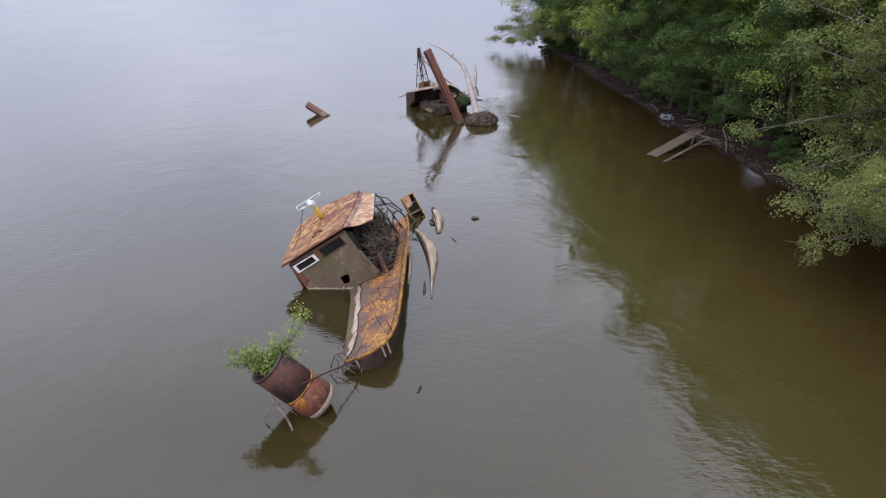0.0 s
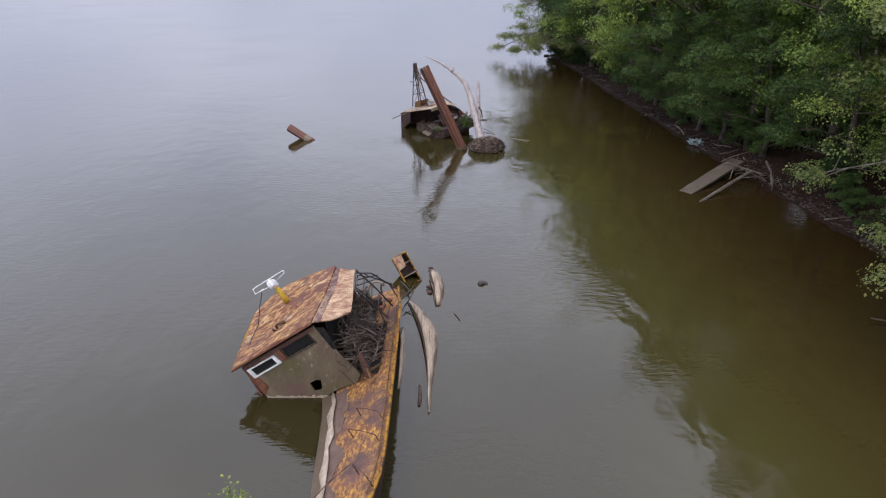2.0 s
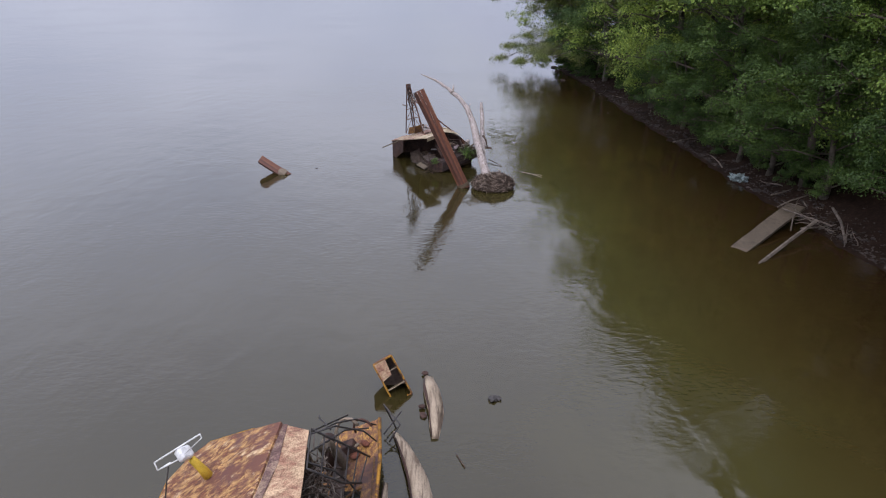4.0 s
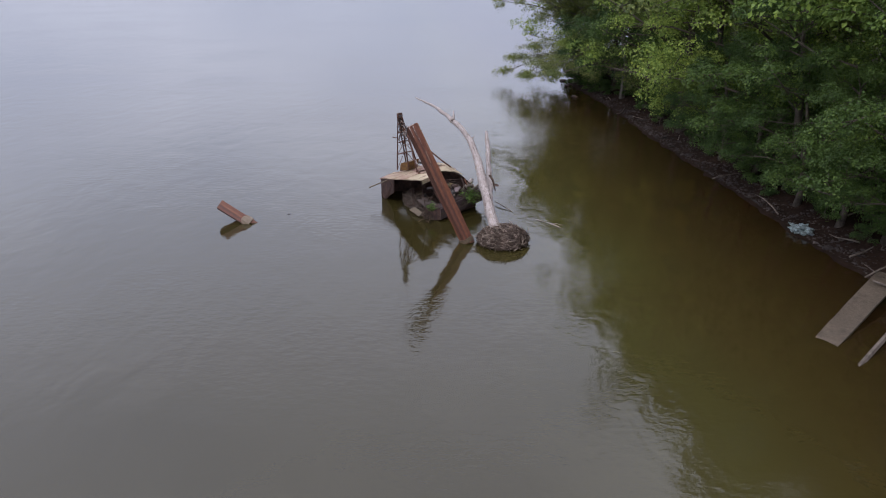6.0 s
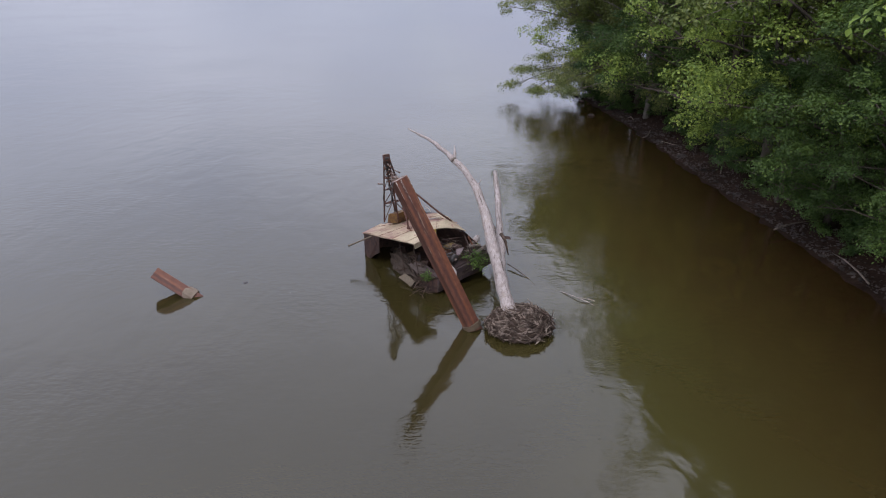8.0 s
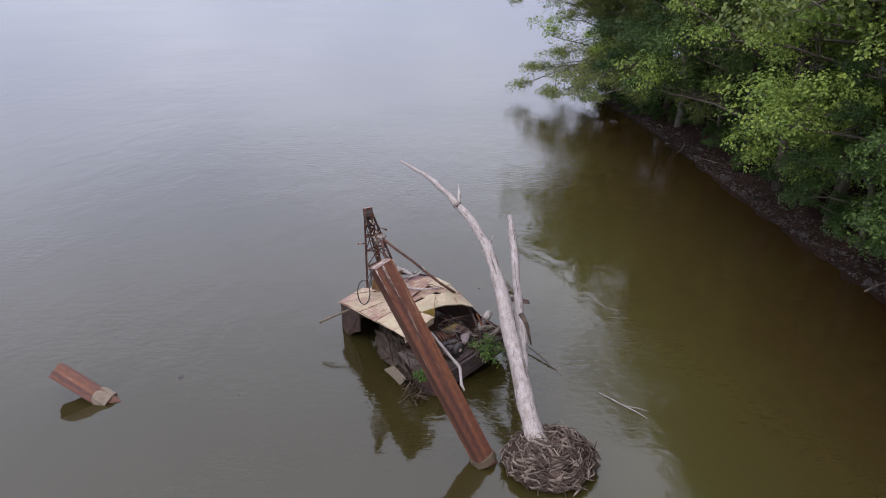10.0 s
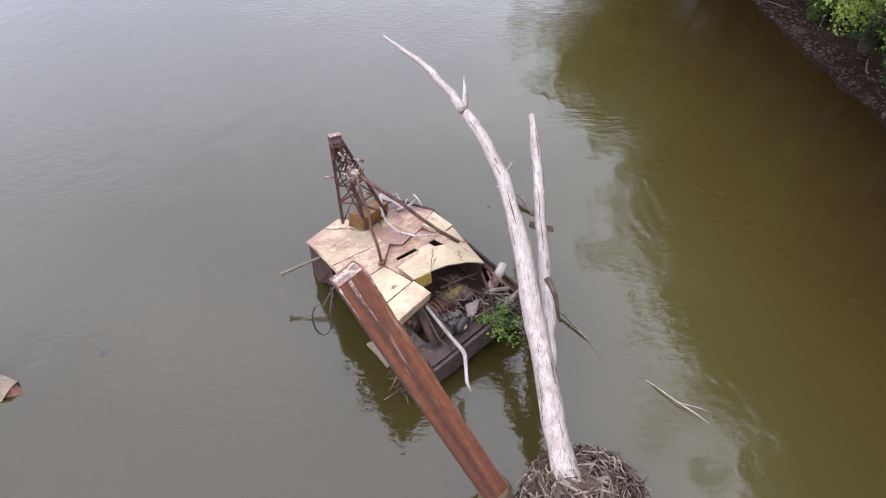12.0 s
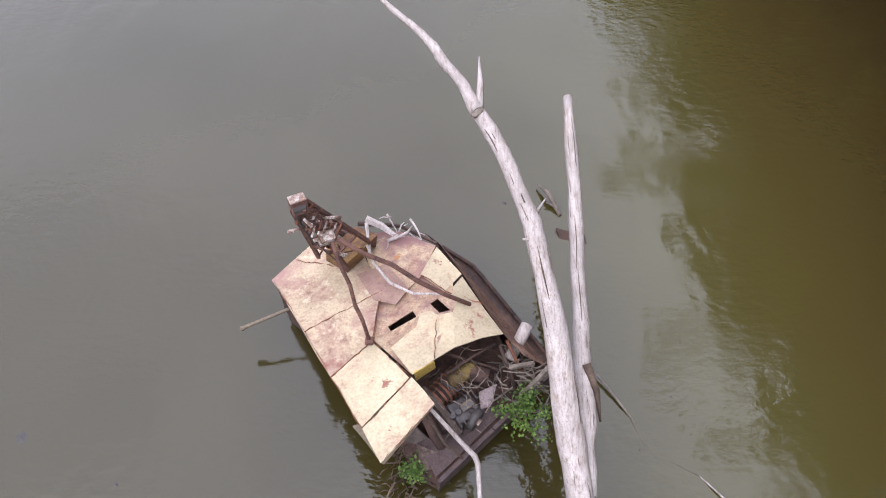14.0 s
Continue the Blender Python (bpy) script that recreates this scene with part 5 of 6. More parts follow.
for k, (lo, hi) in enumerate(((-0.78, -0.54), (-0.53, -0.27), (-0.26, 0.04))):
    for m0, m1 in ((0.0, 0.44), (0.445, 1.0)) if k != 1 else ((0.0, 0.68), (0.685, 1.0)):
        pa, pb = f0.lerp(f1, m0), f0.lerp(f1, m1)
        part("hull_plank", slab(B(), [bp(pa.x, pa.y, lo), bp(pb.x, pb.y, lo), bp(pb.x, pb.y, hi), bp(pa.x, pa.y, hi)], (0.05 + 0.01 * k, -0.055 - 0.012 * k, 0)), DECK_DARK if k != 1 else HULL_PLANK, barge, "dark weathered hull planking")
side_poly = [bp(2.98, 77.25, 0.02), bp(1.74, 79.25, 0.02), bp(0.32, 81.5, 0.02), (-0.25, 81.0, 2.15), (0.22, 80.35, 2.38), (0.88, 79.25, 2.5), (1.86, 77.65, 2.25), (2.3, 77.3, 1.9)]
part("side_plate", rough_slab(B(), side_poly, (0.03, 0.02, -0.05), 0.4, 0.05, 33), SIDE_RUST, barge, "mauve-brown inclined side plate")


def rz(x, y):
    return 16.004 + 0.201 * x - 0.16777 * y


def sag(p):
    """The roof sags towards its port edge."""
    x, y, z = p
    w = max(0.0, min(1.0, 1 - (0.855 * (x + 4.5) + 0.519 * (y - 79.7)) / 4))
    return Vector((x, y + 0.12 * w, z - 0.3 * w))


def rp(x, y, lift=0.0):
    return sag((x, y, rz(x, y) + lift))


PL = (0.01, 0.01, -0.05)
plate_a = [(-4.5, 79.7), (-3.45, 80.95), (-2.75, 80.0), (-1.95, 80.35), (-1.35, 78.9), (-1.5, 77.3), (-2.45, 76.35)]
part("roof_plate", rough_slab(B(), [rp(*p) for p in plate_a], PL, 0.45, 0.04, 5), TAN_PLATE, barge, "tan roof plate with rust stains")
plate_b = [(-1.95, 80.37), (-2.0, 81.0), (-1.0, 81.0), (0.1, 80.2), (-0.3, 79.2), (-0.85, 78.55), (-1.33, 78.88)]
part("roof_plate", rough_slab(B(), [rp(*p, 0.005) for p in plate_b], PL, 0.45, 0.05, 6), PINK_PLATE, barge, "rust-stained pinkish roof plate")
plate_c = [(-2.43, 76.33), (-1.48, 77.27), (-0.52, 76.15), (-1.58, 74.95)]
part("roof_plate", rough_slab(B(), [rp(*p, 0.01) for p in plate_c], PL, 0.4, 0.04, 12), BEIGE_PLATE, barge, "faded beige roof plate")
plate_d = [(-1.57, 74.92), (-0.5, 76.13), (0.05, 75.4), (-1.1, 74.1)]
part("roof_plate", rough_slab(B(), [rp(*p, 0.02) for p in plate_d], PL, 0.4, 0.04, 14), BEIGE_PLATE, barge, "faded beige front roof plate")
part("roof_lip", slab(B(), [rp(0.05, 75.4, 0.0), rp(-1.1, 74.1, 0.0), rp(-1.05, 74.15, -0.28), rp(0.02, 75.45, -0.28)], (-0.03, 0.03, 0)), BEIGE_PLATE, barge)
base_plate = [(-2.3, 80.9), (-1.24, 81.1), (-0.05, 80.2), (0.45, 79.2), (0.62, 78.3), (0.1, 77.0), (-0.52, 76.3), (-1.5, 77.4), (-1.95, 78.9), (-1.75, 80.2)]
hole_a = [(-1.12, 77.72), (-1.04, 77.56), (-0.40, 77.93), (-0.50, 78.13)]
hole_b = [(-0.06, 78.30), (0.17, 77.98), (0.45, 78.02), (0.12, 78.44)]
part("roof_plate", wall_with_holes(B(), [rp(*p, -0.08) for p in base_plate], [[rp(*p, -0.08) for p in hole_a], [rp(*p, -0.08) for p in hole_b]], PL), PINK_PLATE, barge, "rust-stained centre plate with two open hatches")
# starboard plates, bent downwards
plate_e = [sag(p) for p in ((0.12, 80.2, 2.56), (0.75, 79.2, 2.72), (0.3, 78.6, 2.86), (-0.3, 79.2, 2.72))]
part("roof_plate", rough_slab(B(), plate_e, PL, 0.4, 0.03, 15), BEIGE_PLATE, barge, "faded beige starboard plate")
plate_f = [sag(p) for p in ((0.78, 79.15, 2.72), (1.3, 78.3, 2.60), (1.78, 77.6, 2.44), (1.2, 77.35, 2.76), (0.55, 77.0, 2.98), (0.05, 76.6, 3.10), (-0.48, 76.2, 3.16), (-1.0, 77.0, 2.94), (-0.38, 77.55, 2.98), (-0.3, 77.95, 2.92), (-0.05, 78.0, 2.95), (0.15, 77.85, 3.0), (0.5, 77.92, 3.02), (0.6, 78.2, 2.98), (0.5, 78.7, 2.90))]
part("roof_plate", rough_slab(B(), plate_f, PL, 0.35, 0.03, 16), BEIGE_PLATE, barge, "bent beige starboard plate with torn openings")
part("bare_patch", rough_slab(B(), [rp(-2.05, 79.5, 0.03), rp(-1.25, 79.75, 0.035), rp(-0.62, 78.8, 0.035), rp(-0.95, 78.3, 0.03), rp(-1.5, 78.55, 0.035)], (0, 0, -0.012), 0.3, 0.015, 27), PATCH_MAUVE, barge, "mauve-brown patch of bare rusted steel")
part("rear_beam", tube(B(), [(-2.1, 81.15, 2.28), (-0.9, 81.1, 2.24), (0.12, 80.35, 2.46)], [0.07, 0.06, 0.05], 5), RUST_DARK, barge, "dark rusted beam along the roof's rear edge")
SEAMS = [((-2.43, 76.34), (-1.49, 77.27)), ((-1.57, 74.94), (-0.52, 76.14)), ((-1.5, 77.3), (-0.5, 76.15)), ((-3.3, 77.75), (-1.4, 78.8)), ((-3.9, 80.3), (-2.7, 79.9)), ((-2.45, 76.36), (-1.1, 74.15)), ((-4.46, 79.66), (-2.5, 76.45)), ((-0.48, 76.1), (0.02, 75.42)), ((-1.06, 74.15), (0.0, 75.36)), ((-1.45, 77.35), (-1.32, 78.85))]
for a, b in SEAMS:
    pts = []
    for k in range(13):
        t_ = k / 12
        x_, y_ = a[0] + (b[0] - a[0]) * t_, a[1] + (b[1] - a[1]) * t_
        pts.append(rp(x_ + rng.uniform(-0.03, 0.03), y_ + rng.uniform(-0.03, 0.03), 0.028))
    part("weld_seam", tube(B(), pts, [rng.uniform(0.003, 0.019) for _ in pts], 6, flat=0.6), RUST, barge, "ragged rusted seam")
for a, b in (((0.05, 76.62, 3.14), (0.1, 77.7, 3.04)), ((-0.3, 79.15, 2.77), (0.3, 78.62, 2.9)), ((0.3, 78.6, 2.9), (1.3, 78.35, 2.64))):
    part("weld_seam", tube(B(), crooked(sag(a), sag(b), 8, 0.04, rng), 0.014, 6, flat=0.6), RUST, barge, "ragged rusted seam")
# cabin posts and walls below the roof
part("cabin_wall", slab(B(), [rp(-4.42, 79.65, -0.05), rp(-3.3, 77.8, -0.05), (-3.35, 78.1, 0.85), (-3.75, 78.8, 0.35), (-4.25, 79.45, -0.4)], (0.06, 0.04, 0)), RUST_DARK, barge, "dark corner wall plate")
part("cabin_wall", slab(B(), [rp(-4.40, 79.7, -0.05), rp(-3.4, 80.9, -0.05), (-3.4, 80.9, -0.4), (-4.40, 79.7, -0.4)], (0.05, -0.05, 0)), RUST_DARK, barge)
part("cabin_wall", slab(B(), [rp(-3.4, 80.9, -0.06), rp(-0.9, 80.95, -0.06), (-0.9, 80.95, 0.1), (-3.4, 80.9, -0.4)], (0, -0.05, 0)), RUST_DARK, barge)
part("cabin_wall", slab(B(), [(-0.9, 80.9, 2.1), (0.1, 80.1, 2.45), (1.65, 77.7, 2.3), (1.9, 77.9, 1.0), (0.3, 80.3, 0.6), (-0.9, 80.9, 0.3)], (-0.05, 0, 0)), RUST_DARK, barge)
for x, y in ((-2.05, 76.1), (-0.55, 76.2), (-1.2, 74.75), (1.65, 77.6)):
    part("post", tube(B(), [rp(x, y, -0.08) if x < 0.5 else (x, y, 2.36), (x + 0.35, y + 0.45, bz(x, y) - 0.4)], 0.024, 5), RUST_DARK, barge)
part("yellow_panel", slab(B(), [(-0.42, 76.3, 3.0), (0.05, 76.62, 2.95), (0.08, 76.68, 2.45), (-0.38, 76.35, 2.45)], (-0.02, 0.03, 0)), DULL_YELLOW, barge, "dull yellow panel under the roof")
# lattice mast with its stays
MT = Vector((-2.77, 78.47, 6.56))
legs_top = [MT + Vector(o) for o in ((-0.13, -0.12, 0), (0.13, -0.12, 0), (0.13, 0.12, 0), (-0.13, 0.12, 0))]
legs_bot = [Vector(p) for p in ((-3.15, 80.2, 2.0), (-2.25, 79.55, 2.4), (-1.6, 80.4, 2.3), (-2.45, 80.9, 2.0))]
for a, b in zip(legs_bot, legs_top):
    part("mast_leg", tube(B(), [a, b], [0.07, 0.055], 4), MAST_RUST, barge)
LEVELS = [0.0, 0.3, 0.52, 0.7, 0.84, 1.0]
for lev, (t0, t1) in enumerate(zip(LEVELS, LEVELS[1:])):
    for k in range(4):
        a0, a1 = legs_bot[k].lerp(legs_top[k], t0), legs_bot[k].lerp(legs_top[k], t1)
        b0, b1 = legs_bot[(k + 1) % 4].lerp(legs_top[(k + 1) % 4], t0), legs_bot[(k + 1) % 4].lerp(legs_top[(k + 1) % 4], t1)
        if lev:
            part("rung", tube(B(), [a0, b0], 0.04, 4), MAST_RUST, barge)
        if (lev + k) % 2:
            part("brace", tube(B(), [a0 if lev % 2 else b0, b1 if lev % 2 else a1], 0.028, 4), MAST_RUST, barge)
part("mast_channel", tube(B(), [MT + Vector((0.0, 0.02, -0.1)), MT + Vector((0.12, 0.22, -1.0)), MT + Vector((0.3, 0.4, -1.7))], [0.11, 0.10, 0.08], 4), DARK_STEEL, barge, "blackened channel inside the mast")
sheave_box = part("stay_anchor", block(B(), Matrix.Translation((-2.36, 78.5, 5.32)) @ Euler((0.3, 0.2, 0.5)).to_matrix().to_4x4(), (0.34, 0.24, 0.3), 0.03), GUANO, barge, "bird-stained anchor block of the stays")
for k in range(6):
    part("guide_bar", tube(B(), [(-2.62 + 0.09 * k, 78.3 + 0.05 * k, 5.62 - 0.07 * k), (-2.52 + 0.09 * k, 78.7 + 0.05 * k, 5.75 - 0.10 * k)], 0.026, 5), (GUANO, RUST)[k % 2], sheave_box)
for a, b in (((-3.02, 79.2, 4.75), (-3.35, 79.0, 4.85)), ((-2.35, 78.75, 5.75), (-2.05, 78.9, 5.55))):
    part("pulley_arm", tube(B(), [a, b], [0.03, 0.05], 8), GUANO, barge, "bird-stained pulley arm", True)
head = part("mast_head", block(B(), Matrix.Translation(MT + Vector((0, 0, 0.0))) @ Matrix.Rotation(radians(25), 4, "Z") @ Matrix.Rotation(radians(-14), 4, "X"), (0.36, 0.30, 0.36), 0.03), MAST_RUST, barge, "boxy mast head with sheave")
part("cap", block(B(), Matrix.Translation(MT + Vector((0, 0.0, 0.2))) @ Matrix.Rotation(radians(25), 4, "Z") @ Matrix.Rotation(radians(-14), 4, "X"), (0.34, 0.28, 0.03), 0.008), GUANO, head, "bird-stained top plate")
part("sheave", tube(B(), [MT + Vector((-0.12, -0.1, -0.02)), MT + Vector((0.12, 0.02, -0.02))], 0.15, 12), DARK_STEEL, head)
part("mast_base", rough_slab(B(), [(-2.95, 80.15, 1.9), (-2.3, 79.6, 2.15), (-1.55, 80.5, 2.15), (-2.2, 81.0, 1.85)], (0.08, -0.1, 0.66), 0.4, 0.03, 3), OCHRE, barge, "brown-ochre mast base box")
for a, b, r0 in (((-2.25, 78.5, 5.3), (-1.53, 77.24, 2.80), 0.06), ((-2.15, 78.55, 5.25), (0.95, 78.25, 2.8), 0.065), ):
    part("stay", tube(B(), crooked(a, b, 5, 0.08, rng), r0 * 0.9, 6), MAST_RUST, barge, "rusty tubular stay", True)
solo("driftwood_branch", tube(B(), [sag(p) for p in ((-1.75, 80.0, 2.95), (-1.55, 79.6, 2.65), (-1.1, 78.95, 2.72), (-0.5, 78.55, 2.86), (0.25, 78.45, 2.98))], [0.035, 0.045, 0.045, 0.04, 0.03], 6), DEAD_WOOD, "bent pale branch lying on the cabin roof", "driftwood", smooth=True)
part("stay_foot", block(B(), Matrix.Translation((-1.53, 77.24, 2.79)), (0.2, 0.2, 0.14), 0.03), MAST_RUST, barge)
for k in range(9):
    p = lerp((-2.75, 78.5, 6.3), (-2.1, 78.6, 4.6), k / 8)
    part("guano_patch", block(B(), Matrix.Translation(p + Vector((rng.uniform(-.16, .16), rng.uniform(-.2, .05), 0))) @ Euler((rng.random(), rng.random(), rng.random())).to_matrix().to_4x4(), (0.12, 0.09, 0.04), 0.015), GUANO, barge, "white bird-stained plate scrap")
# machinery on the open deck
eng = part("engine_block", block(B(), Matrix.Translation((0.75, 75.95, 1.35)) @ Matrix.Rotation(radians(35), 4, "Z") @ Matrix.Rotation(radians(12), 4, "Y"), (0.75, 0.6, 0.6), 0.06), ENGINE, barge, "oily engine block")
for k in range(4):
    part("cylinder_head", tube(B(), [(0.52 + 0.14 * k, 75.75 + 0.1 * k, 1.6), (0.5 + 0.14 * k, 75.73 + 0.1 * k, 1.78)], 0.075, 8), ENGINE, eng)
part("drum", tube(B(), [(0.05, 76.25, 1.5), (0.75, 76.95, 1.55)], 0.30, 14), RUST_DARK, barge, "rusted winch drum", True)
part("flywheel", tube(B(), [(0.98, 75.78, 1.5), (1.12, 75.68, 1.5)], 0.30, 18), DARK_STEEL, barge, "dark flywheel at the engine's end", True)
part("flywheel_hub", tube(B(), [(1.10, 75.69, 1.5), (1.17, 75.64, 1.5)], 0.09, 10), GUANO, barge, smooth=True)
for k in range(7):
    part("drum_rib", tube(B(), [(0.05 + 0.1 * k, 76.25 + 0.1 * k, 1.5 + 0.007 * k), (0.09 + 0.1 * k, 76.29 + 0.1 * k, 1.503 + 0.007 * k)], 0.325, 14), RUST, barge)
part("drum", tube(B(), [(0.95, 76.9, 1.75), (1.4, 76.75, 1.7)], 0.22, 12), RUST_DARK, barge, "rusted winch drum", True)
for k in range(5):
    part("rib", block(B(), Matrix.Translation((0.5 + 0.11 * k, 75.72 + 0.077 * k, 1.42)) @ Matrix.Rotation(radians(35), 4, "Z") @ Matrix.Rotation(radians(12), 4, "Y"), (0.04, 0.66, 0.5), 0.01), ENGINE, eng)
part("valve_cover", block(B(), Matrix.Translation((0.85, 76.02, 1.7)) @ Matrix.Rotation(radians(35), 4, "Z"), (0.36, 0.2, 0.1), 0.03), CONCRETE, eng, "pale grey valve cover")
part("gearbox", block(B(), Matrix.Translation((0.3, 75.75, 1.25)) @ Matrix.Rotation(radians(35), 4, "Z"), (0.4, 0.45, 0.45), 0.08), RUST_DARK, barge, "rusted gearbox")
part("beam", tube(B(), [(-0.4, 76.0, 1.5), (0.9, 77.2, 1.9)], 0.07, 4), RUST_DARK, barge)
part("beam", tube(B(), [(0.3, 77.2, 2.2), (1.7, 77.0, 1.6)], 0.04, 4), RUST_DARK, barge)
part("hose", tube(B(), [(0.2, 76.5, 2.1), (0.6, 76.3, 1.95), (0.9, 76.5, 1.8), (1.1, 76.2, 1.7), (1.3, 76.4, 1.85)], 0.03, 6), DARK_STEEL, barge, smooth=True)
part("pipe", tube(B(), [(-0.35, 76.05, 2.0), (0.05, 75.4, 1.45), (0.25, 75.15, 1.2)], 0.14, 8), RUST_DARK, barge, smooth=True)
part("pipe", tube(B(), [(1.7, 77.4, 2.2), (2.0, 76.9, 1.6), (2.15, 76.5, 1.3)], 0.05, 6), RUST_DARK, barge, smooth=True)
part("pipe", tube(B(), [(1.9, 77.6, 2.1), (2.3, 77.0, 1.5)], 0.05, 6), RUST, barge, smooth=True)
part("pipe", tube(B(), [(0.35, 76.6, 2.3), (1.0, 77.1, 2.2), (1.6, 77.5, 2.1)], 0.035, 6), RUST_DARK, barge, smooth=True)
part("front_plate", rough_slab(B(), [bp(-0.4, 75.3, 0.25), bp(0.3, 75.0, 0.12), bp(1.0, 75.6, 0.12), bp(0.2, 74.75, 0.02), bp(-0.3, 74.65, 0.05)], (0, 0, -0.05), 0.4, 0.03), HULL_PLANK, barge, "purplish-brown deck sheet")
part("deck_sheet", rough_slab(B(), [bp(-0.42, 75.35, 0.16), bp(0.10, 74.5, 0.09), bp(1.75, 76.0, 0.09), bp(1.3, 76.3, 0.14), bp(0.35, 75.6, 0.2)], (0, 0, -0.04), 0.4, 0.03, 23), DECK_DARK, barge, "dark purplish deck sheet before the machinery")
part("loose_plate", rough_slab(B(), [(1.15, 76.3, 1.85), (1.6, 76.5, 1.9), (1.45, 76.0, 1.7), (1.2, 75.95, 1.65)], (0, 0, -0.03), 0.3, 0.03), PURPLE_PLATE, barge, "greyish-purple loose plate")
part("beam", tube(B(), [(-0.28, 76.35, 1.95), (0.2, 75.9, 1.7), (0.66, 75.4, 1.42)], 0.13, 4), HULL_PLANK, barge, "wide dark brown deck beam")
part("fuel_tank", tube(B(), [(0.42, 76.55, 1.75), (0.5, 76.62, 1.78), (1.0, 76.98, 1.8), (1.08, 77.04, 1.8)], [0.12, 0.19, 0.19, 0.12], 12), BRASS, barge, "dull ochre fuel tank", True)
part("plank", tube(B(), [(2.3, 76.35, 1.6), (2.95, 76.95, 1.85)], 0.085, 4, flat=0.45), GREY_STICK, barge, "pale splintered plank")
part("plank", tube(B(), [(1.95, 77.0, 1.75), (2.6, 77.1, 1.8)], 0.07, 4, flat=0.45), GREY_STICK, barge, "pale splintered plank")
part("wire", tube(B(), [(0.5, 76.7, 2.1), (0.75, 76.35, 2.05), (1.1, 76.35, 2.0), (1.35, 76.6, 2.1), (1.5, 76.45, 2.0), (1.5, 76.1, 1.8), (1.3, 75.85, 1.65)], 0.016, 5), GREY_STICK, barge, smooth=True)
part("loose_plate", rough_slab(B(), [(-2.1, 76.0, 0.25), (-1.74, 76.0, 0.47), (-1.12, 75.25, 0.36), (-1.36, 75.15, 0.08)], (0.02, 0.03, 0.03), 0.3, 0.05, 5), CONCRETE, barge, "grey loose plate hanging at the front")
part("loose_plate", rough_slab(B(), [(-1.57, 76.36, 0.9), (-0.96, 76.16, 1.2), (-0.06, 75.4, 0.95), (-0.18, 75.2, 0.5), (-0.7, 75.4, 0.5), (-1.04, 75.77, 0.6)], (0.02, 0.03, -0.04), 0.3, 0.06, 6), PURPLE_GREY, barge, "dark torn sheet under the roof's front edge")
part("loose_plate", rough_slab(B(), [(-0.3, 75.0, 0.3), (0.0, 74.42, 0.5), (0.45, 74.5, 0.25), (0.2, 74.9, 0.1)], (0.02, 0.02, -0.04), 0.3, 0.04, 7), PURPLE_GREY, barge, "dark torn sheet at the hull's tip")
for k in range(11):
    t_ = k / 10
    px_, py_ = -2.7 + 2.3 * t_ + rng.uniform(-0.2, 0.3), 79.4 - 3.6 * t_ + rng.uniform(0.2, 0.9)
    m_ = Matrix.Translation((px_, py_, max(0.15, bz(px_, py_) + rng.uniform(0.0, 0.45)))) @ Euler((rng.uniform(-.7, .7), rng.uniform(-.7, .7), rng.uniform(0, 3))).to_matrix().to_4x4()
    part("scrap", block(B(), m_, (rng.uniform(0.35, 0.8), rng.uniform(0.25, 0.6), rng.uniform(0.05, 0.3)), 0.02), (RUST_DARK, SILT, RUST_DARK, ENGINE)[k % 4], barge, "rusted scrap under the roof")
for pts in ([(-2.95, 78.4, 6.5), (-2.75, 78.7, 5.0), (-2.5, 79.0, 3.9), (-2.3, 79.3, 2.9)],):
    part("cable", tube(B(), crooked(pts[0], pts[1], 2, 0.05, rng)[:-1] + [Vector(p) for p in pts[1:]], 0.02, 5), DARK_STEEL, barge, smooth=True)
for k in range(34):
    c_ = lerp((-2.74, 78.5, 6.3), (-2.35, 79.1, 4.2), k / 33) + Vector((rng.uniform(-.22, .22), rng.uniform(-.25, .1), 0))
    m_ = Matrix.Translation(c_) @ Euler((rng.uniform(0, 3), rng.uniform(0, 3), rng.uniform(0, 3))).to_matrix().to_4x4()
    part("mast_bracket", block(B(), m_, (rng.uniform(0.1, 0.3), rng.uniform(0.05, 0.11), 0.04), 0.01), (RUST, RUST_DARK, GUANO, RUST, DARK_STEEL)[k % 5], barge, "bent bracket on the mast")
# silt and wreckage washed under the port side of the roof
bm = B()
g = bmesh.ops.create_icosphere(bm, subdivisions=4, radius=1.0)
turn_m = Matrix.Translation((-1.7, 77.5, 0.05)) @ Matrix.Rotation(radians(-63), 4, "Z")
for v in g["verts"]:
    c = v.co.copy()
    v.co = turn_m @ (Vector((c.x * 1.9, c.y * 0.62, c.z * 0.75)) * (1 + 0.35 * noise.noise(c * 2.8) + 0.18 * noise.noise(c * 7.0)))
solo("silt_mound", bm, SILT_DARK, "dark silt and wreckage washed under the cabin roof", "mud")
solo("timber_post", tube(B(), [(-1.8, 80.75, 2.85), (-1.74, 80.4, 2.75), (-1.69, 79.95, 2.5)], 0.05, 6), DEAD_WOOD, "upright grey timber leaning behind the mast", "timber")
solo("timber_beam", tube(B(), [(-1.85, 81.1, 2.55), (-1.4, 80.9, 2.5), (-0.95, 80.6, 2.36)], [0.12, 0.1, 0.06], 5, flat=0.5), DEAD_WOOD, "weathered grey timber lying behind the mast", "timber")
solo("driftwood_branch", tube(B(), [(-1.25, 80.55, 2.3), (-0.95, 80.6, 2.4), (-0.7, 80.72, 2.46), (-0.55, 80.9, 2.52)], [0.05, 0.05, 0.04, 0.02], 6), DEAD_WOOD, "curved bleached branch on the roof's rear edge", "driftwood", smooth=True)
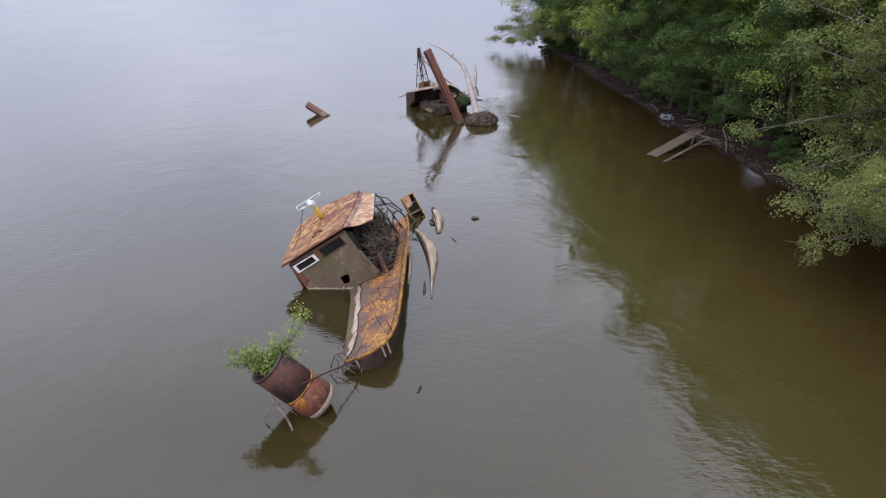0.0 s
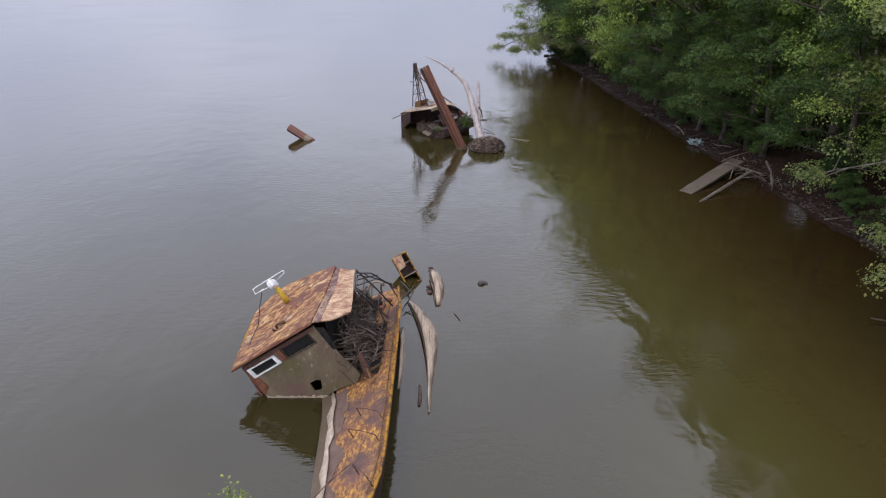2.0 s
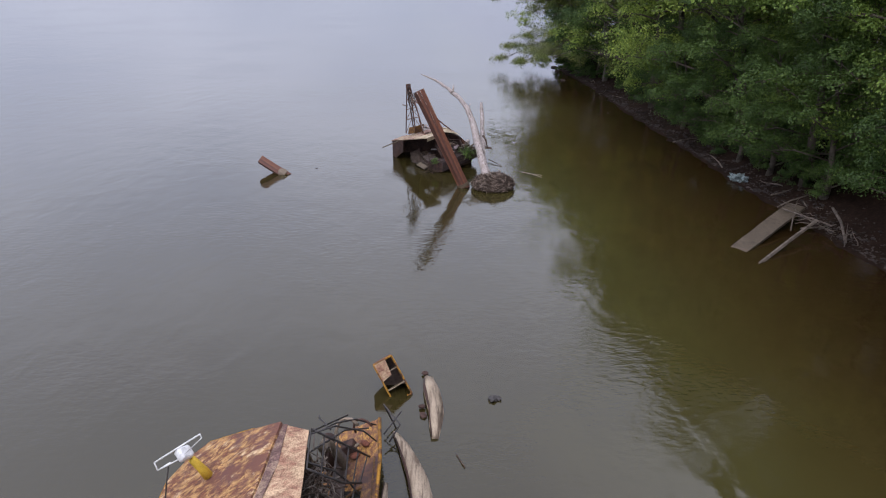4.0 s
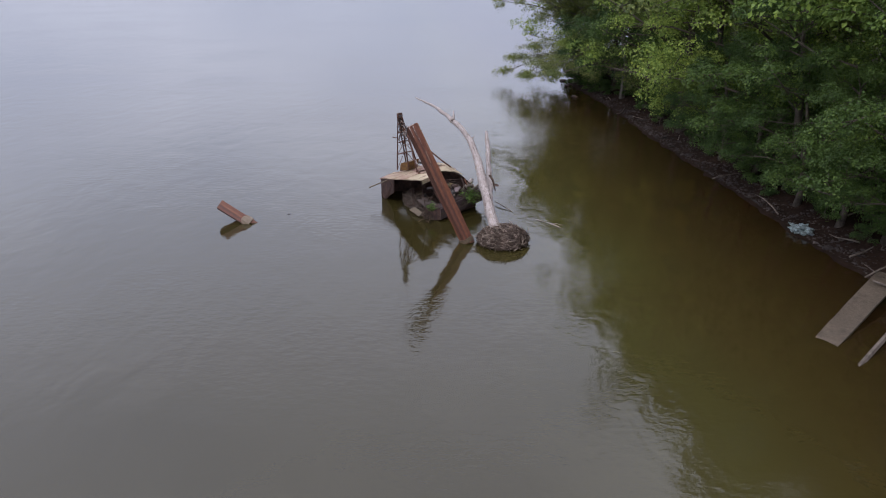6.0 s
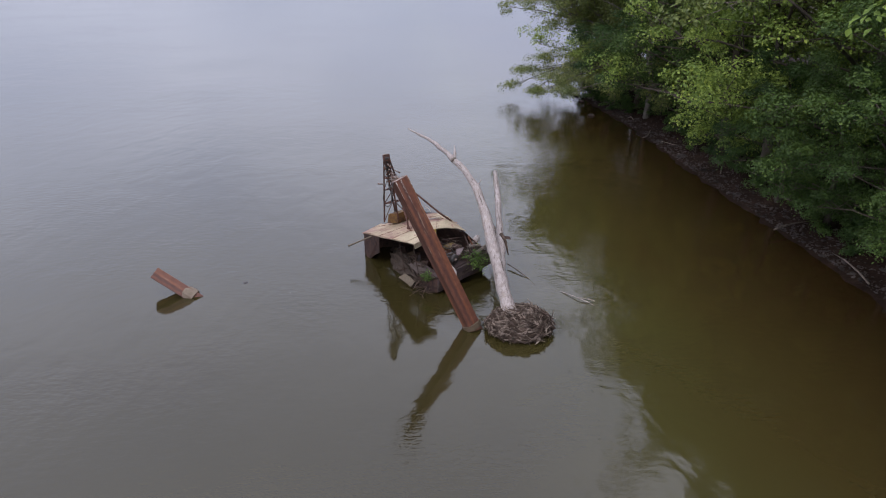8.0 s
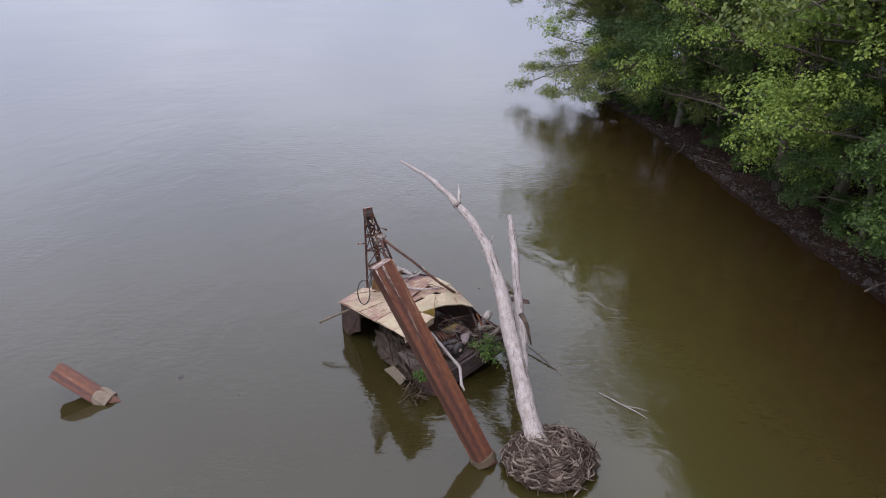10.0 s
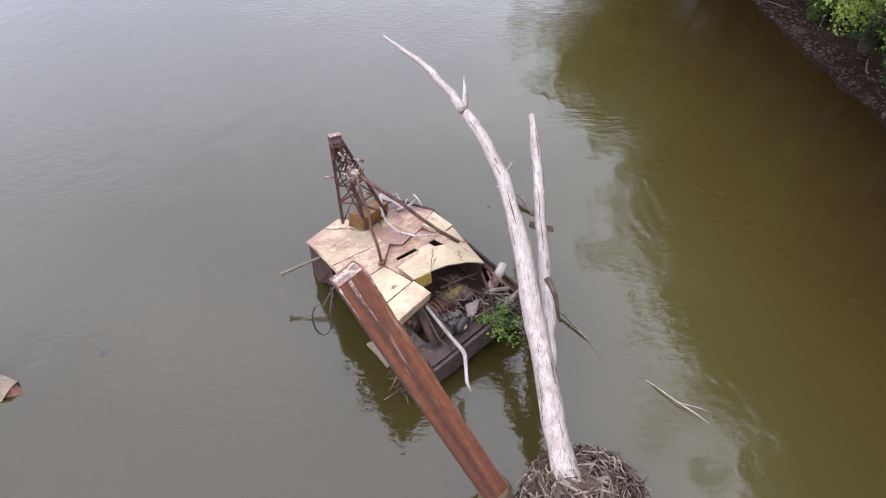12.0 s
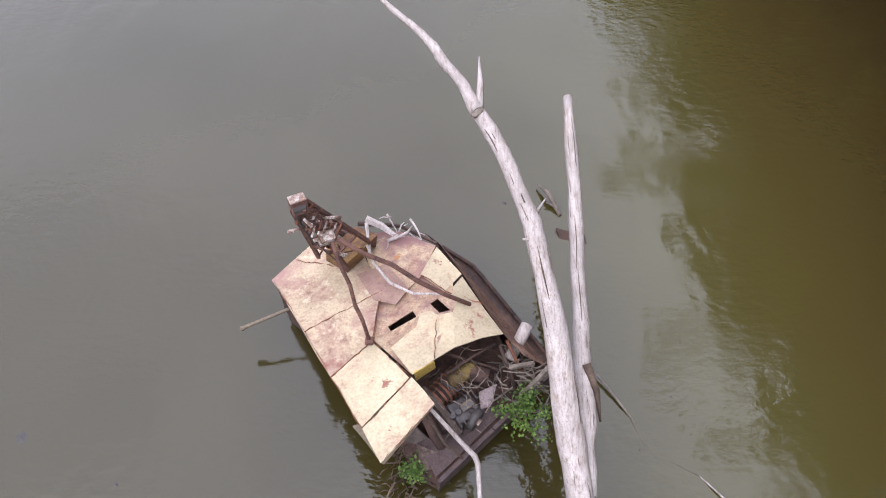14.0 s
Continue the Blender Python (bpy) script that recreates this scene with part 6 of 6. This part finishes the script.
solo("steel_rod", tube(B(), [(-3.7, 78.85, 1.64), (-4.5, 78.62, 1.38), (-5.12, 78.46, 1.16), (-5.2, 78.44, 1.12)], [0.05, 0.05, 0.055, 0.085], 6), CONCRETE, "pale rod sticking out under the roof", "rod", smooth=True)
solo("driftwood_branch", tube(B(), [(-0.1, 75.75, 2.35), (0.3, 75.45, 1.95), (0.75, 75.1, 1.52), (1.03, 74.9, 1.28), (1.10, 74.72, 1.24), (1.12, 74.2, 1.15), (1.13, 73.85, 1.09), (1.24, 73.54, 1.06)], [0.045, 0.055, 0.06, 0.075, 0.07, 0.055, 0.06, 0.03], 7), DEAD_WOOD, "kinked bleached branch hanging over the barge's edge", "driftwood", smooth=True)
solo("driftwood_branch", tube(B(), [(-0.2, 75.7, 2.3), (0.3, 75.1, 1.6), (0.75, 74.85, 1.25)], [0.04, 0.04, 0.03], 5), ROOT_WOOD, "thin dark branch on the barge", "driftwood", smooth=True)
solo("driftwood_log", tube(B(), [(2.0, 77.35, 1.5), (2.4, 78.0, 1.75), (2.5, 78.2, 1.8)], [0.16, 0.17, 0.16], 10), DEAD_WOOD, "short pale log on the barge's corner", "driftwood", smooth=True)
stick_heap("driftwood_pile", [(2.2, 77.0, 1.4), (2.6, 77.2, 1.4), (1.9, 76.8, 1.3), (2.4, 76.7, 1.25)], 70, 0.9, 0.024, GREY_STICK, "grey driftwood and planks on the barge's corner", 41)
stick_heap("driftwood_pile", [(0.6, 76.7, 1.9), (1.0, 76.9, 2.0), (0.4, 76.3, 1.8), (1.3, 76.6, 1.7)], 34, 0.8, 0.011, ROOT_STICK, "thin sticks and wires over the machinery", 42)
stick_heap("driftwood_pile", [(-0.75, 74.7, 0.35), (-0.5, 74.6, 0.4), (-0.7, 74.5, 0.2), (-0.9, 75.0, 0.5)], 45, 0.6, 0.026, ROOT_WOOD, "dark driftwood caught at the barge's front", 43)
stick_heap("driftwood_pile", [(-1.3, 80.9, 2.15), (-0.9, 80.9, 2.2), (-1.5, 80.7, 2.2), (-0.5, 80.7, 2.3)], 14, 0.7, 0.03, DEAD_WOOD, "bleached sticks behind the mast", 44, 0.1)
stick_heap("driftwood_pile", [(-1.3, 77.3, 0.5), (-1.0, 76.7, 0.6), (-1.2, 77.2, 0.9), (-0.6, 76.0, 0.8)], 70, 0.8, 0.035, ROOT_WOOD, "dark driftwood washed under the cabin roof", 45)
shrub("shrub", (2.15, 76.1, 1.15), [(1.65, 76.0, 1.6), (2.3, 76.25, 1.75), (2.8, 75.9, 1.5), (2.1, 75.6, 1.3), (3.3, 76.0, 1.45), (2.5, 76.5, 1.6), (2.75, 75.45, 1.1)], 13, 0.095, LEAF_SHRUB, "green leafy shrub on the barge's edge", 51, 0.24)
shrub("shrub", (-0.45, 74.6, 0.7), [(-0.3, 74.5, 1.15), (-0.6, 74.5, 1.1), (-0.4, 74.8, 1.2), (-0.7, 74.7, 1.0)], 12, 0.085, LEAF_SHRUB, "small green shrub at the barge's front", 52, 0.16)

# ---- things in the water round the barge ----
solo("drift_branch", tube(B(), [(4.3, 77.9, 0.2), (4.7, 77.35, 0.15), (5.2, 76.6, 0.06), (5.6, 76.0, -0.06)], [0.035, 0.04, 0.035, 0.02], 6), GREY_STICK, "grey branch slanting into the water", "driftwood", smooth=True)
bm = B()
tube(bm, [(6.8, 74.9, -0.05), (7.2, 74.4, 0.05), (7.7, 73.8, 0.1), (8.1, 73.45, 0.08), (8.45, 73.1, 0.03)], [0.024, 0.026, 0.023, 0.016, 0.008], 5)
tube(bm, [(7.7, 73.8, 0.1), (8.2, 73.6, 0.14), (8.6, 73.5, 0.06)], [0.016, 0.012, 0.006], 5)
solo("drift_branch", bm, DEAD_WOOD, "thin pale forked branch floating in the river", "driftwood", smooth=True)
bm = B()
tube(bm, [(4.2, 83.2, 0.0), (3.85, 83.9, 0.3), (3.55, 84.4, 0.15)], [0.07, 0.09, 0.03], 7)
tube(bm, [(4.05, 83.5, 0.1), (3.75, 83.6, 0.18)], [0.06, 0.03], 6)
solo("driftwood_log", bm, GREY_STICK, "broken grey log poking out of the water", "driftwood", smooth=True)

for x, y, r_ in ((-10.8, 75.8, 0.27), (2.4, 83.7, 0.26), (6.6, 76.9, 0.16), (5.47, 75.45, 0.12), (0.13, 83.5, 0.1), (-8.0, 74.6, 0.14)):
    bm = B()
    stone(bm, (x, y, -0.07), r_, rng)
    solo("drift_lump", bm, DARK_STEEL, "dark waterlogged lump just breaking the surface", "debris", group="waterlogged lumps")
solo("sunken_plate", slab(B(), [(4.0, 82.6, 0.05), (4.9, 82.3, 0.02), (4.95, 82.0, -0.1), (4.1, 82.2, -0.1)], (0, 0, 0.08)), RUST_DARK, "edge of a dark sunken plate", "debris")
solo("drift_branch", tube(B(), [(5.3, 76.48, -0.004), (5.6, 75.6, 0.0), (5.9, 75.37, -0.012), (6.2, 75.15, -0.004), (6.9, 74.75, -0.002)], 0.008, 5), ROOT_WOOD, "thin dark branch lying awash in the river", "driftwood", smooth=True)
# ---- dock slab, tarp, and drift on the bank ----
dock = thing("broken_ramp", (22.0, 61.0, 0), "weathered concrete ramp slab sloping from the bank into the river", "ramp")
part("slab", rough_slab(B(), [(17.7, 58.15, -0.32), (18.5, 57.4, -0.32), (25.35, 63.2, 0.9), (24.65, 64.2, 0.9)], (0, 0, 0.18), 0.6, 0.03, 21), RAMP_CONCRETE, dock, "worn concrete slab")
solo("timber_beam", tube(B(), [(19.3, 56.4, -0.1), (22.2, 58.8, 0.42), (25.0, 61.0, 0.95)], [0.12, 0.13, 0.12], 5), GREY_STICK, "long weathered timber beam beside the ramp", "beam")
stick_heap("driftwood_pile", [(25.2, 62.0, 0.9), (25.6, 60.4, 0.7), (24.8, 63.2, 1.1), (26.0, 59.0, 0.6), (24.6, 61.4, 0.7)], 26, 1.4, 0.035, GREY_STICK, "driftwood sticks heaped at the ramp's foot", 61)
for pts, r0 in (([(23.6, 62.9, 1.1), (24.6, 61.6, 1.0), (25.6, 60.4, 0.9)], 0.05), ([(23.6, 63.6, 0.95), (24.6, 64.0, 1.25), (26.2, 64.6, 1.5)], 0.05), ([(23.2, 60.6, 0.4), (23.9, 61.9, 0.9)], 0.05), ([(25.6, 58.4, 0.5), (26.4, 60.6, 1.0), (26.8, 62.5, 1.3)], 0.09)):
    solo("washed_up_pole", tube(B(), pts, r0, 6), GREY_STICK, "weathered pole washed up across the ramp", "driftwood", group="washed-up poles", smooth=True)
bm = B()
g = bmesh.ops.create_icosphere(bm, subdivisions=3, radius=1.0)
for v in g["verts"]:
    c = v.co.copy()
    v.co = Vector((c.x * 0.62, c.y * 0.78, c.z * 0.32)) * (1 + 0.8 * noise.noise(c * 3.1)) + Vector((24.6, 72.3, 0.2))
solo("crumpled_tarp", bm, TARP, "crumpled pale blue tarp washed up on the bank", "tarp")
solo("fallen_log", tube(B(), [(21.8, 38.8, 0.2), (23.0, 38.5, 0.08), (25.0, 39.1, 0.15), (27.6, 39.8, 0.5)], [0.04, 0.06, 0.09, 0.12], 7), ROOT_WOOD, "dark fallen branch reaching over the water", "log", smooth=True)
rng = random.Random(9)
for i in range(12):
    y = rng.uniform(45, 128)
    x = shore_x(y) + rng.uniform(0.3, 2.2)
    a = rng.uniform(0, 3.14)
    d = Vector((math.cos(a), math.sin(a), 0)) * rng.uniform(0.8, 2.2)
    c = Vector((x, y, bank_z(x, y) + 0.15))
    solo("fallen_branch", tube(B(), crooked(c - d, c + d, 3, 0.25, rng), [0.06, 0.06, 0.045, 0.02], 5), GREY_STICK, "grey branch washed up on the bank", "driftwood", group="washed-up branches", smooth=True)
for x, y, r_ in ((18.5, 130.3, 0.42), (17.9, 118.4, 0.35), (18.4, 126.5, 0.3), (24.9, 69.5, 0.28), (23.3, 90.5, 0.3), (22.6, 101.0, 0.36), (22.2, 106.5, 0.3)):
    bm = B()
    g = bmesh.ops.create_icosphere(bm, subdivisions=2, radius=1.0)
    for v in g["verts"]:
        v.co = Vector((v.co.x * r_ * 1.3, v.co.y * r_, v.co.z * r_ * 0.6)) * (1 + 0.3 * noise.noise(v.co * 1.6 + Vector((x, y, 0)))) + Vector((x, y, 0.1 * r_ + max(0, bank_z(x, y))))
    solo("boulder", bm, STONE, "dark rounded boulder at the waterline", "boulder", group="shore boulders")

# ---- trees on the bank ----
TREES = {
    "maple": make_tree("broadleaf_tree", 101, 15.0, 4.4, 0.11, 104, 280, LEAF, "tall bushy broadleaf tree with mid-green leaves on the bank", leaf=0.125, lean=(-2.0, 0)),
    "maple_b": make_tree("broadleaf_tree", 102, 14.0, 4.2, 0.11, 104, 280, LEAF, "bushy broadleaf tree with light green leaves on the bank", leaf=0.125, lean=(-1.6, 0.6)),
    "dense": make_tree("broadleaf_tree", 103, 12.5, 4.2, 0.06, 110, 270, LEAF_DEEP_SHADED, "dense deep green tree hanging low over the bank, leaves darkened for canopy shade", leaf=0.125, lean=(-1.6, 0)),
    "olive": make_tree("broadleaf_tree", 104, 14.0, 4.1, 0.14, 116, 250, LEAF_OLIVE, "thin olive-leaved tree with bare grey branches", leaf=0.115, lean=(-2.2, 0.4), trunk_r=0.2, bark=PALE_BARK),
    "back": make_tree("broadleaf_tree", 107, 15.5, 4.6, 0.2, 110, 130, LEAF, "tall green tree standing back from the water", leaf=0.165, lean=(-0.8, 0.3)),
    "back_b": make_tree("broadleaf_tree", 108, 15.0, 4.8, 0.2, 110, 130, LEAF_OLIVE, "tall olive-green tree standing back from the water", leaf=0.165, lean=(-0.6, -0.4)),
    "bush": make_tree("bush", 105, 4.6, 2.2, 0.05, 56, 110, LEAF_DEEP_SHADED, "low deep green bush on the muddy bank, leaves darkened for canopy shade", leaf=0.16, trunk_r=0.08, group="bank bushes", category="bush"),
    "bush_b": make_tree("bush", 106, 3.6, 2.0, 0.05, 50, 110, LEAF_DEEP_SHADED, "low green bush at the water's edge, leaves darkened for canopy shade", leaf=0.16, trunk_r=0.07, group="bank bushes", category="bush"),
}
USED = set()


def plant(kind, x, y, size=1.0, turn=0.0, tilt=0.0):
    m = Matrix.Translation((x, y, bank_z(x, y) - 0.1)) @ Matrix.Rotation(radians(tilt), 4, "Y") @ Matrix.Rotation(radians(turn), 4, "Z") @ Matrix.Scale(size, 4)
    if kind in USED:
        return copy_thing(TREES[kind], m)
    USED.add(kind)
    TREES[kind].matrix_basis = m
    return TREES[kind]


rng = random.Random(202)
# front row, over the water's edge
FRONT = [("olive", 36.5, 3.2, 1.15), ("olive", 41.5, 3.6, 1.2), ("olive", 46.5, 4.6, 1.25), ("maple", 51.5, 5.2, 1.25), ("dense", 57.0, 4.0, 1.15), ("maple", 63.0, 6.6, 1.35), ("dense", 65.6, 2.8, 0.85), ("dense", 68.5, 3.2, 1.15), ("maple_b", 74.0, 6.0, 1.4), ("dense", 71.8, 2.5, 0.8), ("dense", 76.4, 2.3, 0.8), ("dense", 79.0, 3.0, 1.15), ("maple_b", 85.0, 5.6, 1.3), ("dense", 82.6, 2.4, 0.8), ("dense", 88.0, 2.4, 0.75), ("maple", 91.5, 2.9, 1.25), ("maple_b", 97.5, 3.0, 1.25), ("dense", 103.0, 2.8, 1.15), ("dense", 108.5, 3.0, 1.2), ("olive", 114.5, 2.4, 1.2), ("dense", 119.0, 3.0, 1.15), ("olive", 124.0, 1.4, 1.2), ("olive", 128.0, 0.8, 1.1), ("maple_b", 129.5, 2.0, 1.2), ("olive", 134.0, 3.0, 1.2), ("maple", 30.0, 4.5, 1.3), ("dense", 22.0, 4.5, 1.2), ("olive", 32.5, 0.8, 1.15), ("olive", 38.5, 1.2, 1.1)]
for kind, y, d, s in FRONT:
    plant(kind, shore_x(y) + d, y, s, rng.uniform(-35, 35))
for k in range(17):
    y = 14 + 7.6 * k + rng.uniform(-1.5, 1.5)
    plant(rng.choice(("back", "back_b", "back")), shore_x(y) + 10.0 + rng.uniform(-1.5, 1.5), y, rng.uniform(1.3, 1.5) * (1.08 if y < 80 else 1.0), rng.uniform(0, 360))
for k in range(9):
    y = 30 + 12.5 * k + rng.uniform(-2, 2)
    plant(rng.choice(("back", "back_b")), shore_x(y) + 20 + rng.uniform(-2, 2), y, rng.uniform(1.35, 1.5), rng.uniform(0, 360))
for y, d in ((35, 2.2), (37.5, 1.8), (40, 2.4), (42.6, 1.9), (45, 2.2), (48, 2.0), (118, 1.6), (121, 1.3), (123.5, 1.2), (126, 0.9), (128, 0.9), (130.2, 1.0), (132.5, 1.4), (129.3, 0.2), (131.4, 0.2), (134.5, -0.6), (137.0, -1.5)):
    plant(rng.choice(("bush", "bush_b")), shore_x(y) + d, y, rng.uniform(0.6, 0.95), rng.uniform(0, 360))
for k in range(38):
    y = 34 + 2.6 * k + rng.uniform(-1.0, 1.0)
    if 57.5 < y < 63.5:
        continue
    plant(rng.choice(("bush", "bush_b", "bush")), shore_x(y) + rng.uniform(1.9, 3.4), y, rng.uniform(0.55, 1.0), rng.uniform(0, 360))
# undergrowth between the rows
for k in range(17):
    y = 20 + 6.4 * k + rng.uniform(-1.5, 1.5)
    plant(rng.choice(("bush", "bush_b")), shore_x(y) + rng.uniform(6.5, 8.5), y, rng.uniform(1.4, 1.8), rng.uniform(0, 360))
plant("dense", 27.5, 121.5, 1.2, 40)
plant("dense", 30.5, 127.0, 1.2, 200)
# a small tree leaning far out over the water
plant("olive", shore_x(31.5) + 1.2, 31.5, 0.72, 10, -46)
# trees on the point, leaning out over the river
for y, d, size, turn, tilt in ((122.5, 1.6, 1.15, 12, -8), (126.5, 1.0, 1.25, -18, -12), (130.0, 1.2, 1.2, 30, -13)):
    plant("olive", shore_x(y) + d, y, size, turn, tilt)
